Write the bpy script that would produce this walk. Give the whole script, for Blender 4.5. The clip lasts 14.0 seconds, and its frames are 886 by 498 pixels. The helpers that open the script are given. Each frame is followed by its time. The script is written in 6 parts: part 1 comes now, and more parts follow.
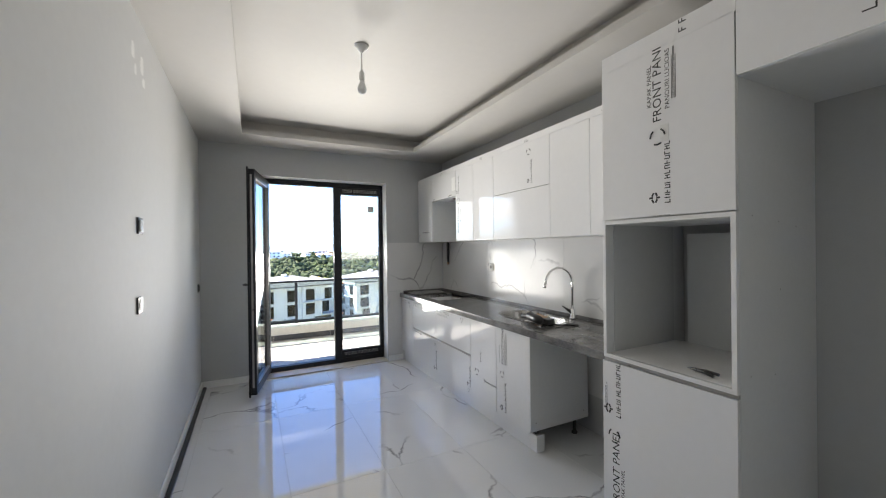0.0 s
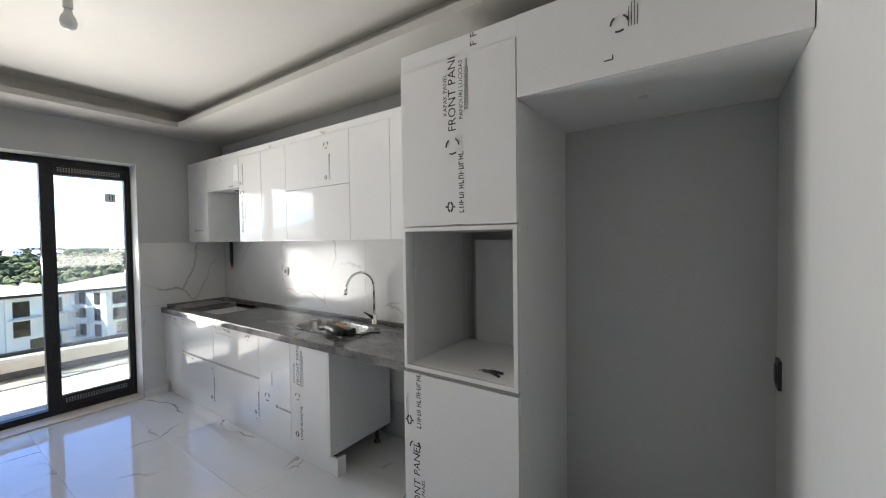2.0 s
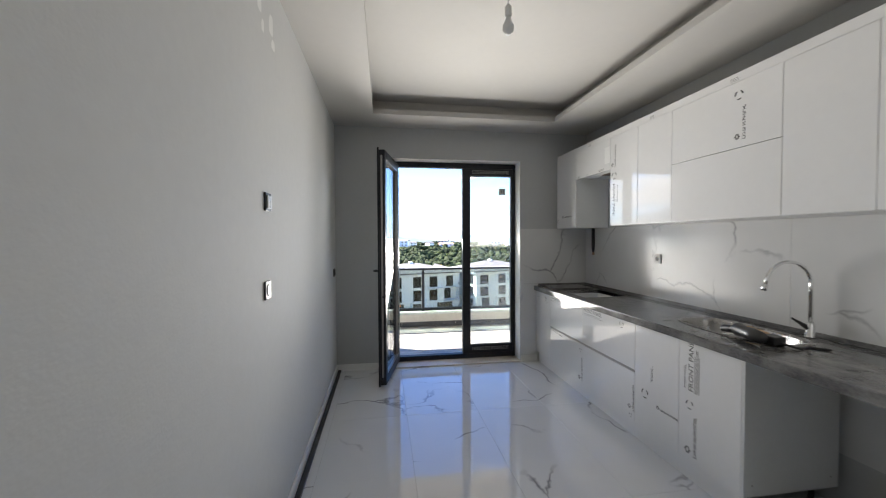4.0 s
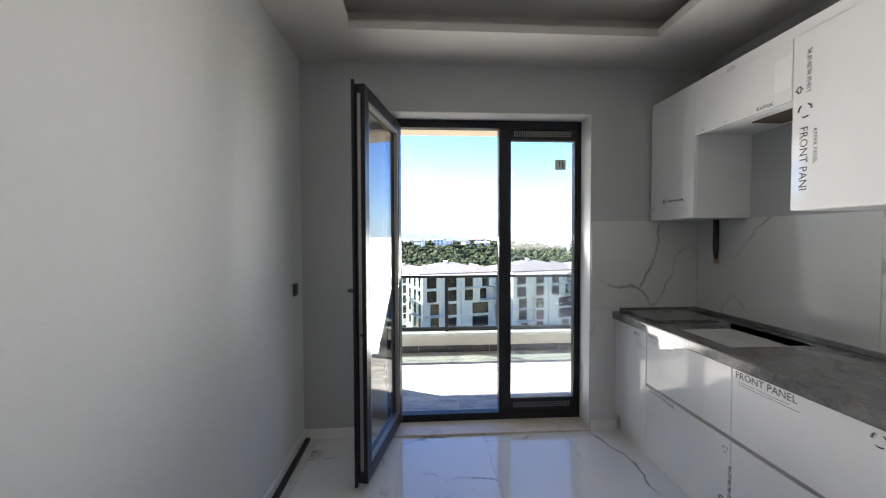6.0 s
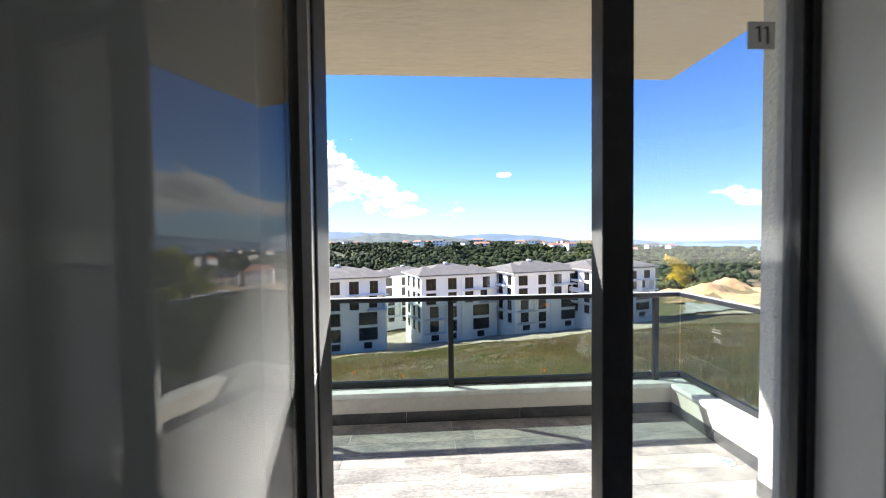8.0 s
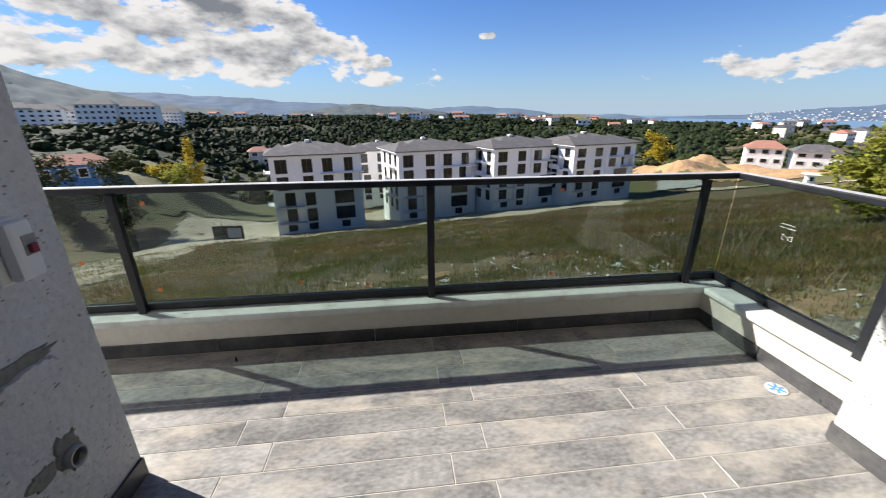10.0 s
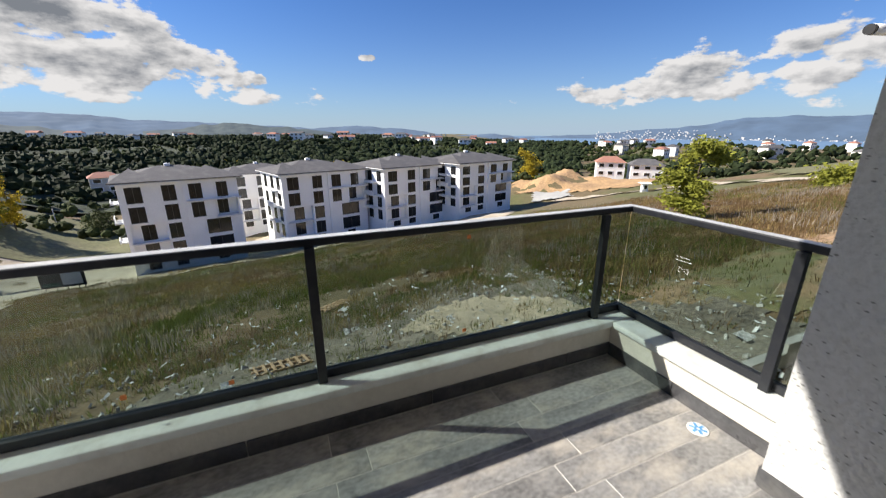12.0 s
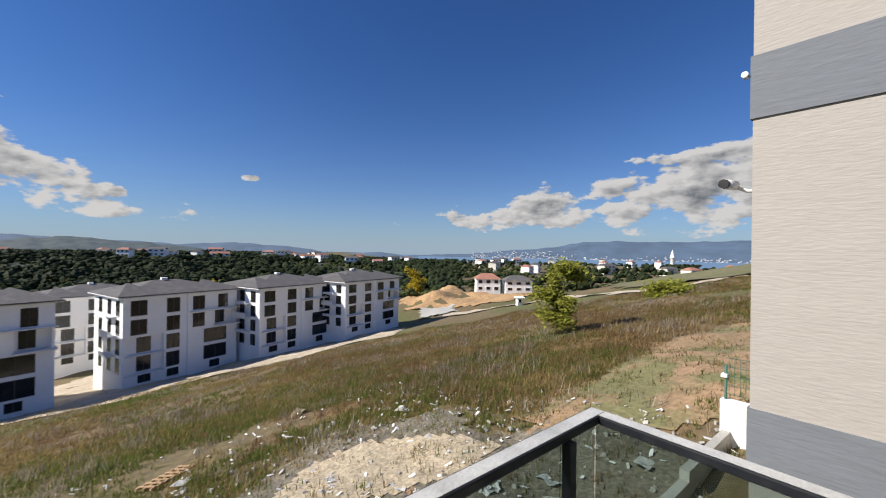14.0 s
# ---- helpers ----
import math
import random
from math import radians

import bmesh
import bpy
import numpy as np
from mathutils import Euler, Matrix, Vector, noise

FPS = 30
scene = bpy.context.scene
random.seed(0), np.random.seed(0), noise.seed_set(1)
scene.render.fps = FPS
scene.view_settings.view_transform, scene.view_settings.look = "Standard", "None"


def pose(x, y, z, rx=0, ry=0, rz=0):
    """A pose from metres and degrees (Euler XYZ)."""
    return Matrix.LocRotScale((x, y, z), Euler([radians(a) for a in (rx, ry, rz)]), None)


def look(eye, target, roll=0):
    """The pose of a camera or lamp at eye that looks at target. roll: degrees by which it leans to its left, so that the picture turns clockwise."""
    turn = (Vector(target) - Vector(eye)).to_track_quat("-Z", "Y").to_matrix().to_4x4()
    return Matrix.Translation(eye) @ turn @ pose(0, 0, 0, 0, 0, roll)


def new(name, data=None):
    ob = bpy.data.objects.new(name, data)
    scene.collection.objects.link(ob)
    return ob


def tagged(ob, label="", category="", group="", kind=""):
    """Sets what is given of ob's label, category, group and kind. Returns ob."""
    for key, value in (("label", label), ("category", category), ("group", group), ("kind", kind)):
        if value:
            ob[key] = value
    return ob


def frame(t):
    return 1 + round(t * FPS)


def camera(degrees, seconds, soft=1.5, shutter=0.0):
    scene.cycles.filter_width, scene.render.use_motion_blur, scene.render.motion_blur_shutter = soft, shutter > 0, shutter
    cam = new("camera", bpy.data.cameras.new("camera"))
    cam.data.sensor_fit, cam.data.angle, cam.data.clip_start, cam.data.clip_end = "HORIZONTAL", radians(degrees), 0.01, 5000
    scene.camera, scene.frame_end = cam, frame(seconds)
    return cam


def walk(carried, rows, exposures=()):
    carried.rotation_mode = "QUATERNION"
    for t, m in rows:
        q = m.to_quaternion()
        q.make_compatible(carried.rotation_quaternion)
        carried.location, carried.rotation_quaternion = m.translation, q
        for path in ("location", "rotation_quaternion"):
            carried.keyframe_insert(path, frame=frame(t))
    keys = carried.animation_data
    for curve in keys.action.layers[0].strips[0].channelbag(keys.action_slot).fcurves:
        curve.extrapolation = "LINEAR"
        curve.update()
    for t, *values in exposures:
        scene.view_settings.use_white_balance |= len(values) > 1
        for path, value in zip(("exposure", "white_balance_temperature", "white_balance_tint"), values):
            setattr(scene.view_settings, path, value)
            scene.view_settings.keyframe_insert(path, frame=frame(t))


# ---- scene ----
cam = camera(98.6, 14.0, soft=1.05, shutter=0.3)
PATH = [
    (0, (0.506, -4.87, 1.503), (1.403, -3.083, 1.495), -0.7),
    (0.5, (0.639, -4.726, 1.508), (1.683, -3.019, 1.498), -0.6),
    (1, (0.711, -4.697, 1.523), (2.104, -3.263, 1.481), -0.6),
    (1.5, (0.734, -4.731, 1.555), (2.334, -3.533, 1.505), -0.8),
    (2, (0.7, -4.708, 1.575), (2.344, -3.571, 1.522), -0.8),
    (2.5, (0.636, -4.688, 1.563), (2.054, -3.279, 1.512), -0.9),
    (3, (0.566, -4.662, 1.534), (1.474, -2.881, 1.485), -1.2),
    (3.5, (0.505, -4.556, 1.484), (0.99, -2.617, 1.432), -0.6),
    (3.7, (0.507, -4.467, 1.466), (0.907, -2.508, 1.414), -0.4),
    (6, (0.843, -2.776, 1.456), (0.963, -0.78, 1.396), -0.2),
    (6.5, (0.909, -2.317, 1.465), (1.031, -0.321, 1.409), -0.2),
    (7, (0.898, -1.829, 1.455), (1.02, 0.166, 1.405), -0.5),
    (7.2, (0.893, -1.634, 1.452), (1.03, 0.361, 1.419), -0.5),
    (9.3, (1.042, -0.017, 1.365), (1.133, 1.938, 0.951), -0.7),
    (9.5, (1.037, 0.034, 1.345), (1.131, 1.961, 0.818), -0.6),
    (10, (1.006, 0.05, 1.333), (1.226, 1.917, 0.651), -0.2),
    (10.5, (0.942, 0.03, 1.351), (1.487, 1.821, 0.648), 0.1),
    (11, (0.938, 0.097, 1.347), (1.644, 1.831, 0.642), 0.1),
    (11.5, (1.0, 0.297, 1.34), (1.728, 2.019, 0.629), 0.2),
    (12, (1.107, 0.506, 1.418), (1.853, 2.265, 0.824), -0.0),
    (12.3, (1.141, 0.656, 1.437), (1.918, 2.445, 0.996), 0.2),
    (12.5, (1.165, 0.802, 1.446), (2.051, 2.57, 1.145), 0.2),
    (13, (1.28, 1.099, 1.504), (2.387, 2.76, 1.373), 0.8),
    (13.5, (1.527, 1.291, 1.597), (2.677, 2.925, 1.534), 0.6),
    (14, (1.698, 1.472, 1.612), (2.974, 3.013, 1.617), 0.8),
]
EXPOSURES = [(0, 3.6), (2.6, 3.6), (3.7, 3.25), (6.0, 3.15), (6.5, 3.1), (7.2, 2.8), (8.6, 1.4), (9.3, 0.97), (11.5, 0.97), (12.6, 0.65), (14.0, 0.5)]
walk(cam, [(t, look(eye, target, roll)) for t, eye, target, roll in PATH], EXPOSURES)

# ---- world and sun ----
SUN = Vector((-1.17, 0.57, 1.0)).normalized()  # towards the sun
world = bpy.data.worlds.new("sky")
scene.world = world
world.use_nodes = True


def build_sky():
    """A clear autumn sky with a cloud bank to each side; bearings and heights in degrees."""
    nt = world.node_tree
    nt.nodes.clear()
    N, L = nt.nodes.new, nt.links.new

    def calc(op, a, b=None, c=None):
        n = N("ShaderNodeMath")
        n.operation = op
        for k, v in enumerate((a, b, c)):
            if v is None:
                continue
            if isinstance(v, (int, float)):
                n.inputs[k].default_value = v
            else:
                L(v, n.inputs[k])
        return n.outputs[0]

    out, bg, sky = N("ShaderNodeOutputWorld"), N("ShaderNodeBackground"), N("ShaderNodeTexSky")
    sky.sky_type, sky.sun_disc = "NISHITA", False
    sky.sun_elevation, sky.sun_rotation = math.asin(SUN.z), math.atan2(SUN.x, SUN.y)
    sky.altitude, sky.air_density, sky.dust_density, sky.ozone_density = 200, 1.0, 0.1, 1.8
    bg.inputs["Strength"].default_value = SKY
    hue = N("ShaderNodeHueSaturation")
    hue.inputs["Saturation"].default_value = 1.12
    tint = N("ShaderNodeMix")
    tint.data_type, tint.blend_type = "RGBA", "MULTIPLY"
    tint.inputs["Factor"].default_value, tint.inputs["B"].default_value = 1.0, (0.54, 0.84, 1.34, 1)
    L(sky.outputs[0], hue.inputs["Color"]), L(hue.outputs[0], tint.inputs["A"])

    tc, sep = N("ShaderNodeTexCoord"), N("ShaderNodeSeparateXYZ")
    L(tc.outputs["Generated"], sep.inputs[0])
    az = calc("MULTIPLY", calc("ARCTAN2", sep.outputs[0], sep.outputs[1]), 57.2958)
    el = calc("MULTIPLY", calc("ARCSINE", sep.outputs[2]), 57.2958)

    haze = N("ShaderNodeMix")
    haze.data_type = "RGBA"
    haze.inputs["B"].default_value = (4.6, 5.8, 7.2, 1)
    L(calc("MULTIPLY", calc("EXPONENT", calc("MULTIPLY", calc("ABSOLUTE", el), -0.17)), 0.88), haze.inputs["Factor"])
    L(tint.outputs["Result"], haze.inputs["A"]), L(haze.outputs["Result"], bg.inputs["Color"])

    def bank(a0, e0, wa, we, tilt=0.0):
        u = calc("DIVIDE", calc("SUBTRACT", az, a0), wa)
        mid = calc("ADD", calc("MULTIPLY", calc("SUBTRACT", az, a0), tilt), e0)
        v = calc("DIVIDE", calc("SUBTRACT", el, mid), we)
        return calc("EXPONENT", calc("MULTIPLY", calc("ADD", calc("MULTIPLY", u, u), calc("MULTIPLY", v, v)), -1.0))

    def fbm(du, dv):
        cmb, n = N("ShaderNodeCombineXYZ"), N("ShaderNodeTexNoise")
        L(calc("MULTIPLY_ADD", az, 0.115, du), cmb.inputs[0])
        L(calc("MULTIPLY_ADD", el, 0.235, dv), cmb.inputs[1])
        n.inputs["Scale"].default_value, n.inputs["Detail"].default_value, n.inputs["Roughness"].default_value = 1.25, 12, 0.58
        L(cmb.outputs[0], n.inputs["Vector"])
        return n.outputs["Fac"]

    def step(lo, hi, v):
        n = N("ShaderNodeMapRange")
        n.interpolation_type = "SMOOTHSTEP"
        n.inputs["From Min"].default_value, n.inputs["From Max"].default_value = lo, hi
        L(v, n.inputs["Value"])
        return n.outputs[0]

    def under(slope, a0, e0, roof):
        """Degrees below the sloping upper edge of a bank."""
        edge = calc("MINIMUM", calc("MULTIPLY_ADD", calc("SUBTRACT", az, a0), slope, e0), roof)
        return calc("SUBTRACT", edge, el)

    left = calc("MULTIPLY", step(-5.0, 8.0, under(-0.95, -4, 8.5, 34)), calc("MULTIPLY", step(0.0, 11.0, el), step(-120, -80, az)))
    right = calc("MULTIPLY", step(-2.2, 4.0, under(0.25, 36, 5.6, 17)), calc("MULTIPLY", step(-0.5, 5.5, el), step(27, 44, az)))
    wisps = calc("ADD", calc("MULTIPLY", bank(-18, 5, 26, 2.6), 0.62), calc("MULTIPLY", bank(8, 3.8, 9, 1.3), 0.50))
    speck = calc("ADD", calc("MULTIPLY", bank(13, 9.2, 1.9, 0.5), 0.85), calc("MULTIPLY", bank(-1, 6.2, 0.9, 0.5), 0.6))
    cover = calc("ADD", calc("ADD", left, calc("MULTIPLY", right, 0.92)), calc("ADD", wisps, speck))
    body = fbm(3.1, 1.7)
    dens = calc("ADD", calc("MULTIPLY_ADD", body, 1.7, -0.55), calc("MULTIPLY", cover, 0.60))
    alpha = N("ShaderNodeMapRange")
    alpha.interpolation_type = "SMOOTHSTEP"
    alpha.inputs["From Min"].default_value, alpha.inputs["From Max"].default_value = 0.70, 0.80
    L(dens, alpha.inputs["Value"])
    lit = calc("MULTIPLY_ADD", calc("SUBTRACT", body, fbm(3.1 - 0.10, 1.7 + 0.15)), 4.2, 0.88)
    core = calc("MULTIPLY", calc("MULTIPLY", calc("MAXIMUM", calc("SUBTRACT", dens, 0.81), 0.0), 3.2), calc("MULTIPLY_ADD", right, 0.5, left))
    shade = N("ShaderNodeClamp")
    shade.inputs["Min"].default_value, shade.inputs["Max"].default_value = 0.12, 1.0
    L(calc("SUBTRACT", lit, core), shade.inputs["Value"])
    cbg, tone, mx = N("ShaderNodeBackground"), N("ShaderNodeMix"), N("ShaderNodeMixShader")
    tone.data_type = "RGBA"
    tone.inputs["A"].default_value, tone.inputs["B"].default_value = (0.15, 0.175, 0.215, 1), (0.92, 0.90, 0.89, 1)
    L(shade.outputs[0], tone.inputs["Factor"]), L(tone.outputs["Result"], cbg.inputs["Color"])
    cbg.inputs["Strength"].default_value = CLOUD
    L(alpha.outputs[0], mx.inputs["Fac"]), L(bg.outputs[0], mx.inputs[1]), L(cbg.outputs[0], mx.inputs[2])
    L(mx.outputs[0], out.inputs["Surface"])


SKY, CLOUD = 0.053, 0.49
build_sky()
sun = new("sun", bpy.data.lights.new("sun", "SUN"))
sun.data.energy, sun.data.angle, sun.data.color = 5.0, radians(0.53), (1.0, 0.94, 0.85)
sun.matrix_world = look(SUN * 50, (0, 0, 0))

# daylight in the balcony doorway: sky and sunlit terrace, thrown inwards and up
day = new("door_daylight", bpy.data.lights.new("door_daylight", "AREA"))
day.data.shape, day.data.size, day.data.size_y, day.data.energy = "RECTANGLE", 1.36, 0.9, 4.0
day.data.color, day.data.spread = (1.0, 0.965, 0.91), radians(102)
day.matrix_world = look((1.36, 0.06, 1.05), (1.36, -2.0, 1.05 + 0.98))

# ---- materials ----
def nodes_of(m):
    m.use_nodes = True
    nt = m.node_tree
    return nt, nt.nodes.new, nt.links.new, nt.nodes["Principled BSDF"]


def mat(name, color, rough=0.5, metal=0.0, vary=0.08, scale=6.0, bump=0.0, bump_scale=60.0, grime=None, grime_amount=0.0, grime_scale=1.5, coat=0.0, random_amount=0.0, rough_vary=0.08, stretch=(1, 1, 1), spec=0.5):
    """A painted or mineral surface: colour varied at two scales, an optional stain colour, and a fine relief."""
    m = bpy.data.materials.new(name)
    nt, N, L, p = nodes_of(m)
    tc, mp = N("ShaderNodeTexCoord"), N("ShaderNodeMapping")
    mp.inputs["Scale"].default_value = stretch
    L(tc.outputs["Object"], mp.inputs["Vector"])
    big, fine = N("ShaderNodeTexNoise"), N("ShaderNodeTexNoise")
    big.inputs["Scale"].default_value, fine.inputs["Scale"].default_value = scale, scale * 9
    big.inputs["Detail"].default_value, fine.inputs["Detail"].default_value = 5, 3
    L(mp.outputs[0], big.inputs["Vector"]), L(mp.outputs[0], fine.inputs["Vector"])
    add = N("ShaderNodeMath")
    add.operation = "ADD"
    L(big.outputs["Fac"], add.inputs[0]), L(fine.outputs["Fac"], add.inputs[1])
    rng = N("ShaderNodeMapRange")
    rng.inputs["From Min"].default_value, rng.inputs["From Max"].default_value = 0.7, 1.3
    rng.inputs["To Min"].default_value, rng.inputs["To Max"].default_value = 1 - vary, 1 + vary
    L(add.outputs[0], rng.inputs["Value"])
    value = rng.outputs[0]
    if random_amount:
        info, r2, mul = N("ShaderNodeObjectInfo"), N("ShaderNodeMapRange"), N("ShaderNodeMath")
        mul.operation = "MULTIPLY"
        r2.inputs["To Min"].default_value, r2.inputs["To Max"].default_value = 1 - random_amount, 1 + random_amount
        L(info.outputs["Random"], r2.inputs["Value"]), L(value, mul.inputs[0]), L(r2.outputs[0], mul.inputs[1])
        value = mul.outputs[0]
        away = N("ShaderNodeMath")
        away.operation = "MULTIPLY"
        away.inputs[1].default_value = 40.0
        L(info.outputs["Random"], away.inputs[0]), L(away.outputs[0], mp.inputs["Location"])
    mix = N("ShaderNodeVectorMath")
    mix.operation = "SCALE"
    mix.inputs[0].default_value = color
    L(value, mix.inputs["Scale"])
    col = mix.outputs[0]
    if grime:
        g, ramp, mx = N("ShaderNodeTexNoise"), N("ShaderNodeMapRange"), N("ShaderNodeMix")
        g.inputs["Scale"].default_value, g.inputs["Detail"].default_value, g.inputs["Roughness"].default_value = grime_scale, 8, 0.65
        L(mp.outputs[0], g.inputs["Vector"])
        ramp.inputs["From Min"].default_value, ramp.inputs["From Max"].default_value = 0.48, 0.68
        ramp.inputs["To Max"].default_value = grime_amount
        L(g.outputs["Fac"], ramp.inputs["Value"])
        mx.data_type = "RGBA"
        L(ramp.outputs[0], mx.inputs["Factor"]), L(col, mx.inputs["A"])
        mx.inputs["B"].default_value = (*grime, 1)
        col = mx.outputs["Result"]
    L(col, p.inputs["Base Color"])
    rr = N("ShaderNodeMapRange")
    rr.inputs["From Min"].default_value, rr.inputs["From Max"].default_value = 0.3, 0.7
    rr.inputs["To Min"].default_value, rr.inputs["To Max"].default_value = max(0.01, rough - rough_vary), min(1, rough + rough_vary)
    L(big.outputs["Fac"], rr.inputs["Value"]), L(rr.outputs[0], p.inputs["Roughness"])
    p.inputs["Metallic"].default_value = metal
    p.inputs["Coat Weight"].default_value = coat
    p.inputs["Specular IOR Level"].default_value = spec
    if bump:
        bn, bp = N("ShaderNodeTexNoise"), N("ShaderNodeBump")
        bn.inputs["Scale"].default_value, bn.inputs["Detail"].default_value = bump_scale, 4
        L(mp.outputs[0], bn.inputs["Vector"])
        bp.inputs["Strength"].default_value, bp.inputs["Distance"].default_value = 1.0, bump
        L(bn.outputs["Fac"], bp.inputs["Height"]), L(bp.outputs[0], p.inputs["Normal"])
    return m


def marble(name, rough, base, vein, per_tile):
    """White polished stoneware with thin grey veins; per_tile shifts the veins of each tile."""
    m = bpy.data.materials.new(name)
    nt, N, L, p = nodes_of(m)
    tc, off = N("ShaderNodeTexCoord"), N("ShaderNodeVectorMath")
    off.operation = "ADD"
    L(tc.outputs["Object"], off.inputs[0])
    if per_tile:
        info, comb = N("ShaderNodeObjectInfo"), N("ShaderNodeVectorMath")
        comb.operation = "SCALE"
        comb.inputs[0].default_value = (37, 51, 23)
        L(info.outputs["Random"], comb.inputs["Scale"]), L(comb.outputs[0], off.inputs[1])
    warp, wv, mul = N("ShaderNodeTexNoise"), N("ShaderNodeVectorMath"), N("ShaderNodeVectorMath")
    warp.inputs["Scale"].default_value, warp.inputs["Detail"].default_value, warp.inputs["Roughness"].default_value = 1.5, 5, 0.52
    L(off.outputs[0], warp.inputs["Vector"])
    mul.operation, wv.operation = "SCALE", "ADD"
    mul.inputs["Scale"].default_value = 0.6
    L(warp.outputs["Color"], mul.inputs[0]), L(off.outputs[0], wv.inputs[0]), L(mul.outputs[0], wv.inputs[1])
    v = N("ShaderNodeTexVoronoi")
    v.feature = "DISTANCE_TO_EDGE"
    v.inputs["Scale"].default_value = 1.15
    L(wv.outputs[0], v.inputs["Vector"])
    thin = N("ShaderNodeMapRange")
    thin.inputs["From Min"].default_value, thin.inputs["From Max"].default_value = 0.0, 0.016
    thin.inputs["To Min"].default_value, thin.inputs["To Max"].default_value = 1.0, 0.0
    L(v.outputs["Distance"], thin.inputs["Value"])
    gate, gr, fac = N("ShaderNodeTexNoise"), N("ShaderNodeMapRange"), N("ShaderNodeMath")
    gate.inputs["Scale"].default_value, gate.inputs["Detail"].default_value = 2.3, 3
    L(off.outputs[0], gate.inputs["Vector"])
    gr.inputs["From Min"].default_value, gr.inputs["From Max"].default_value = 0.45, 0.60
    L(gate.outputs["Fac"], gr.inputs["Value"])
    fac.operation = "MULTIPLY"
    L(thin.outputs[0], fac.inputs[0]), L(gr.outputs[0], fac.inputs[1])
    cloud, cr = N("ShaderNodeTexNoise"), N("ShaderNodeMix")
    cloud.inputs["Scale"].default_value, cloud.inputs["Detail"].default_value = 3.0, 7
    L(off.outputs[0], cloud.inputs["Vector"])
    cr.data_type = "RGBA"
    cr.inputs["A"].default_value = (*[c * 0.93 for c in base], 1)
    cr.inputs["B"].default_value = (*[min(1, c * 1.04) for c in base], 1)
    L(cloud.outputs["Fac"], cr.inputs["Factor"])
    mx = N("ShaderNodeMix")
    mx.data_type = "RGBA"
    mx.inputs["B"].default_value = (*vein, 1)
    L(fac.outputs[0], mx.inputs["Factor"]), L(cr.outputs["Result"], mx.inputs["A"])
    L(mx.outputs["Result"], p.inputs["Base Color"])
    dust = N("ShaderNodeMapRange")
    dust.inputs["From Min"].default_value, dust.inputs["From Max"].default_value = 0.35, 0.7
    dust.inputs["To Min"].default_value, dust.inputs["To Max"].default_value = rough, rough + 0.04
    L(cloud.outputs["Fac"], dust.inputs["Value"]), L(dust.outputs[0], p.inputs["Roughness"])
    return m


def pane_glass(name, tint, gloss=0.035, dust=0.0, slant=0.6):
    """A thin pane: light passes straight, tinted; gloss rising at a slant."""
    m = bpy.data.materials.new(name)
    nt, N, L, p = nodes_of(m)
    nt.nodes.remove(p)
    out = nt.nodes["Material Output"]
    tr, gl, lw, mx = N("ShaderNodeBsdfTransparent"), N("ShaderNodeBsdfGlossy"), N("ShaderNodeLayerWeight"), N("ShaderNodeMixShader")
    tr.inputs["Color"].default_value = (*tint, 1)
    gl.inputs["Roughness"].default_value = 0.01
    lw.inputs["Blend"].default_value = 0.5
    up, ma = N("ShaderNodeMath"), N("ShaderNodeMath")
    up.operation, ma.operation = "POWER", "MULTIPLY_ADD"
    up.inputs[1].default_value, ma.inputs[1].default_value, ma.inputs[2].default_value = 5.0, slant, gloss
    L(lw.outputs["Facing"], up.inputs[0]), L(up.outputs[0], ma.inputs[0])
    L(ma.outputs[0], mx.inputs["Fac"]), L(tr.outputs[0], mx.inputs[1]), L(gl.outputs[0], mx.inputs[2])
    last = mx
    if dust:
        tl, n, rg, md = N("ShaderNodeBsdfTranslucent"), N("ShaderNodeTexNoise"), N("ShaderNodeMapRange"), N("ShaderNodeMixShader")
        tl.inputs["Color"].default_value = (0.9, 0.9, 0.88, 1)
        n.inputs["Scale"].default_value, n.inputs["Detail"].default_value = 3.0, 5
        rg.inputs["To Min"].default_value, rg.inputs["To Max"].default_value = dust * 0.4, dust * 1.6
        L(n.outputs["Fac"], rg.inputs["Value"]), L(rg.outputs[0], md.inputs["Fac"])
        L(mx.outputs[0], md.inputs[1]), L(tl.outputs[0], md.inputs[2])
        last = md
    L(last.outputs[0], out.inputs["Surface"])
    return m


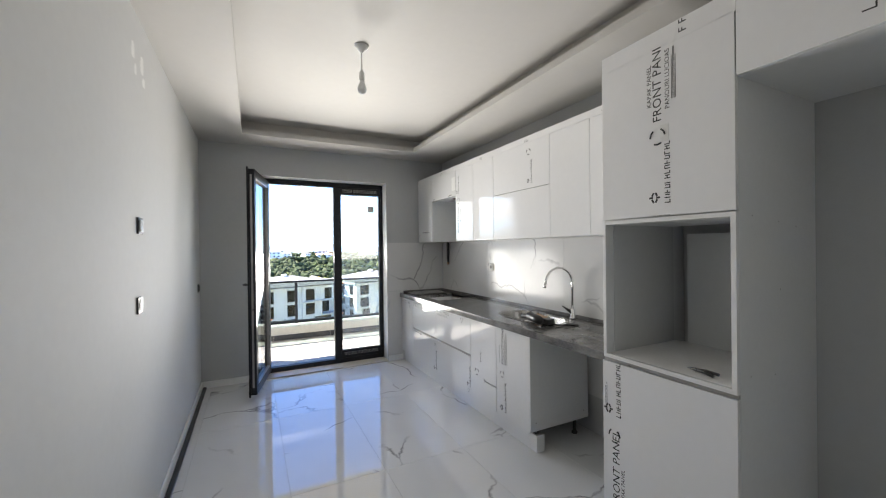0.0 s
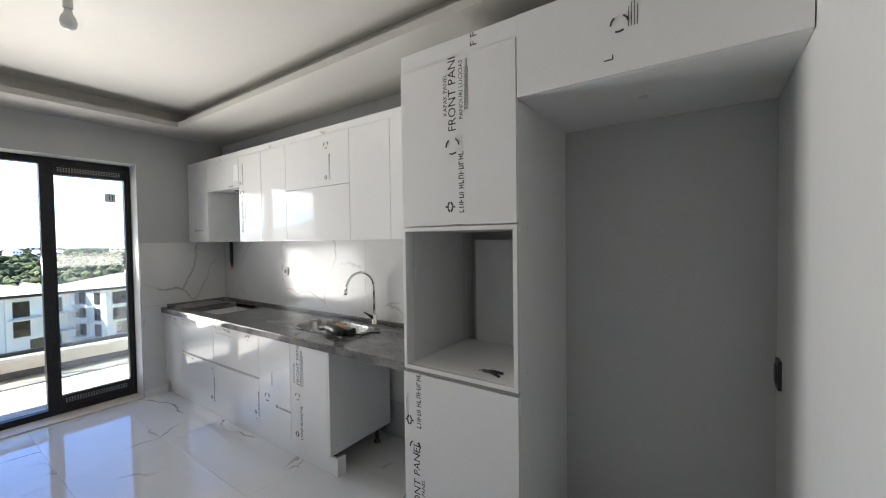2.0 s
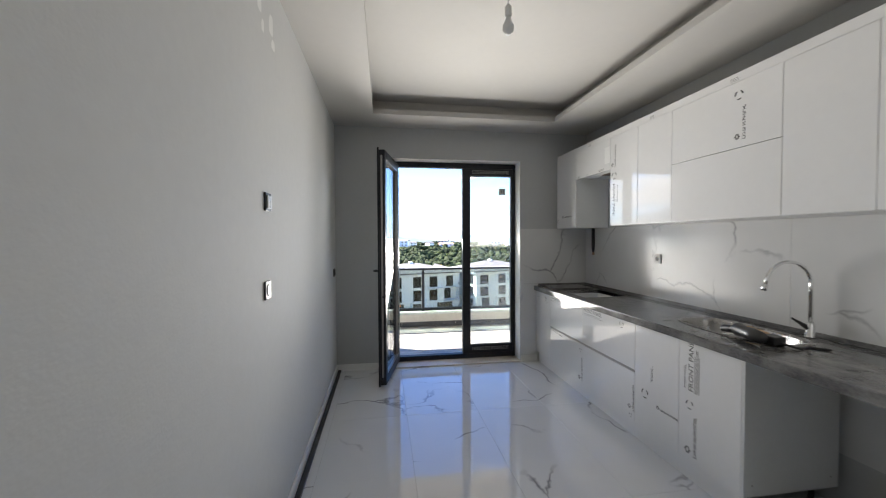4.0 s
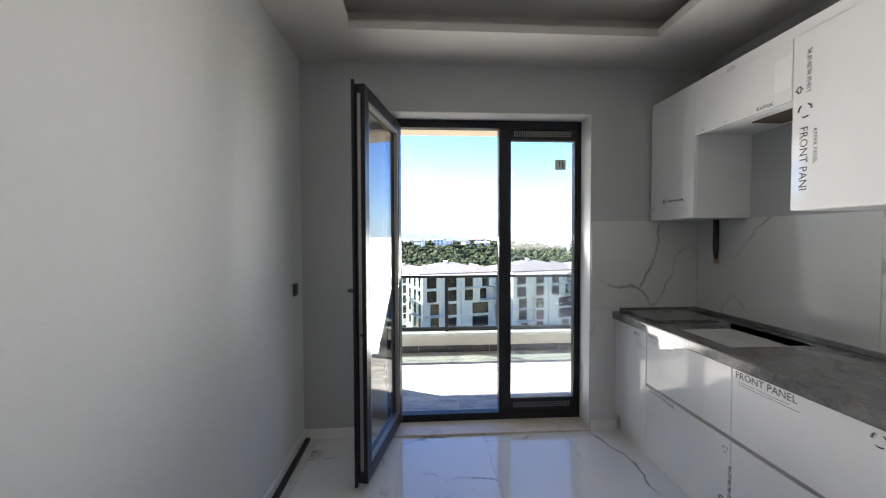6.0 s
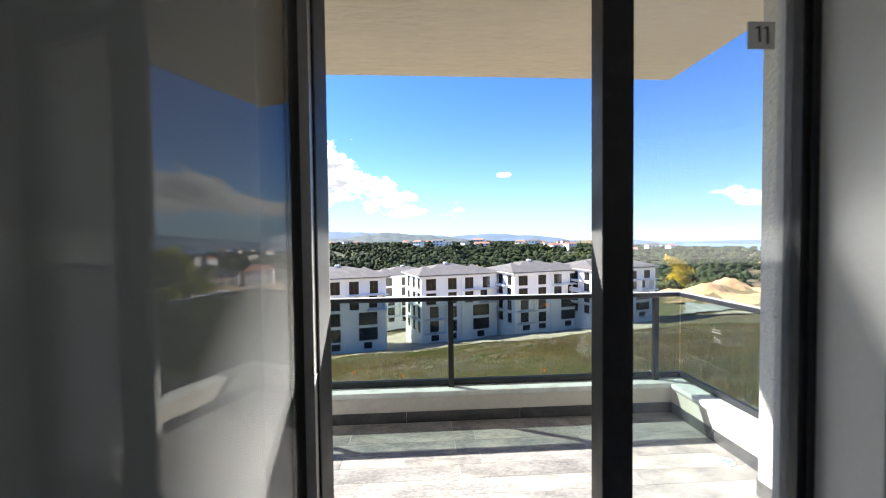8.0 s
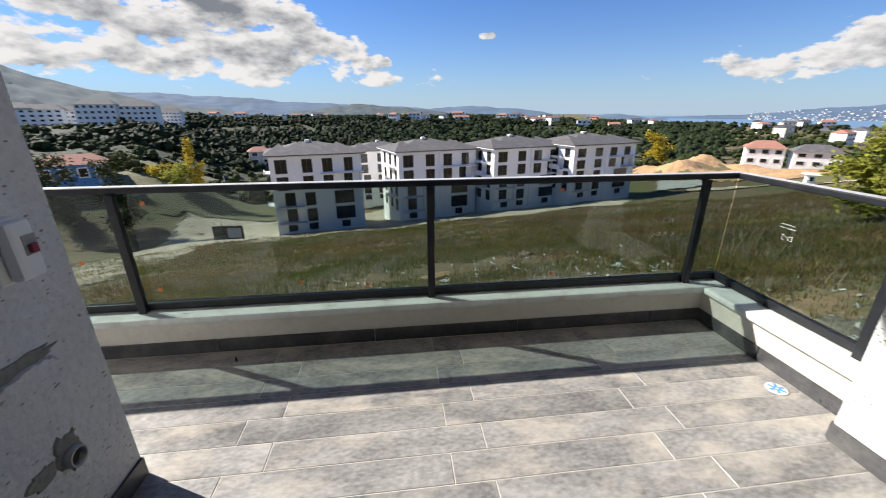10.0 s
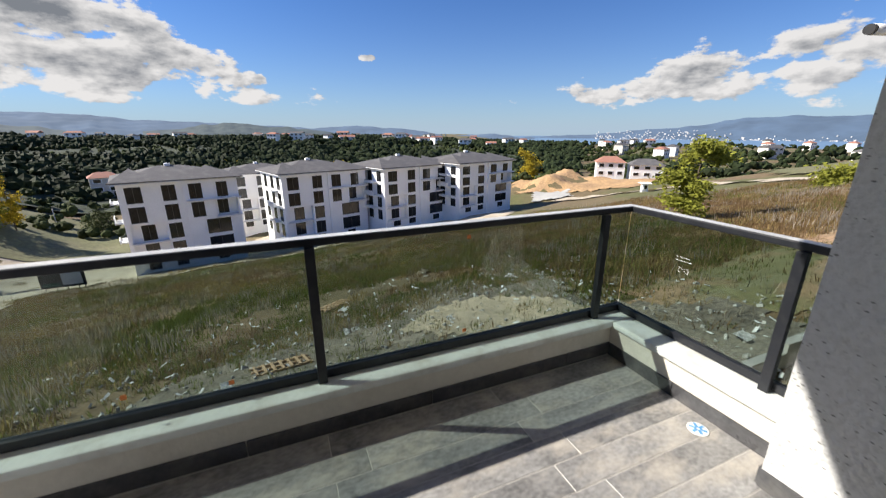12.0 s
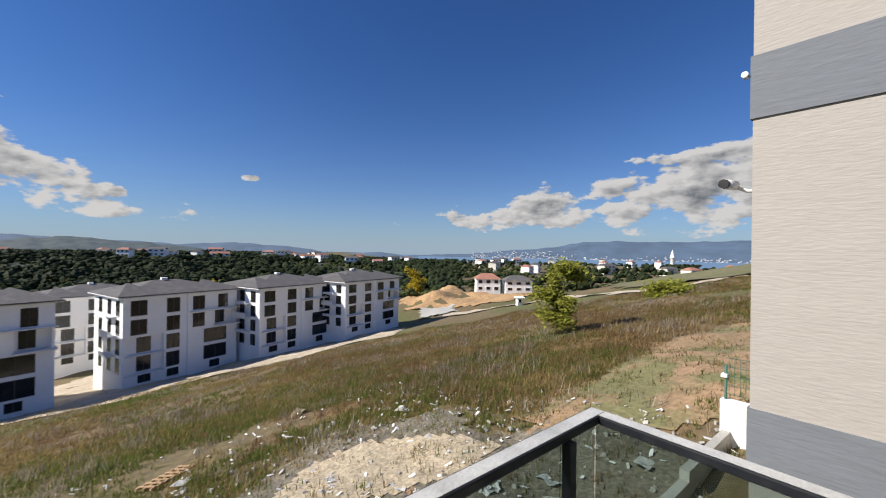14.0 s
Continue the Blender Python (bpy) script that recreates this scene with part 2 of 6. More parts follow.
def pitted(m, color, scale):
    """Adds scattered dark pits to a render."""
    nt, N, L, p = nodes_of(m)
    tc, v, r, n, r2, mul, mx = N("ShaderNodeTexCoord"), N("ShaderNodeTexVoronoi"), N("ShaderNodeMapRange"), N("ShaderNodeTexNoise"), N("ShaderNodeMapRange"), N("ShaderNodeMath"), N("ShaderNodeMix")
    mp = N("ShaderNodeMapping")
    mp.inputs["Rotation"].default_value, mp.inputs["Scale"].default_value = (0.5, 0, 0), (1, 0.6, 1.3)
    v.inputs["Scale"].default_value, n.inputs["Scale"].default_value = scale, 19
    L(tc.outputs["Object"], mp.inputs["Vector"]), L(mp.outputs[0], v.inputs["Vector"]), L(tc.outputs["Object"], n.inputs["Vector"])
    r.inputs["From Min"].default_value, r.inputs["From Max"].default_value, r.inputs["To Min"].default_value, r.inputs["To Max"].default_value = 0.14, 0.24, 1, 0
    r2.inputs["From Min"].default_value, r2.inputs["From Max"].default_value = 0.46, 0.56
    L(v.outputs["Distance"], r.inputs["Value"]), L(n.outputs["Fac"], r2.inputs["Value"])
    mul.operation, mx.data_type = "MULTIPLY", "RGBA"
    L(r.outputs[0], mul.inputs[0]), L(r2.outputs[0], mul.inputs[1]), L(mul.outputs[0], mx.inputs["Factor"])
    old = p.inputs["Base Color"].links[0].from_socket
    L(old, mx.inputs["A"])
    mx.inputs["B"].default_value = (*color, 1)
    L(mx.outputs["Result"], p.inputs["Base Color"])
    return m


def haze_glow_mat(name, color, glow, amount, scale, vary=0.35):
    """Far land kilometres off; the haze of the air is painted on as a bluish emission."""
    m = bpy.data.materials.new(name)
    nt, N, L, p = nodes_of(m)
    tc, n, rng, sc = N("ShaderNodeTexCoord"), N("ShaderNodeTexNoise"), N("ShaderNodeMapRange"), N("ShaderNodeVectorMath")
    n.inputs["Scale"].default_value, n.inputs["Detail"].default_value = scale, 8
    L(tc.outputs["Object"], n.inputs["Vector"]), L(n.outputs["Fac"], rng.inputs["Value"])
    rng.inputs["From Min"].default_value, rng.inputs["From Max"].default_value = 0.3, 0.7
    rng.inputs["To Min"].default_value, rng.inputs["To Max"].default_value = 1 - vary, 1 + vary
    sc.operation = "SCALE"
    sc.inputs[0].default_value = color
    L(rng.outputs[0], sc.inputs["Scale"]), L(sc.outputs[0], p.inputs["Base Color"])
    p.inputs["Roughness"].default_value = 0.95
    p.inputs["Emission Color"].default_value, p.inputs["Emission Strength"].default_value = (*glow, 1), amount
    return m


def two_tone(name, a, b, scale, lo=0.42, hi=0.58, rough=0.9, bump=0.0, bump_scale=3.0, c=None, c_scale=0.05, fine=0.25):
    """Ground cover: two colours in patches, fine speckle, an optional third in wide patches."""
    m = bpy.data.materials.new(name)
    nt, N, L, p = nodes_of(m)
    tc, n, rng, mx = N("ShaderNodeTexCoord"), N("ShaderNodeTexNoise"), N("ShaderNodeMapRange"), N("ShaderNodeMix")
    n.inputs["Scale"].default_value, n.inputs["Detail"].default_value, n.inputs["Roughness"].default_value = scale, 10, 0.65
    L(tc.outputs["Object"], n.inputs["Vector"]), L(n.outputs["Fac"], rng.inputs["Value"])
    rng.inputs["From Min"].default_value, rng.inputs["From Max"].default_value = lo, hi
    mx.data_type = "RGBA"
    mx.inputs["A"].default_value, mx.inputs["B"].default_value = (*a, 1), (*b, 1)
    L(rng.outputs[0], mx.inputs["Factor"])
    col = mx.outputs["Result"]
    if c:
        n2, r2, m2 = N("ShaderNodeTexNoise"), N("ShaderNodeMapRange"), N("ShaderNodeMix")
        n2.inputs["Scale"].default_value, n2.inputs["Detail"].default_value = c_scale, 6
        L(tc.outputs["Object"], n2.inputs["Vector"]), L(n2.outputs["Fac"], r2.inputs["Value"])
        r2.inputs["From Min"].default_value, r2.inputs["From Max"].default_value = 0.47, 0.56
        m2.data_type = "RGBA"
        m2.inputs["B"].default_value = (*c, 1)
        L(r2.outputs[0], m2.inputs["Factor"]), L(col, m2.inputs["A"])
        col = m2.outputs["Result"]
    n3, r3, s3 = N("ShaderNodeTexNoise"), N("ShaderNodeMapRange"), N("ShaderNodeVectorMath")
    n3.inputs["Scale"].default_value, n3.inputs["Detail"].default_value = scale * 14, 4
    L(tc.outputs["Object"], n3.inputs["Vector"]), L(n3.outputs["Fac"], r3.inputs["Value"])
    r3.inputs["From Min"].default_value, r3.inputs["From Max"].default_value = 0.3, 0.7
    r3.inputs["To Min"].default_value, r3.inputs["To Max"].default_value = 1 - fine, 1 + fine
    s3.operation = "SCALE"
    L(col, s3.inputs[0]), L(r3.outputs[0], s3.inputs["Scale"]), L(s3.outputs[0], p.inputs["Base Color"])
    p.inputs["Roughness"].default_value = rough
    if bump:
        bn, bp = N("ShaderNodeTexNoise"), N("ShaderNodeBump")
        bn.inputs["Scale"].default_value, bn.inputs["Detail"].default_value = bump_scale, 8
        L(tc.outputs["Object"], bn.inputs["Vector"])
        bp.inputs["Distance"].default_value = bump
        L(bn.outputs["Fac"], bp.inputs["Height"]), L(bp.outputs[0], p.inputs["Normal"])
    return m


def foliage(name, color, spread=0.35, thin=0.4):
    """Leaves: colour varied leaf by leaf."""
    m = bpy.data.materials.new(name)
    nt, N, L, p = nodes_of(m)
    g, rng, sc = N("ShaderNodeNewGeometry"), N("ShaderNodeMapRange"), N("ShaderNodeVectorMath")
    rng.inputs["To Min"].default_value, rng.inputs["To Max"].default_value = 1 - spread, 1 + spread
    L(g.outputs["Random Per Island"], rng.inputs["Value"])
    sc.operation = "SCALE"
    sc.inputs[0].default_value = color
    L(rng.outputs[0], sc.inputs["Scale"]), L(sc.outputs[0], p.inputs["Base Color"])
    p.inputs["Roughness"].default_value = 0.7
    p.inputs["Specular IOR Level"].default_value = 0.08
    tl, both = N("ShaderNodeBsdfTranslucent"), N("ShaderNodeMixShader")
    both.inputs["Fac"].default_value = thin
    L(sc.outputs[0], tl.inputs["Color"]), L(p.outputs[0], both.inputs[1]), L(tl.outputs[0], both.inputs[2])
    L(both.outputs[0], nt.nodes["Material Output"].inputs["Surface"])
    return m


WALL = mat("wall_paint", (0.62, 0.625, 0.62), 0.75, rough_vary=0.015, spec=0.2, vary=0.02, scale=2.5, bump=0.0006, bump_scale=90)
# Greyer paint than WALL; the door wall's back-lit shade is in this colour too.
WALL_DARK = mat("grey_paint_backlit_shade", (0.46, 0.47, 0.475), 0.5, rough_vary=0.015, vary=0.02, scale=2.5, bump=0.0006, bump_scale=90)
CEIL = mat("ceiling_paint", (0.52, 0.505, 0.48), 0.7, vary=0.015, scale=2, bump=0.0004, bump_scale=60)
WHITE = mat("white_paint", (0.80, 0.80, 0.79), 0.45, vary=0.03, scale=5)
GLOSS = mat("white_gloss_board", (0.80, 0.80, 0.80), 0.05, vary=0.012, scale=3, bump=0.0005, bump_scale=6, coat=0.3, rough_vary=0.02)
CARCASS = mat("white_melamine", (0.70, 0.71, 0.71), 0.42, vary=0.02, scale=4)
NICHE = mat("grey_melamine", (0.60, 0.61, 0.61), 0.45, vary=0.02, scale=4)
EDGE_GAP = mat("shadow_gap_metal", (0.35, 0.34, 0.33), 0.35, metal=0.7)
FLOOR = marble("floor_marble", 0.02, (0.74, 0.75, 0.75), (0.24, 0.24, 0.25), True)
SPLASH = marble("splash_marble", 0.13, (0.66, 0.66, 0.655), (0.30, 0.30, 0.31), True)
GROUT = mat("grout", (0.60, 0.60, 0.59), 0.85, vary=0.1, scale=20)
COUNTER = mat("granite_worktop", (0.13, 0.128, 0.127), 0.13, vary=0.4, scale=14, grime=(0.34, 0.335, 0.325), grime_amount=0.5, grime_scale=6, stretch=(1, 0.6, 1), rough_vary=0.1)
STEEL = mat("stainless_steel", (0.42, 0.41, 0.40), 0.25, metal=1.0, vary=0.06, scale=20, grime=(0.3, 0.29, 0.27), grime_amount=0.5, grime_scale=9)
CHROME = mat("chrome", (0.82, 0.82, 0.82), 0.08, metal=1.0, vary=0.02)
ALU = mat("anthracite_aluminium", (0.013, 0.0145, 0.019), 0.42, vary=0.15, scale=8, spec=0.35, grime=(0.05, 0.05, 0.05), grime_amount=0.3, grime_scale=14)
# Sun reflection on the handrail top, put into a pale blotched colour.
RAIL_GLINT = mat("rail_top_sun_glint", (0.55, 0.55, 0.54), 0.4, metal=0.1, vary=0.2, scale=14, grime=(0.16, 0.165, 0.17), grime_amount=0.55, grime_scale=7)
RUBBER = mat("black_rubber", (0.02, 0.02, 0.02), 0.7)
BLACK = mat("black_plastic", (0.03, 0.03, 0.032), 0.4, vary=0.1)
PLASTIC = mat("white_plastic", (0.78, 0.78, 0.77), 0.35, vary=0.02)
INK = mat("black_print", (0.03, 0.03, 0.03), 0.5)
PALE_INK = mat("white_marker", (0.8, 0.8, 0.8), 0.7)
SILL = mat("dusty_marble_sill", (0.62, 0.58, 0.53), 0.5, vary=0.08, scale=8, grime=(0.42, 0.38, 0.33), grime_amount=0.6, grime_scale=6)
GLASS = pane_glass("clear_glass", (0.965, 0.98, 0.975), 0.03, 0.035)
LEAF_GLASS = pane_glass("clean_clear_glass", (0.965, 0.98, 0.975), 0.04, 0.006, 0.95)
SMOKE = pane_glass("smoked_glass", (0.58, 0.645, 0.625), 0.03)
HOOD_SHADE = mat("hood_opening_shade", (0.07, 0.045, 0.03), 0.6, vary=0.2)
BULB = mat("bulb_glass", (0.75, 0.76, 0.76), 0.25, vary=0.01)
STUCCO = mat("white_stucco", (0.61, 0.61, 0.605), 0.85, vary=0.06, scale=4, bump=0.011, bump_scale=42, grime=(0.30, 0.30, 0.29), grime_amount=0.3, grime_scale=48)
STUCCO = pitted(STUCCO, (0.20, 0.20, 0.19), 46)
CEMENT = mat("raw_cement", (0.22, 0.21, 0.18), 0.9, vary=0.25, scale=9, bump=0.004, bump_scale=45)
PARAPET = mat("cream_render", (0.62, 0.585, 0.52), 0.8, vary=0.06, scale=3, bump=0.003, bump_scale=50, grime=(0.42, 0.38, 0.32), grime_amount=0.45, grime_scale=4)
CAP = mat("parapet_coping", (0.66, 0.69, 0.67), 0.6, vary=0.06, scale=4, grime=(0.42, 0.40, 0.35), grime_amount=0.6, grime_scale=5)
SKIRT = mat("dark_skirting_tile", (0.055, 0.055, 0.06), 0.35, vary=0.3, scale=5, grime=(0.22, 0.21, 0.19), grime_amount=0.3, grime_scale=6)
PLANK = mat("grey_wood_look_tile", (0.245, 0.24, 0.235), 0.36, vary=0.42, scale=7, bump=0.0018, bump_scale=45, grime=(0.50, 0.455, 0.395), grime_amount=0.8, grime_scale=5.5, random_amount=0.14, stretch=(0.55, 1, 1))
JOINT = mat("pale_grout", (0.50, 0.475, 0.44), 0.9, vary=0.15, scale=30)
RIBBED = mat("beige_ribbed_render", (0.37, 0.345, 0.32), 0.85, vary=0.05, scale=3, bump=0.0055, bump_scale=30, stretch=(0.14, 0.3, 1.5))
BAND = mat("grey_render_band", (0.15, 0.165, 0.19), 0.8, vary=0.08, scale=4, bump=0.007, bump_scale=16, stretch=(0.12, 0.25, 1.6))
SOFFIT = mat("beige_soffit_render", (0.62, 0.55, 0.46), 0.85, vary=0.06, scale=3, bump=0.012, bump_scale=22, stretch=(0.3, 1, 1))
BLUE = mat("blue_drain_plastic", (0.10, 0.30, 0.55), 0.4)
ORANGE = mat("orange_sticker", (0.75, 0.22, 0.05), 0.6)
PAPER = mat("paper_label", (0.72, 0.72, 0.70), 0.7)
WOOD = mat("pale_wood", (0.45, 0.30, 0.17), 0.6, vary=0.2, scale=9)
RED = mat("dark_red_plastic", (0.25, 0.02, 0.05), 0.4)
FACADE = mat("white_facade", (0.90, 0.90, 0.895), 0.8, vary=0.04, scale=0.6)
FACADE_EDGE = mat("white_balcony_slab", (0.72, 0.73, 0.74), 0.8, vary=0.06, scale=1)
ROOF = mat("grey_roof_shingle", (0.105, 0.10, 0.10), 0.85, vary=0.25, scale=1.2, grime=(0.19, 0.18, 0.17), grime_amount=0.6, grime_scale=0.7)
FRAME_DARK = mat("dark_window_frame", (0.04, 0.037, 0.034), 0.5, vary=0.1)
DARK_GLASS = mat("dark_window_glass", (0.018, 0.018, 0.019), 0.12, vary=0.5, scale=0.6)
RED_ROOF = mat("terracotta_roof", (0.36, 0.17, 0.12), 0.85, vary=0.2, scale=1)
BLUE_WALL = mat("blue_house_paint", (0.10, 0.26, 0.50), 0.8, vary=0.08, scale=0.5)
CREAM_WALL = mat("pale_house_paint", (0.66, 0.62, 0.56), 0.8, vary=0.08, scale=0.5)
CONCRETE = mat("concrete", (0.40, 0.39, 0.36), 0.85, vary=0.15, scale=1.2, bump=0.01, bump_scale=8)
FENCE = mat("green_fence_paint", (0.03, 0.12, 0.09), 0.5)
BARK = mat("bark", (0.12, 0.09, 0.065), 0.9, vary=0.3, scale=8)
GROUND = two_tone("meadow_ground", (0.135, 0.105, 0.05), (0.17, 0.115, 0.06), 0.12, bump=0.25, bump_scale=0.8, c=(0.105, 0.105, 0.035), c_scale=0.03)
DIRT = two_tone("building_site_dirt", (0.215, 0.185, 0.14), (0.12, 0.105, 0.078), 0.55, bump=0.14, bump_scale=3.5, c=(0.17, 0.15, 0.11), c_scale=0.3, fine=0.4)
SAND = two_tone("heaped_pale_sand", (0.46, 0.38, 0.265), (0.36, 0.30, 0.21), 0.6, bump=0.12, bump_scale=3.0, fine=0.3)
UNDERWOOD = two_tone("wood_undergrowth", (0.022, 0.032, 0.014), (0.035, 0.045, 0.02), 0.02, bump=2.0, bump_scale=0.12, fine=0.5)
ROAD = two_tone("sandy_road", (0.50, 0.43, 0.33), (0.40, 0.33, 0.24), 0.4, bump=0.05, bump_scale=2)
EARTH = two_tone("bare_orange_earth", (0.33, 0.215, 0.125), (0.25, 0.175, 0.095), 0.35, bump=0.12, bump_scale=2, c=(0.17, 0.16, 0.07), c_scale=0.3)
MOUND = two_tone("sandy_mound", (0.46, 0.29, 0.14), (0.36, 0.23, 0.12), 0.15, bump=0.5, bump_scale=0.5)
FIELD = two_tone("ploughed_field", (0.16, 0.15, 0.075), (0.13, 0.13, 0.055), 0.1, bump=0.1, bump_scale=1)
GRASS = foliage("dry_grass", (0.32, 0.245, 0.10), 0.3, 0.5)
WEED = foliage("green_weeds", (0.15, 0.175, 0.045), 0.3, 0.5)
RUST = foliage("rusty_weeds", (0.25, 0.165, 0.085), 0.3, 0.5)
THISTLE = foliage("dried_thistle", (0.36, 0.31, 0.24), 0.3, 0.4)
LEAF = foliage("tree_leaves", (0.27, 0.28, 0.05), 0.4, 0.5)
LEAF_Y = foliage("autumn_leaves", (0.42, 0.32, 0.03), 0.4)
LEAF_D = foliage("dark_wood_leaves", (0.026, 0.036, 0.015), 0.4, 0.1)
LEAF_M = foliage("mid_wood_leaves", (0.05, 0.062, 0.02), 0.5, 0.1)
# These far surfaces emit a little blue in place of haze.
HILL_NEAR = haze_glow_mat("wooded_hill_haze_glow", (0.03, 0.04, 0.03), (0.30, 0.42, 0.60), 0.10, 0.02)
HILL_FAR = haze_glow_mat("mountain_haze_glow", (0.03, 0.05, 0.08), (0.30, 0.44, 0.66), 0.17, 0.004)
SEA = haze_glow_mat("sea_haze_glow", (0.05, 0.10, 0.17), (0.30, 0.46, 0.70), 0.20, 0.01, 0.1)
TOWN = haze_glow_mat("far_town_haze_glow", (0.45, 0.44, 0.43), (0.45, 0.5, 0.6), 0.08, 0.02)


# ---- building helpers ----
def bx(bm, x0, x1, y0, y1, z0, z1, bevel=0.0, m=None):
    """Adds a box to bm, bevelled if asked, turned by m."""
    mat4 = Matrix.Translation(((x0 + x1) / 2, (y0 + y1) / 2, (z0 + z1) / 2)) @ Matrix.Diagonal((abs(x1 - x0), abs(y1 - y0), abs(z1 - z0), 1))
    made = bmesh.ops.create_cube(bm, size=1, matrix=mat4)["verts"]
    if bevel:
        edges = list({e for v in made for e in v.link_edges})
        made = bmesh.ops.bevel(bm, geom=edges, offset=bevel, segments=2, affect="EDGES", profile=0.6)["verts"]
    if m is not None:
        bmesh.ops.transform(bm, matrix=m, verts=list({v for v in made}))
    return bm


def box(*a, bevel=0.0, m=None):
    return bx(bmesh.new(), *a, bevel=bevel, m=m)


def tube(bm, points, radius, sides=10):
    """A round bar along points, capped; radius is a number or one for each point."""
    pts = [Vector(p) for p in points]
    rad = radius if isinstance(radius, (list, tuple)) else [radius] * len(pts)
    rings = []
    for i, p in enumerate(pts):
        d = (pts[min(i + 1, len(pts) - 1)] - pts[max(i - 1, 0)]).normalized()
        u = d.orthogonal().normalized() if i == 0 else (rings_u - d * rings_u.dot(d)).normalized()
        rings_u = u
        w = d.cross(u)
        rings.append([bm.verts.new(p + (u * math.cos(k * math.tau / sides) + w * math.sin(k * math.tau / sides)) * rad[i]) for k in range(sides)])
    for a, b in zip(rings, rings[1:]):
        for k in range(sides):
            f = bm.faces.new((a[k], a[(k + 1) % sides], b[(k + 1) % sides], b[k]))
            f.smooth = True
    bm.faces.new(rings[0][::-1]), bm.faces.new(rings[-1])
    return bm


def lathe(bm, profile, center, sides=24):
    """Turned solid: profile of (radius, z) round the upright axis through center."""
    c = Vector(center)
    rings = [[bm.verts.new(c + Vector((max(r, 1e-4) * math.cos(k * math.tau / sides), max(r, 1e-4) * math.sin(k * math.tau / sides), z))) for k in range(sides)] for r, z in profile]
    for a, b in zip(rings, rings[1:]):
        for k in range(sides):
            bm.faces.new((a[k], a[(k + 1) % sides], b[(k + 1) % sides], b[k])).smooth = True
    bm.faces.new(rings[0][::-1]), bm.faces.new(rings[-1])
    return bm


def prism(bm, outline, z0, z1):
    """An upright block on a plan outline."""
    low, high = [bm.verts.new((x, y, z0)) for x, y in outline], [bm.verts.new((x, y, z1)) for x, y in outline]
    n = len(outline)
    for k in range(n):
        bm.faces.new((low[k], low[(k + 1) % n], high[(k + 1) % n], high[k]))
    bm.faces.new(low[::-1]), bm.faces.new(high)
    return bm


def mesh_of(name, bm, material):
    me = bpy.data.meshes.new(name)
    bmesh.ops.recalc_face_normals(bm, faces=bm.faces)
    bm.to_mesh(me)
    bm.free()
    me.materials.append(material)
    return me


def solid(name, bm, material, label="", category="", group="", kind=""):
    return tagged(new(name, mesh_of(name, bm, material)), label, category, group, kind)


def thing(name, at, label, category, group="", kind=""):
    ob = new(name)
    ob.empty_display_size = 0.1
    ob.matrix_basis = Matrix.Translation(at)
    return tagged(ob, label, category, group, kind)


def part(name, bm, material, parent, label=""):
    """bm as one mesh under parent; bm is in world metres."""
    return hang(new(name, mesh_of(name, bm, material)), parent, label)


def hang(ob, parent, label=""):
    ob.parent = parent
    m = parent.matrix_basis.copy()
    up = parent.parent
    while up:
        m = up.matrix_basis @ parent.matrix_parent_inverse @ m
        parent, up = up, up.parent
    ob.matrix_parent_inverse = m.inverted()
    return tagged(ob, label)


def raw(name, verts, faces, material, kind="", label="", category="", smooth=False):
    me = bpy.data.meshes.new(name)
    me.from_pydata(verts, [], faces)
    me.materials.append(material)
    if smooth:
        me.polygons.foreach_set("use_smooth", [True] * len(me.polygons))
    me.update()
    return tagged(new(name, me), label, category, "", kind)


def words(name, text, size, m, material, parent, bold=0.0, align="LEFT"):
    """Raised print of text, at the pose m."""
    cu = bpy.data.curves.new(name, "FONT")
    cu.body, cu.size, cu.extrude, cu.offset, cu.align_x, cu.resolution_u = text, size, 0.0004, bold, align, 2
    tmp = bpy.data.objects.new(name, cu)
    me = bpy.data.meshes.new_from_object(tmp)
    bpy.data.objects.remove(tmp)
    me.transform(m)
    me.materials.clear()
    me.materials.append(material)
    return hang(new(name, me), parent)


# ---- the kitchen shell ----
W, BACK, SOFF, TOP = 2.95, -4.97, 2.70, 2.87   # room width, rear wall, lowered ceiling, tray ceiling
DX0, DX1, DTOP = 0.585, 2.115, 2.365             # balcony door opening
HALL = -7.2


def structure(name, bm, material, label):
    return solid(name, bm, material, label, name.split("_")[0], kind="structure")


structure("wall_left", box(-0.2, 0, HALL, 0, 0, 3.0), WALL, "smooth light grey painted kitchen wall")
bm = bmesh.new()
bx(bm, -0.2, DX0, 0, 0.3, 0, 3.0), bx(bm, DX1, W + 0.2, 0, 0.3, 0, 3.0), bx(bm, DX0, DX1, 0, 0.3, DTOP, 3.0)
structure("wall_balcony", bm, WALL_DARK, "grey wall with the balcony door opening, back-lit shade in its paint")
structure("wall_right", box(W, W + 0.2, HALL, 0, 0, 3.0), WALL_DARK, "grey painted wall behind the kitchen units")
structure("wall_rear", box(1.4, W, BACK - 0.15, BACK, 0, 3.0), WALL, "light painted wall beside the fridge recess")
structure("wall_hall", box(-0.2, W + 0.2, HALL - 0.2, HALL, 0, 3.0), WALL, "plain painted wall closing the hallway")
structure("ceiling_hall", box(0, W, HALL, BACK - 0.15, 2.7, 2.9), CEIL, "plain white hallway ceiling")

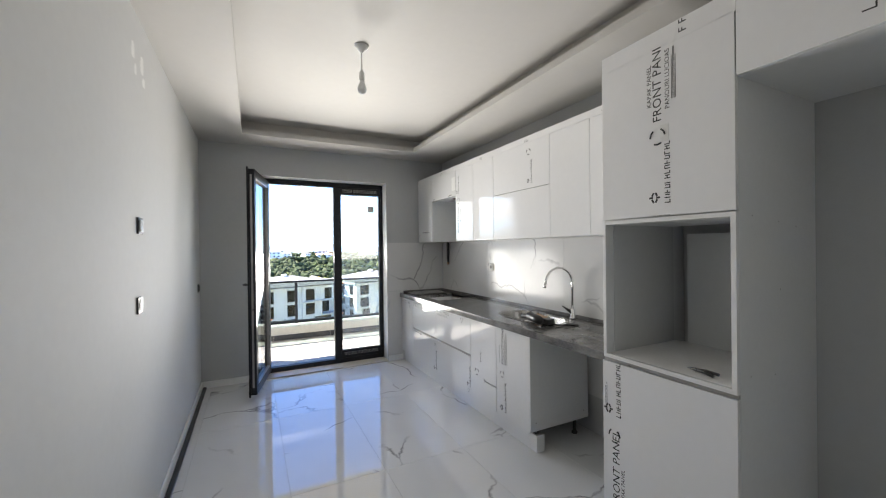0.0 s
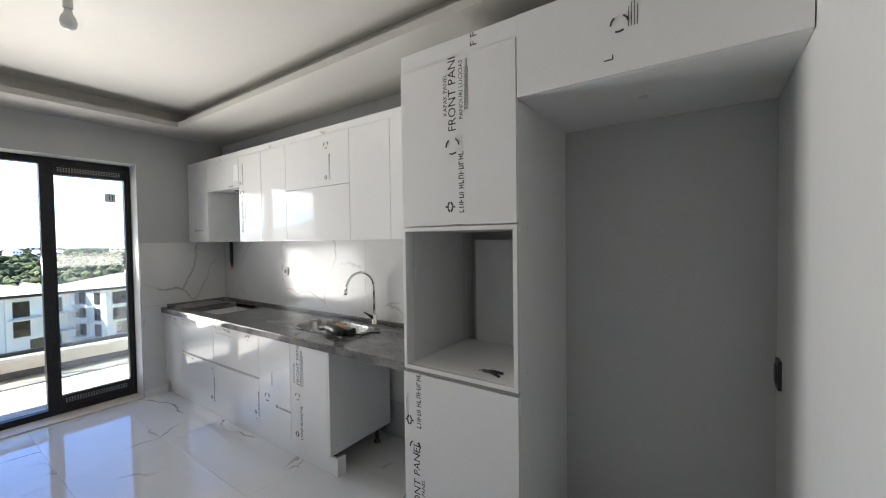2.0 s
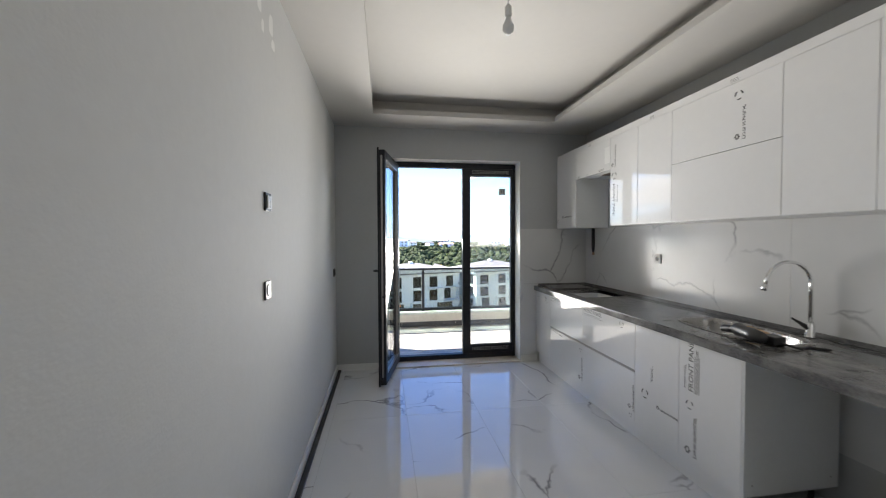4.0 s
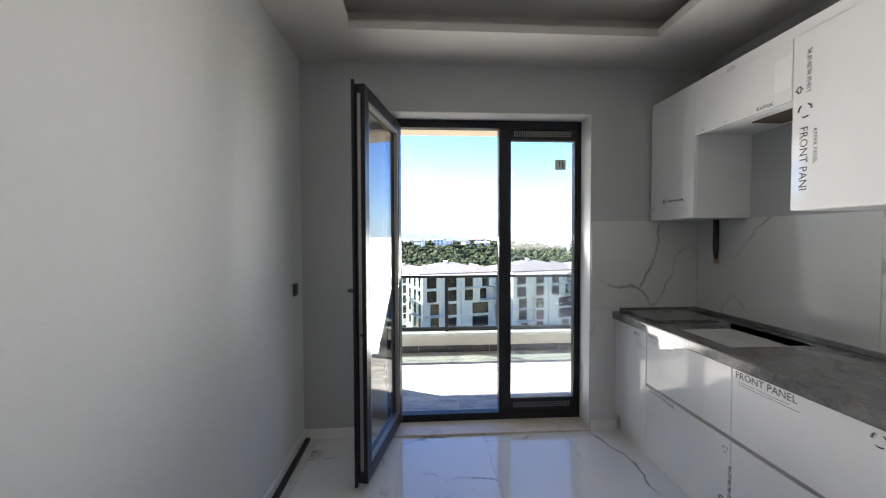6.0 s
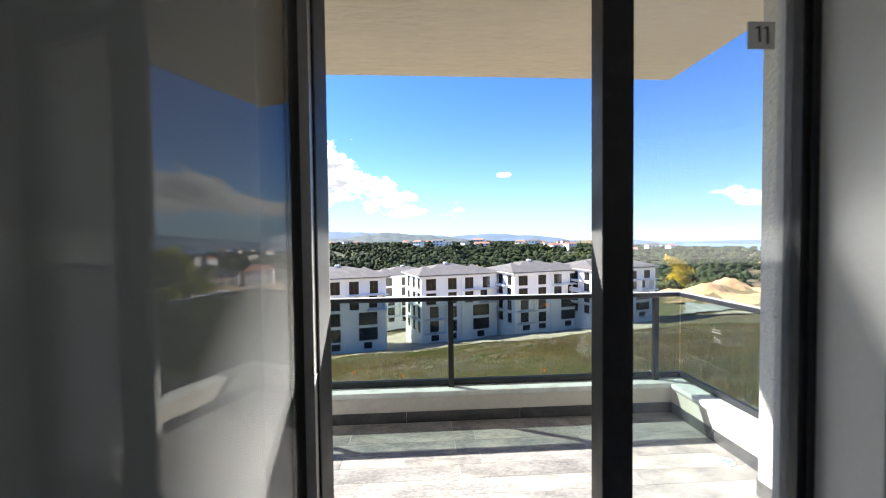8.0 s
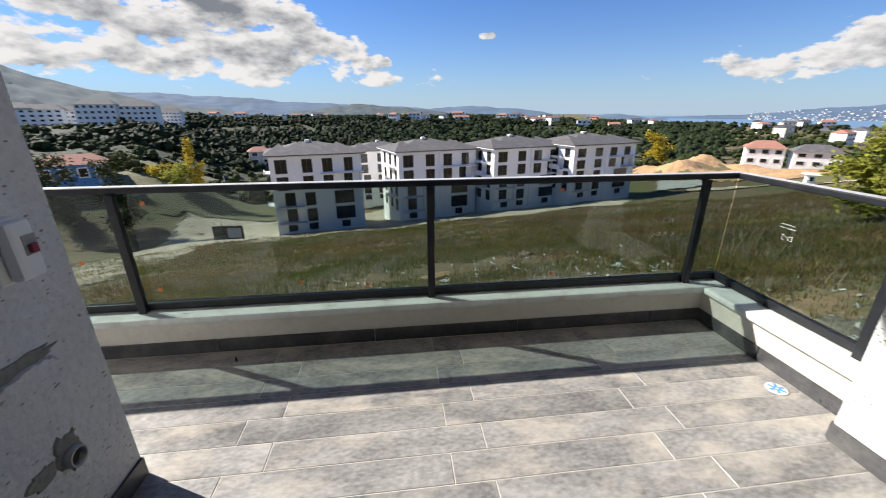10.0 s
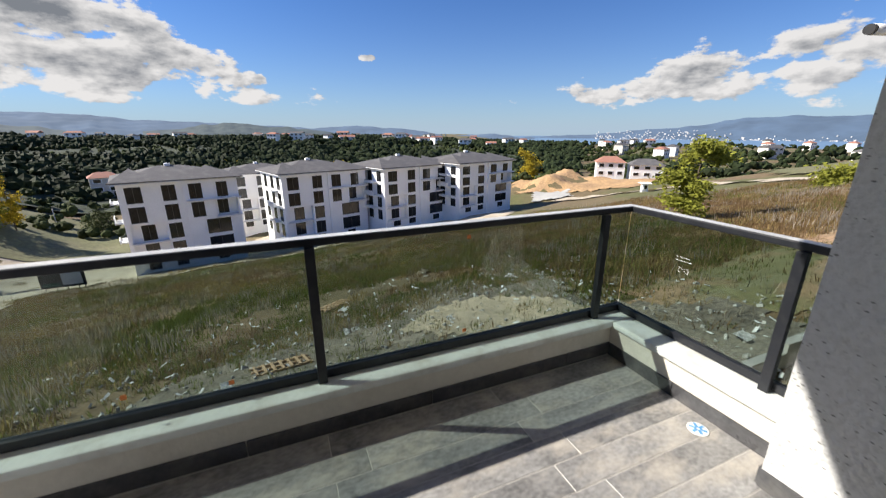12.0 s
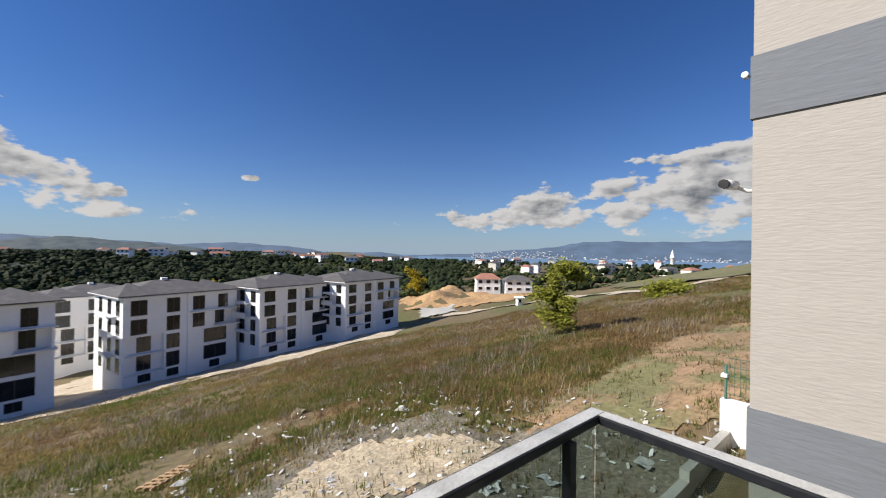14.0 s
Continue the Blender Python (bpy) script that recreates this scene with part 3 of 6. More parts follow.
TX0, TX1, TY0, TY1 = 0.43, 2.33, -4.45, -0.45  # tray opening
bm = bmesh.new()
for a in ((0, W, TY1, 0), (0, W, BACK - 0.15, TY0), (0, TX0, TY0, TY1), (TX1, W, TY0, TY1)):
    bx(bm, a[0], a[1], a[2], a[3], SOFF, SOFF + 0.05)
for a in ((0, W, TY1 + 0.13, 0), (0, W, BACK - 0.15, TY0 - 0.13), (0, TX0 - 0.13, TY0 - 0.13, TY1 + 0.13), (TX1 + 0.13, W, TY0 - 0.13, TY1 + 0.13)):
    bx(bm, a[0], a[1], a[2], a[3], SOFF + 0.05, TOP + 0.05)
bx(bm, 0, W, BACK - 0.15, 0, TOP, TOP + 0.15)
structure("ceiling", bm, CEIL, "white plasterboard tray ceiling with a cove ledge")

structure("floor_base", box(-0.2, W + 0.2, HALL - 0.2, 0.3, -0.3, -0.002), GROUT, "grout bed under the kitchen tiles")
bm = bmesh.new()
bx(bm, 0, 0.014, BACK - 1.5, 0, 0, 0.075, bevel=0.004), bx(bm, 0.014, DX0 - 0.002, -0.014, 0, 0, 0.075, bevel=0.004), bx(bm, DX1 + 0.002, 2.32, -0.024, -0.011, 0, 0.075, bevel=0.004)
structure("baseboard", bm, WHITE, "white painted baseboard along the walls")
bm = bmesh.new()
bx(bm, 0.016, 0.05, -3.6, -0.02, 0.0, 0.022, bevel=0.006)
solid("trim_strip", bm, BLACK, "dark plastic trim strip lying along the baseboard", "trim", kind="structure")
bm = bmesh.new()
bx(bm, DX0, DX1, -0.03, 0.17, 0.0, 0.016, bevel=0.004)
bx(bm, DX0, DX1, 0.245, 0.34, -0.045, 0.02, bevel=0.004)
structure("sill", bm, SILL, "dusty beige marble door sill")
bm = bmesh.new()
for z in (DTOP - 0.004,):
    bx(bm, DX0, DX1, 0.002, 0.17, z, z + 0.003)
bx(bm, DX1 - 0.003, DX1, 0.002, 0.17, 0.017, DTOP - 0.004)
structure("trim_reveal", bm, WHITE, "white plaster reveal round the balcony door")

# ---- balcony door ----
door = thing("door_1", (1.36, 0.2, 0.0), "open anthracite aluminium balcony door with a fixed side pane", "door", kind="structure")
FY0, FY1 = 0.17, 0.245
for a in ((DX0, 0.68, 0.0, DTOP - 0.006), (2.085, DX1, 0.0, DTOP - 0.006), (1.46, 1.535, 0.07, 2.30)):
    part("jamb", box(a[0], a[1], FY0, FY1, a[2], a[3], bevel=0.005), ALU, door)
part("head", box(0.68, 2.085, FY0, FY1, 2.30, DTOP - 0.006, bevel=0.005), ALU, door)
part("threshold", box(0.68, 2.085, FY0, FY1, 0.0, 0.07, bevel=0.005), ALU, door)
fixed = part("fixed_pane_frame", bx(bx(bx(bx(bmesh.new(), 1.535, 2.085, 0.18, 0.235, 2.215, 2.30, bevel=0.003), 1.535, 2.085, 0.18, 0.235, 0.07, 0.17, bevel=0.003), 1.535, 1.555, 0.18, 0.235, 0.17, 2.215), 2.065, 2.085, 0.18, 0.235, 0.17, 2.215), ALU, door)
part("pane", box(1.555, 2.065, 0.206, 0.212, 0.17, 2.215), GLASS, door, "clear fixed glass pane")
for z0 in (2.236, 0.10):
    bm = bmesh.new()
    for i in range(24):
        for k in range(3):
            cx, cz = 1.578 + i * 0.0192, z0 + 0.006 + k * 0.015
            bx(bm, cx, cx + 0.011, 0.1755, 0.1803, cz, cz + 0.008, m=None)
    part("vent_grille", bm, EDGE_GAP, fixed, "punched metal ventilation grille")
part("gasket", bx(bx(bmesh.new(), 1.557, 2.063, 0.198, 0.205, 2.205, 2.215), 1.557, 2.063, 0.198, 0.205, 0.171, 0.179), PAPER, fixed, "pale sealing strip")
lab = part("glass_label", box(1.915, 2.0, 0.2025, 0.205, 1.99, 2.07), PAPER, door, "white paper sticker with a marker sign")
bm = bmesh.new()
tube(bm, [(1.94, 0.2015, 2.05), (1.95, 0.2015, 2.055), (1.952, 0.2015, 2.01)], 0.003, 6)
tube(bm, [(1.965, 0.2015, 2.05), (1.975, 0.2015, 2.055), (1.977, 0.2015, 2.005)], 0.003, 6)
part("sign_stroke", bm, INK, lab)

# the leaf, hung at the left jamb and standing open into the room
LEAF_W = 0.79
turn = Matrix.Translation((0.668, 0.165, 0)) @ Matrix.Rotation(radians(-102), 4, "Z")
leaf = part("leaf", bx(bx(bx(bx(bmesh.new(), 0, 0.075, -0.035, 0.035, 0.045, 2.315, bevel=0.006, m=turn), LEAF_W - 0.075, LEAF_W, -0.035, 0.035, 0.045, 2.315, bevel=0.006, m=turn), 0.075, LEAF_W - 0.075, -0.035, 0.035, 2.24, 2.315, bevel=0.004, m=turn), 0.075, LEAF_W - 0.075, -0.035, 0.035, 0.045, 0.125, bevel=0.004, m=turn), ALU, door, "open dark aluminium glazed leaf")
part("leaf_pane", box(0.075, LEAF_W - 0.075, -0.004, 0.004, 0.125, 2.24, m=turn), LEAF_GLASS, leaf)
part("leaf_lip", bx(bx(bmesh.new(), LEAF_W, LEAF_W + 0.02, -0.036, -0.020, 0.03, 2.333, bevel=0.003, m=turn), LEAF_W - 0.01, LEAF_W + 0.003, -0.012, 0.006, 0.1, 2.27, m=turn), ALU, leaf)
part("lock_strip", box(LEAF_W, LEAF_W + 0.004, -0.006, 0.012, 0.12, 2.26, m=turn), EDGE_GAP, leaf, "grey metal lock strip")
part("glazing_bead", bx(bx(bx(bx(bmesh.new(), 0.075, 0.09, 0.004, 0.03, 0.125, 2.24, m=turn), LEAF_W - 0.09, LEAF_W - 0.075, 0.004, 0.03, 0.125, 2.24, m=turn), 0.09, LEAF_W - 0.09, 0.004, 0.03, 2.225, 2.24, m=turn), 0.09, LEAF_W - 0.09, 0.004, 0.03, 0.125, 0.14, m=turn), EDGE_GAP, leaf)
bm = bmesh.new()
bx(bm, LEAF_W - 0.055, LEAF_W - 0.025, -0.046, -0.0362, 1.06, 1.2, bevel=0.003, m=turn)
tube(bm, [turn @ Vector((LEAF_W - 0.04, -0.04, 1.15)), turn @ Vector((LEAF_W - 0.04, -0.085, 1.15)), turn @ Vector((LEAF_W - 0.06, -0.092, 1.15)), turn @ Vector((LEAF_W - 0.16, -0.092, 1.148))], 0.009, 8)
part("door_handle", bm, BLACK, leaf, "black lever handle")
for z in (0.3, 1.2, 2.05):
    part("hinge", tube(bmesh.new(), [(0.655, 0.155, z), (0.655, 0.155, z + 0.1)], 0.011, 8), ALU, door)

# ---- wall fittings ----
def switch_plate(y, z, face, label, dark=False, x=0.0, frame_mat=None):
    """A square plate on the left wall with a frame and a rocker or socket."""
    ob = thing("wall_switch" if face == "rocker" else "wall_socket", (x, y, z), label, "switch" if face == "rocker" else "socket")
    part("plate", box(x, x + 0.010, y - 0.041, y + 0.041, z - 0.041, z + 0.041, bevel=0.003), frame_mat or (BLACK if dark else PLASTIC), ob)
    if face == "rocker":
        part("rocker", box(x + 0.010, x + 0.016, y - 0.028, y + 0.028, z - 0.03, z + 0.03, bevel=0.003), PLASTIC if not dark else BLACK, ob)
        part("gap_line", box(x + 0.0158, x + 0.0168, y - 0.0012, y + 0.0012, z - 0.027, z + 0.027), BLACK, ob)
    else:
        bm = bmesh.new()
        tube(bm, [(x + 0.009, y, z), (x + 0.0135, y, z)], 0.027, 20)
        part("socket_well", bm, BLACK, ob)
        bm = bmesh.new()
        for s in (-1, 1):
            tube(bm, [(x + 0.013, y + s * 0.0095, z), (x + 0.0145, y + s * 0.0095, z)], 0.003, 8)
        part("pin_hole", bm, RUBBER, ob)
    return ob


switch_plate(-2.48, 1.63, "rocker", "white wall switch in a dark frame on the grey wall", frame_mat=BLACK)
switch_plate(-2.50, 1.235, "socket", "dark grey wall socket on the grey wall", True)
switch_plate(-0.17, 1.11, "rocker", "black wall switch near the balcony door", True)
ob = thing("wall_switch", (2.84, BACK, 0.98), "black wall switch in the fridge recess", "switch")
part("plate", box(2.80, 2.88, BACK, BACK + 0.014, 0.915, 1.04, bevel=0.003), BLACK, ob)
part("rocker", box(2.815, 2.865, BACK + 0.014, BACK + 0.02, 0.94, 1.015, bevel=0.002), BLACK, ob)

bm = bmesh.new()
for y, z, w, h in ((-2.53, 2.49, 0.03, 0.05), (-2.49, 2.41, 0.02, 0.035), (-2.36, 2.48, 0.035, 0.06), (-2.33, 2.40, 0.03, 0.03)):
    prism_ring = [(y + w * math.cos(k * 0.7854) * (0.8 + 0.25 * (k % 3)), z + h * math.sin(k * 0.7854) * (0.8 + 0.2 * (k % 2))) for k in range(8)]
    bm.faces.new([bm.verts.new((0.0006, p, q)) for p, q in prism_ring])
    bm.faces.new([bm.verts.new((0.0002, p, q)) for p, q in prism_ring])
solid("filler_spots", bm, WHITE, "white filler spots high on the grey wall", "filler", kind="stuff")

# ---- ceiling lamp ----
LX, LY = 1.185, -2.33
lamp = thing("pendant_lamp", (LX, LY, TOP), "bare unlit white bulb on a short cord from the ceiling", "lamp")
part("canopy", lathe(bmesh.new(), [(0.047, 0), (0.047, -0.008), (0.03, -0.028), (0.008, -0.045), (0.006, -0.05)], (LX, LY, TOP), 20), PLASTIC, lamp)
part("cord", tube(bmesh.new(), [(LX, LY, TOP - 0.045), (LX, LY, TOP - 0.185)], 0.004, 8), PLASTIC, lamp)
part("bulb_holder", lathe(bmesh.new(), [(0.008, 0.0), (0.017, -0.01), (0.019, -0.06), (0.017, -0.065)], (LX, LY, TOP - 0.17), 16), PLASTIC, lamp)
part("bulb", lathe(bmesh.new(), [(0.013, 0.0), (0.016, -0.02), (0.028, -0.045), (0.031, -0.062), (0.027, -0.082), (0.014, -0.095), (0.001, -0.098)], (LX, LY, TOP - 0.23), 18), BULB, lamp)

# ---- base units ----
XB, XU, XT = 2.31, 2.57, 2.25
FACE = Matrix(((0, 0, -1, 0), (0, 1, 0, 0), (1, 0, 0, 0), (0, 0, 0, 1)))       # print on a front, reading upwards
FLAT = Matrix(((0, 0, -1, 0), (-1, 0, 0, 0), (0, 1, 0, 0), (0, 0, 0, 1)))      # print on a front, reading level
DOWN = Matrix(((0, 0, -1, 0), (0, -1, 0, 0), (-1, 0, 0, 0), (0, 0, 0, 1)))     # print on a front, reading downwards


def stripes(parent, x, y, z, along, across, n, up=True, material=None):
    """Small print too fine to read, as thin bars."""
    bm = bmesh.new()
    for k in range(n):
        d = k * across / max(1, n - 1)
        w = along * (0.95 if k % 3 else 0.8)
        if up:
            bx(bm, x - 0.0008, x, y - d - across * 0.14 / n - 0.0012, y - d, z, z + w)
        else:
            bx(bm, x - 0.0008, x, y - w, y, z - d - 0.0016, z - d)
    return tagged(part("print_lines", bm, material or INK, parent), kind="stuff")


def maker_mark(parent, x, y, z, size, up=True):
    """The maker's mark: a ring of six petals and a bold bar, drawn as plain shapes."""
    bm = bmesh.new()
    cy, cz = (y + size * 0.45, z + size * 0.5) if up else (y - size * 0.5, z + size * 0.1)
    for k in range(6):
        a = k * math.tau / 6
        m = Matrix.Translation((x, cy + math.cos(a) * size * 0.3, cz + math.sin(a) * size * 0.3)) @ Matrix.Rotation(-a, 4, "X")
        bx(bm, -0.0008, 0.0, -size * 0.16, size * 0.16, -size * 0.075, size * 0.075, m=m)
    def stroke(u0, u1, v0, v1):
        if up:
            bx(bm, x - 0.0008, x, y - size * 0.85 + v0, y - size * 0.85 + v1, z + u0, z + u1)
        else:
            bx(bm, x - 0.0008, x, y - size * 1.3 - u1, y - size * 1.3 - u0, z + v0 - size * 0.2, z + v1 - size * 0.2)
    t_ = size * 0.075
    for k in range(13):
        u, h = k * size * 0.38, size * 0.46
        stroke(u, u + t_, 0, h)
        if k not in (1, 4):
            stroke(u + t_, u + size * 0.25, (0, h - t_, h * 0.45)[k % 3], (t_, h, h * 0.45 + t_)[k % 3])
        if k % 2:
            stroke(u + size * 0.22, u + size * 0.22 + t_, h * 0.1, h * 0.9)
    return tagged(part("maker_mark", bm, INK, parent, "black maker's mark printed on the film"), kind="stuff")


def recycle_mark(parent, x, y, z, size):
    bm = bmesh.new()
    for k in range(3):
        a = k * math.tau / 3 + 0.52
        p = [Vector((x - 0.0004, y + math.cos(a + d) * size * 0.5, z + math.sin(a + d) * size * 0.5)) for d in (-0.55, 0.0, 0.45)]
        tube(bm, p, size * 0.055, 5)
    return tagged(part("recycling_mark", bm, INK, parent), kind="stuff")


def front(parent, name, x, y0, y1, z0, z1, label=""):
    """A gloss board front, 18 mm thick, with small gaps round it."""
    g = 0.0018
    return part(name, box(x, x + 0.018, y0 + g, y1 - g, z0 + g, z1 - g, bevel=0.0012), GLOSS, parent, label)


def base_unit(y0, y1, fronts, label):
    ob = thing("base_cabinet", (XB + 0.3, (y0 + y1) / 2, 0.0), label, "cabinet", "base units")
    bm = bmesh.new()
    bx(bm, XB + 0.018, W - 0.06, y0, y0 + 0.018, 0.13, 0.86), bx(bm, XB + 0.018, W - 0.06, y1 - 0.018, y1, 0.13, 0.86)
    bx(bm, XB + 0.018, W - 0.06, y0 + 0.018, y1 - 0.018, 0.13, 0.148), bx(bm, W - 0.075, W - 0.06, y0 + 0.018, y1 - 0.018, 0.148, 0.86)
    bx(bm, XB + 0.018, XB + 0.1, y0 + 0.018, y1 - 0.018, 0.842, 0.86)
    part("body", bm, CARCASS, ob)
    made = []
    for n, z0, z1 in fronts:
        made.append(front(ob, n, XB, y0, y1, z0, z1))
    for sx in (XB + 0.09, W - 0.14):
        for sy in (y0 + 0.05, y1 - 0.05):
            part("foot", lathe(bmesh.new(), [(0.024, 0.0), (0.024, 0.012), (0.014, 0.02), (0.014, 0.11), (0.03, 0.118), (0.03, 0.13)], (sx, sy, 0.0), 12), BLACK, ob)
    return ob, made


DOOR1, UPPER, LOWER = ("door", 0.125, 0.845), ("drawer_front", 0.505, 0.845), ("drawer_front", 0.125, 0.487)
u1, f1 = base_unit(-0.40, -0.012, [DOOR1], "white gloss base cabinet with one door beside the wall")
u2, f2 = base_unit(-1.08, -0.40, [UPPER, LOWER], "white gloss drawer cabinet under the hob cutout")
u3, f3 = base_unit(-1.82, -1.08, [UPPER, LOWER], "white gloss drawer cabinet with film print")
u4, f4 = base_unit(-2.235, -1.82, [DOOR1], "white gloss base cabinet with one door and film print")
u5, f5 = base_unit(-2.65, -2.235, [DOOR1], "white gloss sink cabinet with one door and film print")
for u, y0, y1 in ((u2, -1.08, -0.40), (u3, -1.82, -1.08)):
    part("grip_profile", box(XB + 0.006, XB + 0.03, y0, y1, 0.487, 0.505), EDGE_GAP, u, "grey metal grip groove")
part("side_panel", box(XB, W - 0.06, -2.668, -2.65, 0.14, 0.86, bevel=0.001), CARCASS, u5, "matt grey-white end panel")
for px, pz in ((XB + 0.05, 0.82), (XB + 0.05, 0.2), (W - 0.11, 0.82), (W - 0.11, 0.2)):
    part("screw_cap", tube(bmesh.new(), [(px, -2.6675, pz), (px, -2.6695, pz)], 0.004, 8), EDGE_GAP, u5)
solid("plinth", bx(bx(bmesh.new(), XB + 0.03, XB + 0.046, -2.70, -0.03, 0.0, 0.122, bevel=0.001), XB + 0.046, XB + 0.10, -2.70, -2.684, 0.0, 0.122), GLOSS, "white gloss plinth board under the base cabinets", "plinth")

# print on the film of the base fronts
d = f1[0]
recycle_mark(d, XB, -0.16, 0.80, 0.035), words("print_word", "FRO", 0.035, Matrix.Translation((XB, -0.25, 0.785)) @ FLAT, INK, d), stripes(d, XB, -0.25, 0.765, 0.10, 0.03, 3, False)
stripes(d, XB, -0.06, 0.80, 0.05, 0.015, 2, False)
d = f2[0]
words("print_word", "PANOURI LUCIOASE", 0.03, Matrix.Translation((XB, -0.42, 0.808)) @ FLAT, INK, d), stripes(d, XB, -0.43, 0.80, 0.22, 0.02, 3, False), recycle_mark(d, XB, -0.72, 0.81, 0.03)
maker_mark(f2[1], XB, -1.05, 0.15, 0.045), recycle_mark(f2[1], XB, -1.05, 0.43, 0.03)
stripes(f2[1], XB, -0.44, 0.475, 0.2, 0.008, 2, False), words("print_word", "ANEL", 0.025, Matrix.Translation((XB, -0.62, 0.455)) @ FLAT, INK, f2[1])
d = f3[0]
words("print_word", "FRONT PANEL", 0.045, Matrix.Translation((XB, -1.10, 0.80)) @ FLAT, INK, d), recycle_mark(d, XB, -1.66, 0.80, 0.045), stripes(d, XB, -1.12, 0.785, 0.3, 0.012, 2, False)
maker_mark(f3[1], XB, -1.78, 0.2, 0.04), recycle_mark(f3[1], XB, -1.78, 0.16, 0.03)
d = f4[0]
maker_mark(d, XB, -2.04, 0.33, 0.032, False), recycle_mark(d, XB, -1.93, 0.38, 0.06), stripes(d, XB, -1.99, 0.48, 0.12, 0.012, 2)
d = f5[0]
maker_mark(d, XB, -2.33, 0.17, 0.05), recycle_mark(d, XB, -2.32, 0.47, 0.05)
words("print_word", "FRONT PANEL", 0.05, Matrix.Translation((XB, -2.345, 0.55)) @ FACE, INK, d), words("print_word", "KAPAK PANEL", 0.022, Matrix.Translation((XB, -2.29, 0.56)) @ FACE, INK, d)
stripes(d, XB, -2.355, 0.55, 0.27, 0.03, 4)

# ---- worktop, hob cutout, sink, tap ----
WX0, HX0, HX1, HY0, HY1 = 2.285, 2.40, 2.84, -0.97, -0.45
SX0, SX1, SY0, SY1 = 2.46, 2.83, -2.66, -1.95
bm = bmesh.new()
for a in ((WX0, W - 0.012, HY1, -0.012), (WX0, HX0, HY0, HY1), (HX1, W - 0.012, HY0, HY1), (WX0, W - 0.012, SY1, HY0), (WX0, W - 0.012, -3.375, SY0)):
    bx(bm, a[0], a[1], a[2], a[3], 0.862, 0.90)
n = 40   # the oval cutout between SY0 and SY1
cx, cy, rx, ry = (SX0 + SX1) / 2, (SY0 + SY1) / 2, (SX1 - SX0) / 2, (SY1 - SY0) / 2


def rim(k, r):
    a = k * math.tau / n
    if r == 0:
        c, s = math.cos(a), math.sin(a)
        return cx + rx * math.copysign(abs(c) ** 0.7, c), cy + ry * 0.985 * math.copysign(abs(s) ** 0.7, s)
    c, s = math.cos(a), math.sin(a)
    hx, hy = (W - 0.012 - cx if c > 0 else cx - WX0), ry
    q = min(hx / max(abs(c), 1e-6), hy / max(abs(s), 1e-6))
    return cx + c * q, cy + s * q


for z in (0.862, 0.90):
    inner, outer = [bm.verts.new((*rim(k, 0), z)) for k in range(n)], [bm.verts.new((*rim(k, 1), z)) for k in range(n)]
    for k in range(n):
        bm.faces.new((inner[k], inner[(k + 1) % n], outer[(k + 1) % n], outer[k]))
for k in range(n):
    a, b = rim(k, 0), rim(k + 1, 0)
    bm.faces.new([bm.verts.new(v) for v in ((*a, 0.862), (*b, 0.862), (*b, 0.90), (*a, 0.90))])
bx(bm, WX0, WX0 + 0.02, SY0, SY1, 0.85, 0.8615)
top = thing("worktop", ((WX0 + W) / 2, -1.7, 0.86), "dusty dark grey granite worktop with hob and sink cutouts", "worktop")
part("slab", bm, COUNTER, top)
part("front_edge", box(WX0 - 0.004, WX0 + 0.02, -3.375, -0.012, 0.848, 0.898, bevel=0.004), COUNTER, top)
part("upstand", bx(bx(bmesh.new(), W - 0.035, W - 0.013, -3.375, -0.012, 0.90, 0.925, bevel=0.003), WX0 + 0.05, W - 0.035, -0.032, -0.0125, 0.90, 0.925, bevel=0.003), COUNTER, top)
part("cutout_edge", bx(bx(bx(bx(bmesh.new(), HX0 - 0.004, HX0, HY0, HY1, 0.80, 0.8995), HX1, HX1 + 0.004, HY0, HY1, 0.80, 0.8995), HX0, HX1, HY1, HY1 + 0.004, 0.80, 0.8995), HX0, HX1, HY0 - 0.004, HY0, 0.80, 0.8995), CARCASS, top)
solid("cutout_board", box(2.36, 2.86, -1.03, -0.43, 0.792, 0.80), CARCASS, "white board inside the empty hob cutout", "board")
solid("stone_offcut", box(2.37, 2.80, -0.40, -0.06, 0.9005, 0.915, bevel=0.003), COUNTER, "dark dusty stone slab lying on the worktop corner", "slab")

bm = bmesh.new()
rings = []
for f, z in ((1.06, 0.9015), (1.04, 0.9055), (0.97, 0.9045), (0.95, 0.885), (0.90, 0.78), (0.8, 0.755), (0.0, 0.752)):
    rings.append([bm.verts.new((cx + (rim(k, 0)[0] - cx) * max(f, 0.02), cy + (rim(k, 0)[1] - cy) * max(f, 0.02), z)) for k in range(n)])
for a, b in zip(rings, rings[1:]):
    for k in range(n):
        bm.faces.new((a[k], a[(k + 1) % n], b[(k + 1) % n], b[k])).smooth = True
sink = thing("sink", (cx, cy, 0.9), "dusty stainless steel inset sink in the worktop", "sink")
part("bowl", bm, STEEL, sink)
part("drain", lathe(bmesh.new(), [(0.04, 0.754), (0.04, 0.757), (0.02, 0.756)], (cx, cy, 0), 16), CHROME, sink)

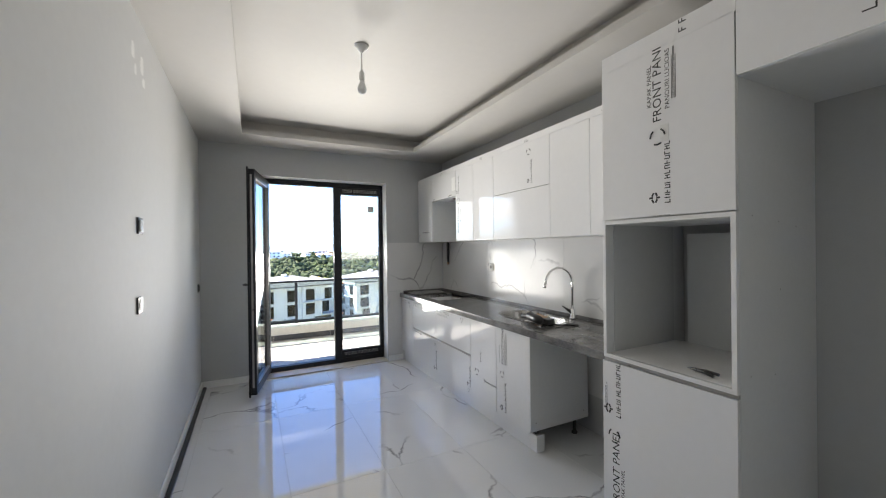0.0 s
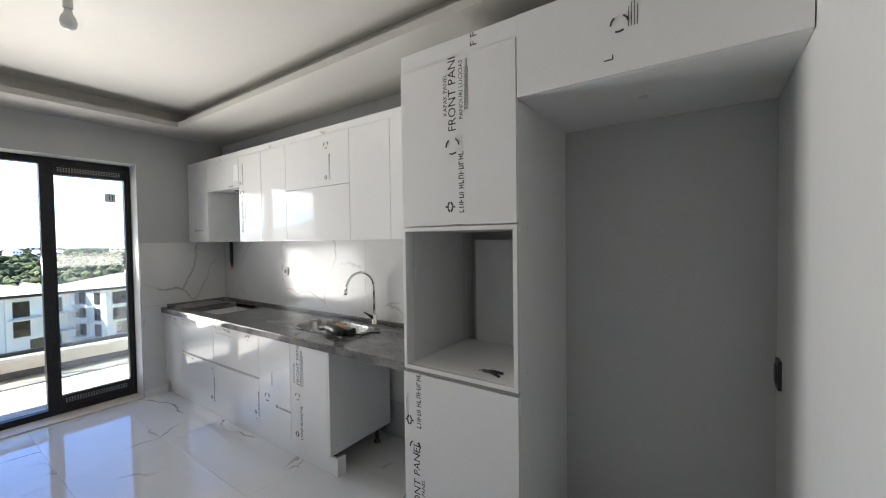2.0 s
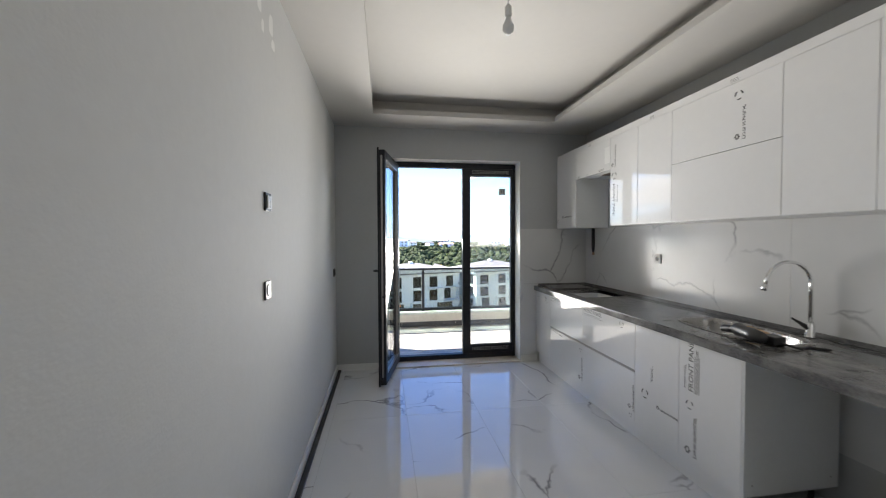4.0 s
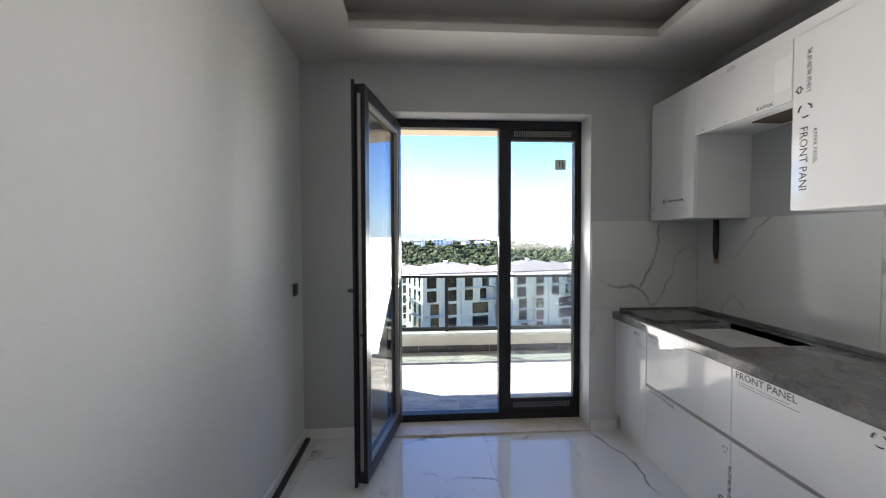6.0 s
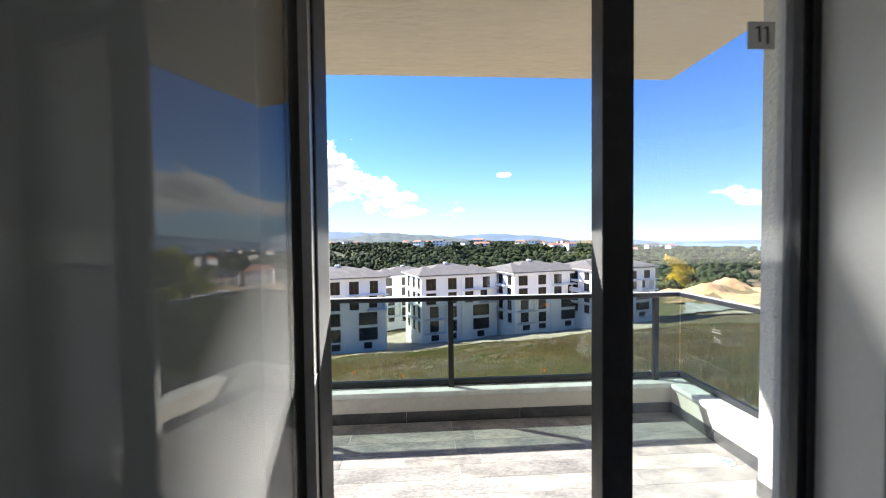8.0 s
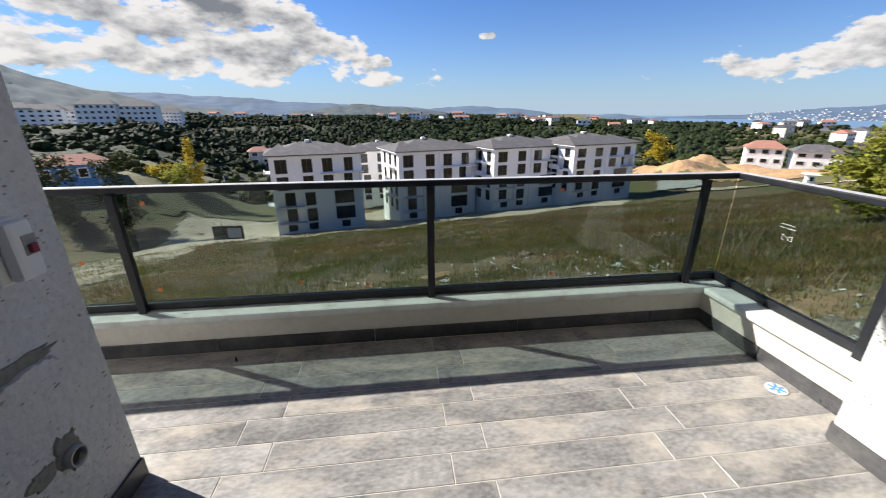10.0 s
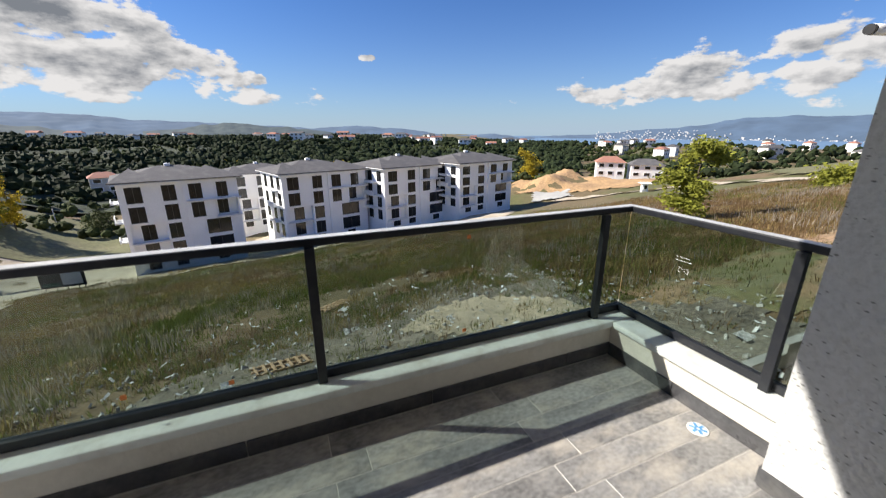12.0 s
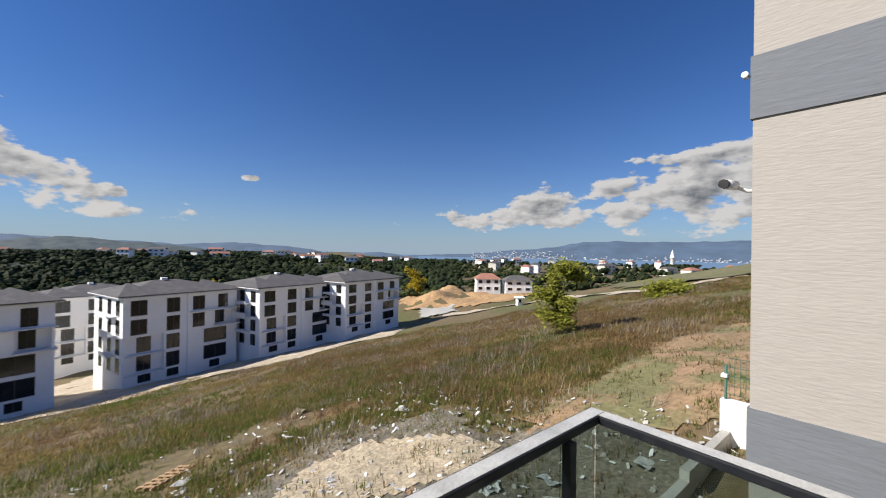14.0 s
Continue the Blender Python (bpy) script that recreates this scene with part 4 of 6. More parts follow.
TXX, TYY = 2.875, -2.53
tap = thing("kitchen_tap", (TXX, TYY, 0.9), "chrome swan-neck kitchen tap with a side lever", "tap")
part("tap_body", lathe(bmesh.new(), [(0.026, 0), (0.026, 0.008), (0.021, 0.012), (0.021, 0.075), (0.016, 0.085)], (TXX, TYY, 0.9005), 18), CHROME, tap)
bm = bmesh.new()
tube(bm, [(TXX, TYY, 0.98), (TXX, TYY, 1.20)] + [(TXX - 0.125 + 0.125 * math.cos(a), TYY + 0.02 * (1 - math.cos(a)), 1.20 + 0.125 * math.sin(a)) for a in [math.pi * k / 12 for k in range(1, 12)]] + [(TXX - 0.254, TYY + 0.04, 1.19)], 0.010, 12)
part("spout", bm, CHROME, tap)
part("aerator", tube(bmesh.new(), [(TXX - 0.253, TYY + 0.04, 1.20), (TXX - 0.262, TYY + 0.04, 1.165)], 0.0135, 12), CHROME, tap)
part("lever", tube(bmesh.new(), [(TXX - 0.01, TYY + 0.005, 0.955), (TXX - 0.045, TYY + 0.03, 0.985), (TXX - 0.07, TYY + 0.045, 1.005)], [0.016, 0.008, 0.005], 10), BLACK, tap, "dark lever")

# tools left by the sink
tool = thing("power_drill", (2.50, -2.5, 0.905), "black and orange power tool lying on the sink edge", "power tool")
bm = bmesh.new()
lathe(bm, [(0.001, -0.12), (0.03, -0.115), (0.036, -0.03), (0.031, 0.03), (0.038, 0.08), (0.022, 0.12), (0.001, 0.122)], (0, 0, 0), 14)
bmesh.ops.transform(bm, matrix=Matrix.Translation((2.47, -2.53, 0.945)) @ Matrix.Rotation(radians(72), 4, "Z") @ Matrix.Rotation(radians(90), 4, "Y"), verts=bm.verts)
part("motor_housing", bm, BLACK, tool)
part("grip", tube(bmesh.new(), [(2.49, -2.47, 0.940), (2.53, -2.40, 0.932), (2.50, -2.34, 0.928)], [0.028, 0.024, 0.02], 10), BLACK, tool)
part("battery", box(2.49, 2.56, -2.66, -2.58, 0.9065, 0.95, bevel=0.008), BLACK, tool)
part("side_cover", box(2.455, 2.475, -2.62, -2.55, 0.925, 0.965, bevel=0.006), ORANGE, tool, "worn orange side cover")
part("cable", tube(bmesh.new(), [(2.52, -2.66, 0.92), (2.57, -2.72, 0.905), (2.64, -2.70, 0.905), (2.70, -2.76, 0.905)], 0.006, 6), BLACK, tool)
glove = thing("work_glove", (2.56, -2.42, 0.905), "tan leather work glove on the sink edge", "glove")
bm = bmesh.new()
for gx_, gy_, r in ((2.57, -2.42, 0.04), (2.60, -2.48, 0.036), (2.63, -2.40, 0.026), (2.58, -2.35, 0.024)):
    bmesh.ops.create_icosphere(bm, subdivisions=2, radius=1, matrix=Matrix.Translation((gx_, gy_, 0.925)) @ Matrix.Diagonal((r, r * 1.9, 0.02, 1)))
part("leather", bm, WOOD, glove)

# ---- wall units ----
ZB, ZT = 1.575, 2.37


def wall_unit(y0, y1, fronts, label, z0=ZB):
    ob = thing("wall_cabinet", (XU + 0.19, (y0 + y1) / 2, z0), label, "cabinet", "wall units")
    part("body", box(XU + 0.0185, W - 0.001, y0, y1, z0, ZT), CARCASS, ob)
    return ob, [front(ob, "door", XU, y0, y1, a, b) for a, b in fronts]


v1, g1 = wall_unit(-0.46, -0.012, [(ZB, ZT)], "narrow white gloss wall cabinet beside the balcony wall")
v2, g2 = wall_unit(-1.09, -0.46, [(2.085, ZT)], "white gloss flap cabinet above the empty hood space", 2.10)
v3, g3 = wall_unit(-1.47, -1.09, [(ZB, ZT)], "white gloss wall cabinet with one tall door")
v4, g4 = wall_unit(-1.84, -1.47, [(ZB, ZT)], "white gloss wall cabinet with one plain door")
v5, g5 = wall_unit(-2.61, -1.84, [(ZB, 1.985), (1.985, ZT)], "white gloss wall cabinet with two lift-up flaps")
v6, g6 = wall_unit(-3.0, -2.61, [(ZB, ZT)], "white gloss wall cabinet with a plain door")
v7, g7 = wall_unit(-3.375, -3.0, [(ZB, ZT)], "white gloss wall cabinet next to the tall unit")
part("film_sheet", box(XU - 0.001, XU - 0.0002, -1.087, -1.0, 2.15, 2.3), WHITE, g2[0])
# Flat dark plate added for the shade inside the hood opening.
solid("hood_slot_shade", box(XU + 0.14, W - 0.06, -1.0, -0.72, 2.094, 2.0995), HOOD_SHADE, "flat brown plate painting the shaded hood opening under the flap cabinet", "hood")
solid("gas_pipe", tube(bmesh.new(), [(W - 0.035, -0.22, 1.574), (W - 0.035, -0.22, 1.36), (W - 0.033, -0.22, 1.30)], [0.018, 0.018, 0.012], 10), BLACK, "black wrapped pipe stub coming down the tiles", "pipe")
solid("pipe_valve", lathe(bmesh.new(), [(0.014, 0), (0.016, 0.01), (0.012, 0.03), (0.01, 0.032)], (W - 0.033, -0.22, 1.268), 10), WOOD, "small brass valve at the end of the pipe", "valve")
solid("cornice", bx(bmesh.new(), XU + 0.004, XU + 0.022, -3.375, -0.012, ZT, 2.425, bevel=0.001), GLOSS, "white gloss filler strip along the top of the wall cabinets", "cornice")
# print
maker_mark(g1[0], XU, -0.15, 1.70, 0.035, False), recycle_mark(g1[0], XU, -0.05, 1.66, 0.03)
words("print_word", "KAPAK", 0.03, Matrix.Translation((XU, -0.90, 2.095)) @ FLAT, INK, g2[0]), recycle_mark(g2[0], XU, -0.52, 2.10, 0.03), recycle_mark(g2[0], XU, -0.70, 2.10, 0.02)
maker_mark(g3[0], XU, -1.14, 2.10, 0.04), recycle_mark(g3[0], XU, -1.15, 2.02, 0.06), words("print_word", "FRONT PANI", 0.05, Matrix.Translation((XU, -1.13, 1.95)) @ DOWN, INK, g3[0]), words("print_word", "KAPAK PANEL", 0.024, Matrix.Translation((XU, -1.19, 1.93)) @ DOWN, INK, g3[0])
recycle_mark(g5[1], XU, -2.36, 2.29, 0.05), maker_mark(g5[1], XU, -2.37, 2.03, 0.04)
for yy in (-0.7, -1.6, -2.3, -3.1):
    stripes(v5, XU + 0.004, yy, 2.40, 0.06, 0.018, 3, False)

# ---- tall unit and fridge recess ----
tall = thing("oven_tower", (XT + 0.35, -3.7, 0.0), "white tall oven cabinet with an empty open niche", "cabinet")
TY_A, TY_B, NZ0, NZ1, TT = -4.03, -3.378, 0.91, 1.615, 2.44
part("side_panel", box(XT + 0.0185, W - 0.002, TY_A, TY_A + 0.018, 0.0, 2.53), CARCASS, tall)
part("side_panel", box(XT + 0.0185, W - 0.002, TY_B - 0.018, TY_B, 0.0, 2.53), CARCASS, tall)
part("niche_floor", box(XT + 0.0185, W - 0.09, TY_A + 0.018, TY_B - 0.018, NZ0 - 0.018, NZ0), WHITE, tall)
part("niche_top", box(XT + 0.0185, W - 0.09, TY_A + 0.018, TY_B - 0.018, NZ1, NZ1 + 0.018), NICHE, tall)
part("back_panel", box(W - 0.10, W - 0.092, TY_A + 0.018, TY_B - 0.10, NZ0, NZ1 - 0.05), NICHE, tall)
part("niche_lining", bx(bmesh.new(), XT + 0.06, W - 0.11, TY_B - 0.022, TY_B - 0.0182, NZ0 + 0.001, NZ1), NICHE, tall)
part("body", box(XT + 0.019, W - 0.003, TY_A + 0.018, TY_B - 0.018, 0.09, NZ0 - 0.018), CARCASS, tall)
part("body", box(XT + 0.019, W - 0.003, TY_A + 0.018, TY_B - 0.018, NZ1 + 0.018, 2.53), CARCASS, tall)
part("edge_frame", bx(bx(bx(bx(bmesh.new(), XT - 0.004, XT + 0.018, TY_A, TY_A + 0.02, NZ0 - 0.02, NZ1 + 0.02, bevel=0.001), XT - 0.004, XT + 0.018, TY_B - 0.02, TY_B, NZ0 - 0.02, NZ1 + 0.02, bevel=0.001), XT - 0.004, XT + 0.018, TY_A + 0.02, TY_B - 0.02, NZ0 - 0.02, NZ0, bevel=0.001), XT - 0.004, XT + 0.018, TY_A + 0.02, TY_B - 0.02, NZ1, NZ1 + 0.02, bevel=0.001), GLOSS, tall)
up = front(tall, "door", XT, TY_A, TY_B, NZ1 + 0.024, TT, "white gloss upper door with film print")
low = front(tall, "door", XT, TY_A, TY_B + 0.012, 0.09, NZ0 - 0.04, "white gloss lower door with film print")
part("grip_profile", box(XT + 0.004, XT + 0.018, TY_A, TY_B, NZ0 - 0.038, NZ0 - 0.021), EDGE_GAP, tall)
part("top_filler", box(XT + 0.006, XT + 0.024, TY_A, TY_B, TT + 0.001, 2.53), GLOSS, tall)
part("plinth_board", box(XT + 0.04, XT + 0.056, TY_A, TY_B, 0.0, 0.088), GLOSS, tall)
for px, pz in ((XT + 0.12, 1.62), (XT + 0.34, 1.60), (XT + 0.5, 1.58), (XT + 0.1, 0.95), (XT + 0.3, 0.93), (XT + 0.35, 1.3)):
    part("screw_cap", tube(bmesh.new(), [(px, TY_A - 0.0005, pz), (px, TY_A + 0.001, pz)], 0.0035, 6), EDGE_GAP, tall)
words("print_word", "FRONT PANI", 0.062, Matrix.Translation((XT, -3.720, 2.09)) @ FACE, INK, up), words("print_word", "KAPAK PANEL", 0.032, Matrix.Translation((XT, -3.670, 2.17)) @ FACE, INK, up)
words("print_word", "PANOURI LUCIOAS", 0.032, Matrix.Translation((XT, -3.760, 2.14)) @ FACE, INK, up)
stripes(up, XT, -3.770, 2.18, 0.25, 0.018, 4), recycle_mark(up, XT, -3.700, 2.02, 0.075), maker_mark(up, XT, -3.710, 1.70, 0.06), stripes(up, XT, -3.675, 1.642, 0.002, 0.08, 30)
words("print_word", "F", 0.05, Matrix.Translation((XT + 0.006, -3.835, 2.465)) @ FACE, INK, tall), words("print_word", "F", 0.05, Matrix.Translation((XT + 0.006, -3.835, 2.505)) @ FACE, INK, tall)
part("label_patch", box(XT - 0.001, XT - 0.0002, -3.755, -3.715, 1.99, 2.07), PAPER, up, "pale scuffed paper label")
maker_mark(low, XT, -3.43, 0.58, 0.06), recycle_mark(low, XT, -3.44, 0.47, 0.07), words("print_word", "FRONT PANEL", 0.062, Matrix.Translation((XT, -3.47, 0.10)) @ FACE, INK, low), words("print_word", "KAPAK PANEL", 0.03, Matrix.Translation((XT, -3.50, 0.12)) @ FACE, INK, low)
stripes(low, XT, -3.385, 0.60, 0.16, 0.008, 2)

fr = thing("bridge_cabinet", (XT + 0.35, -4.5, 2.18), "white gloss cabinet bridging the empty fridge recess", "cabinet")
part("body", box(XT + 0.0185, W - 0.002, BACK + 0.002, TY_A - 0.002, 2.18, 2.53), CARCASS, fr)
d = front(fr, "flap", XT, BACK + 0.002, TY_A - 0.002, 2.178, 2.53)
recycle_mark(d, XT, -4.44, 2.36, 0.06), stripes(d, XT, -4.47, 2.34, 0.09, 0.03, 4), words("print_word", "L", 0.05, Matrix.Translation((XT, -4.42, 2.23)) @ FACE, INK, d)
part("cap_mark", tube(bmesh.new(), [(XT + 0.33, -4.48, 2.1785), (XT + 0.33, -4.48, 2.1800)], 0.022, 16), NICHE, fr)
pl = thing("pliers", (XT + 0.1, -3.86, NZ0), "black-handled pliers lying in the open niche", "pliers")
part("handle", tube(bmesh.new(), [(XT + 0.07, -3.90, NZ0 + 0.008), (XT + 0.10, -3.845, NZ0 + 0.009), (XT + 0.10, -3.81, NZ0 + 0.009)], [0.007, 0.008, 0.006], 8), BLACK, pl)
part("handle", tube(bmesh.new(), [(XT + 0.115, -3.90, NZ0 + 0.008), (XT + 0.118, -3.845, NZ0 + 0.009), (XT + 0.104, -3.81, NZ0 + 0.009)], [0.007, 0.008, 0.006], 8), BLACK, pl)
part("jaw", tube(bmesh.new(), [(XT + 0.102, -3.81, NZ0 + 0.009), (XT + 0.105, -3.77, NZ0 + 0.008)], [0.009, 0.003], 8), STEEL, pl)

# socket on the splash tiles
ob = thing("wall_socket", (W - 0.012, -1.25, 1.275), "white double-framed socket on the marble splashback", "socket")
part("plate", box(W - 0.022, W - 0.0125, -1.29, -1.21, 1.235, 1.315, bevel=0.003), PLASTIC, ob)
part("socket_well", tube(bmesh.new(), [(W - 0.0225, -1.25, 1.275), (W - 0.0245, -1.25, 1.275)], 0.02, 16), BLACK, ob)

# ---- balcony ----
BZ = -0.045
LW, LWY, RW, RWY = -0.06, 1.33, 2.86, 1.15     # side walls: faces and outer ends
PY, KX, PCAP = 2.18, 3.05, 0.212               # parapet and side kerb, inner faces, coping height
structure("balcony_slab", box(-4.0, 3.24, 0.3, 2.325, -0.35, BZ - 0.002), JOINT, "pale grout bed under the balcony tiles")
structure("balcony_ceiling", box(-4.0, 3.2, 0.3, 2.45, 2.84, 3.05), SOFFIT, "beige rendered underside of the balcony above")
lwall = solid("wall_stucco_left", box(-4.0, LW, 0.3, LWY, BZ - 0.3, 2.84), STUCCO, "rough white stucco outer wall with patched holes", "wall", kind="structure")
structure("wall_stucco_right", box(RW, 3.16, 0.3, RWY, BZ - 0.3, 2.84), STUCCO, "rough white stucco side wall of the balcony")
bm = bmesh.new()
bx(bm, LW, RW, 0.3, 0.31, DTOP, 2.84), bx(bm, LW, DX0, 0.3, 0.31, BZ, DTOP), bx(bm, DX1, RW, 0.3, 0.31, BZ, DTOP)
structure("wall_stucco_door", bm, STUCCO, "rough white stucco round the balcony door")
structure("parapet", bx(bx(bmesh.new(), -4.0, 3.245, PY, 2.33, BZ - 0.3, PCAP - 0.045), KX, 3.245, RWY, PY, BZ - 0.3, PCAP - 0.045), PARAPET, "low cream rendered balcony parapet")
bm = bmesh.new()
bx(bm, -4.0, 3.27, PY - 0.03, 2.355, PCAP - 0.045, PCAP, bevel=0.014), bx(bm, KX - 0.03, 3.27, RWY, PY - 0.03, PCAP - 0.045, PCAP - 0.002, bevel=0.014)
structure("coping", bm, CAP, "pale coping on top of the parapet")
bm = bmesh.new()
bx(bm, -4.0, 3.245, 2.10, 2.32, -9, BZ - 0.3), bx(bm, -4.0, 3.36, 0.0, 0.6, -9, BZ - 0.36)
structure("wall_below", bm, RIBBED, "rendered storeys of the building below the balcony")
structure("wall_above", box(-4.0, RW, 0.3, 2.0, 3.05, 6.0), RIBBED, "rendered storey of the building above the balcony")

# skirting tiles
sk = thing("skirting", (1.2, 2.18, BZ), "dark tile skirting along the foot of the parapet", "skirting", kind="structure")
xs = [-2.9 + 0.93 * k for k in range(7)] + [KX]
for a, b in zip(xs, xs[1:]):
    part("skirting_tile", box(a + 0.002, min(b, KX) - 0.002, PY - 0.012, PY, BZ, BZ + 0.085, bevel=0.002), SKIRT, sk)
ys = [PY - 0.014, 1.70, RWY]
for a, b in zip(ys, ys[1:]):
    part("skirting_tile", box(KX - 0.012, KX, b + 0.002, a - 0.002, BZ, BZ + 0.085, bevel=0.002), SKIRT, sk)
for a, b in ((RWY, 0.75), (0.75, 0.31)):
    part("skirting_tile", box(RW - 0.012, RW, b + 0.002, a - 0.002, BZ, BZ + 0.085, bevel=0.002), SKIRT, sk)
part("skirting_tile", box(RW, KX, RWY, RWY + 0.012, BZ, BZ + 0.085, bevel=0.002), SKIRT, sk)
part("skirting_tile", box(LW, LW + 0.012, 0.31, LWY, BZ, BZ + 0.085, bevel=0.002), SKIRT, sk)

# railing
RY, RX, RT = 2.28, 3.195, 0.955
rail = thing("railing", (1.2, RY, PCAP), "anthracite balcony railing with smoked glass panels", "railing")
# Thin pale strips paint the sun's reflection along the handrails.
part("rail_glint", box(-3.99, RX + 0.022, RY - 0.027, RY + 0.027, RT + 0.0002, RT + 0.0016), RAIL_GLINT, rail, "pale sun reflection painted on top of the handrail")
part("rail_glint", box(RX - 0.027, RX + 0.027, RWY - 0.85, RY - 0.03, RT + 0.0002, RT + 0.0016), RAIL_GLINT, rail, "pale sun reflection painted on top of the handrail")
part("handrail", box(-4.0, RX + 0.03, RY - 0.035, RY + 0.035, RT - 0.035, RT, bevel=0.006), ALU, rail, "dark aluminium handrail")
part("handrail", box(RX - 0.035, RX + 0.035, RWY - 0.9, RY - 0.036, RT - 0.035, RT, bevel=0.006), ALU, rail, "dark aluminium handrail")
part("bottom_rail", box(-4.0, RX + 0.02, RY - 0.02, RY + 0.02, PCAP + 0.004, PCAP + 0.05, bevel=0.004), ALU, rail)
part("bottom_rail", box(RX - 0.02, RX + 0.02, RWY + 0.002, RY - 0.021, PCAP + 0.004, PCAP + 0.05, bevel=0.004), ALU, rail)
for x in (-2.24, -0.52, 1.19, 2.947):
    part("post", box(x - 0.022, x + 0.022, RY - 0.055, RY - 0.0205, PCAP - 0.03, RT - 0.036, bevel=0.004), ALU, rail)
for y in (1.34,):
    part("post", box(RX - 0.055, RX - 0.0205, y - 0.022, y + 0.022, PCAP - 0.03, RT - 0.036, bevel=0.004), ALU, rail)
panes = []
for a, b in ((-3.95, -2.24), (-2.24, -0.52), (-0.52, 1.19), (1.19, 2.947), (2.947, RX - 0.004)):
    panes.append(part("glass_panel", box(a + 0.003, b - 0.003, RY - 0.004, RY + 0.004, PCAP + 0.05, RT - 0.036), SMOKE, rail))
for a, b in ((RY - 0.006, 1.34), (1.34, RWY + 0.003)):
    panes.append(part("glass_panel", box(RX - 0.004, RX + 0.004, b + 0.002, a - 0.002, PCAP + 0.05, RT - 0.036), SMOKE, rail))
part("clamp", box(2.93, 2.965, RY - 0.02, RY + 0.02, RT - 0.045, RT - 0.036), ALU, rail)
UPSIDE = Matrix(((-1, 0, 0, 0), (0, 0, -1, 0), (0, -1, 0, 0), (0, 0, 0, 1)))    # written upside down
SIDE = Matrix(((0, 0, -1, 0), (1, 0, 0, 0), (0, -1, 0, 0), (0, 0, 0, 1)))
words("handwriting", "D-2", 0.05, Matrix.Translation((2.80, RY - 0.0052, 0.665)) @ UPSIDE, PALE_INK, panes[3], -0.0016)
words("handwriting", "C BLOK", 0.045, Matrix.Translation((2.82, RY - 0.0052, 0.575)) @ UPSIDE, PALE_INK, panes[3], -0.0016)
words("handwriting", "D-2", 0.045, Matrix.Translation((RX - 0.0052, 1.83, 0.66)) @ SIDE, PALE_INK, panes[5], -0.0014), stripes(panes[5], RX - 0.005, 1.92, 0.72, 0.10, 0.02, 2, False, PALE_INK)
words("handwriting", "D-2", 0.06, Matrix.Translation((-0.72, RY - 0.0052, 0.50)) @ UPSIDE, PALE_INK, panes[1], -0.0018)
for x, z in ((-0.40, 0.85), (-0.43, 0.33), (0.38, 0.33), (0.78, 0.29), (-0.80, 0.52), (2.0, 0.86), (1.98, 0.3)):
    i = 1 if x < -0.52 else 2 if x < 1.19 else 3
    part("sticker", box(x, x + 0.022, RY - 0.0052, RY - 0.0044, z, z + 0.022, m=None), ORANGE, panes[i], "small orange sticker")

# floor drain
dr = thing("floor_drain", (2.93, 1.46, BZ), "small round blue floor drain in the balcony tiles", "drain")
part("ring", lathe(bmesh.new(), [(0.05, 0.0), (0.05, 0.003), (0.046, 0.004)], (2.93, 1.46, BZ + 0.0005), 20), PLASTIC, dr)
for k in range(6):
    m = Matrix.Translation((2.93, 1.46, BZ + 0.006)) @ Matrix.Rotation(k * math.tau / 6, 4, "Z")
    part("petal", box(0.008, 0.04, -0.007, 0.007, -0.001, 0.001, m=m), BLUE, dr)
solid("screw", tube(bmesh.new(), [(0.02, 2.06, BZ), (0.02, 2.06, BZ + 0.03)], [0.008, 0.004], 8), BLACK, "loose dark screw standing on the balcony tiles", "screw")

# fuse box, patched holes and pipe stub on the stucco wall
fb = thing("junction_box", (LW, 1.145, 0.99), "white plastic fuse box with a dark red switch on the stucco", "fuse box")
part("box_base", box(LW, LW + 0.035, 1.075, 1.18, 0.9, 1.07, bevel=0.006), PLASTIC, fb)
part("cover", box(LW + 0.035, LW + 0.07, 1.1, 1.175, 0.905, 1.065, bevel=0.012), PLASTIC, fb)
part("switch_lever", box(LW + 0.07, LW + 0.082, 1.14, 1.16, 0.975, 1, bevel=0.003), RED, fb, "dark red lever")
part("switch_body", box(LW + 0.068, LW + 0.073, 1.13, 1.17, 0.97, 1.025, bevel=0.002), EDGE_GAP, fb)


def patch(y, z, ry, rz, seed, material, thick=0.006):
    """An uneven patch of bare cement on the stucco."""
    rnd = random.Random(seed)
    bm = bmesh.new()
    k = 22
    ring = [(y + math.cos(i * math.tau / k) * ry * rnd.uniform(0.72, 1.2), z + math.sin(i * math.tau / k) * rz * rnd.uniform(0.72, 1.2)) for i in range(k)]
    a, b = [bm.verts.new((LW, p, q)) for p, q in ring], [bm.verts.new((LW + thick, y + (p - y) * 0.9, z + (q - z) * 0.9)) for p, q in ring]
    for i in range(k):
        bm.faces.new((a[i], a[(i + 1) % k], b[(i + 1) % k], b[i]))
    bm.faces.new(b)
    return part("patch", bm, material, lwall, "bare grey cement patch")


patch(1.025, 0.93, 0.07, 0.07, 1, CEMENT), patch(1.045, 0.67, 0.13, 0.025, 2, CEMENT), patch(1.065, 0.63, 0.11, 0.03, 3, STUCCO, 0.02), patch(1.095, 0.33, 0.05, 0.07, 4, CEMENT), patch(0.995, 0.33, 0.05, 0.03, 5, CEMENT)
pipe = thing("pipe_stub", (LW, 1.09, 0.31), "open grey pipe stub in the stucco wall", "pipe")
bm = bmesh.new()
k = 18
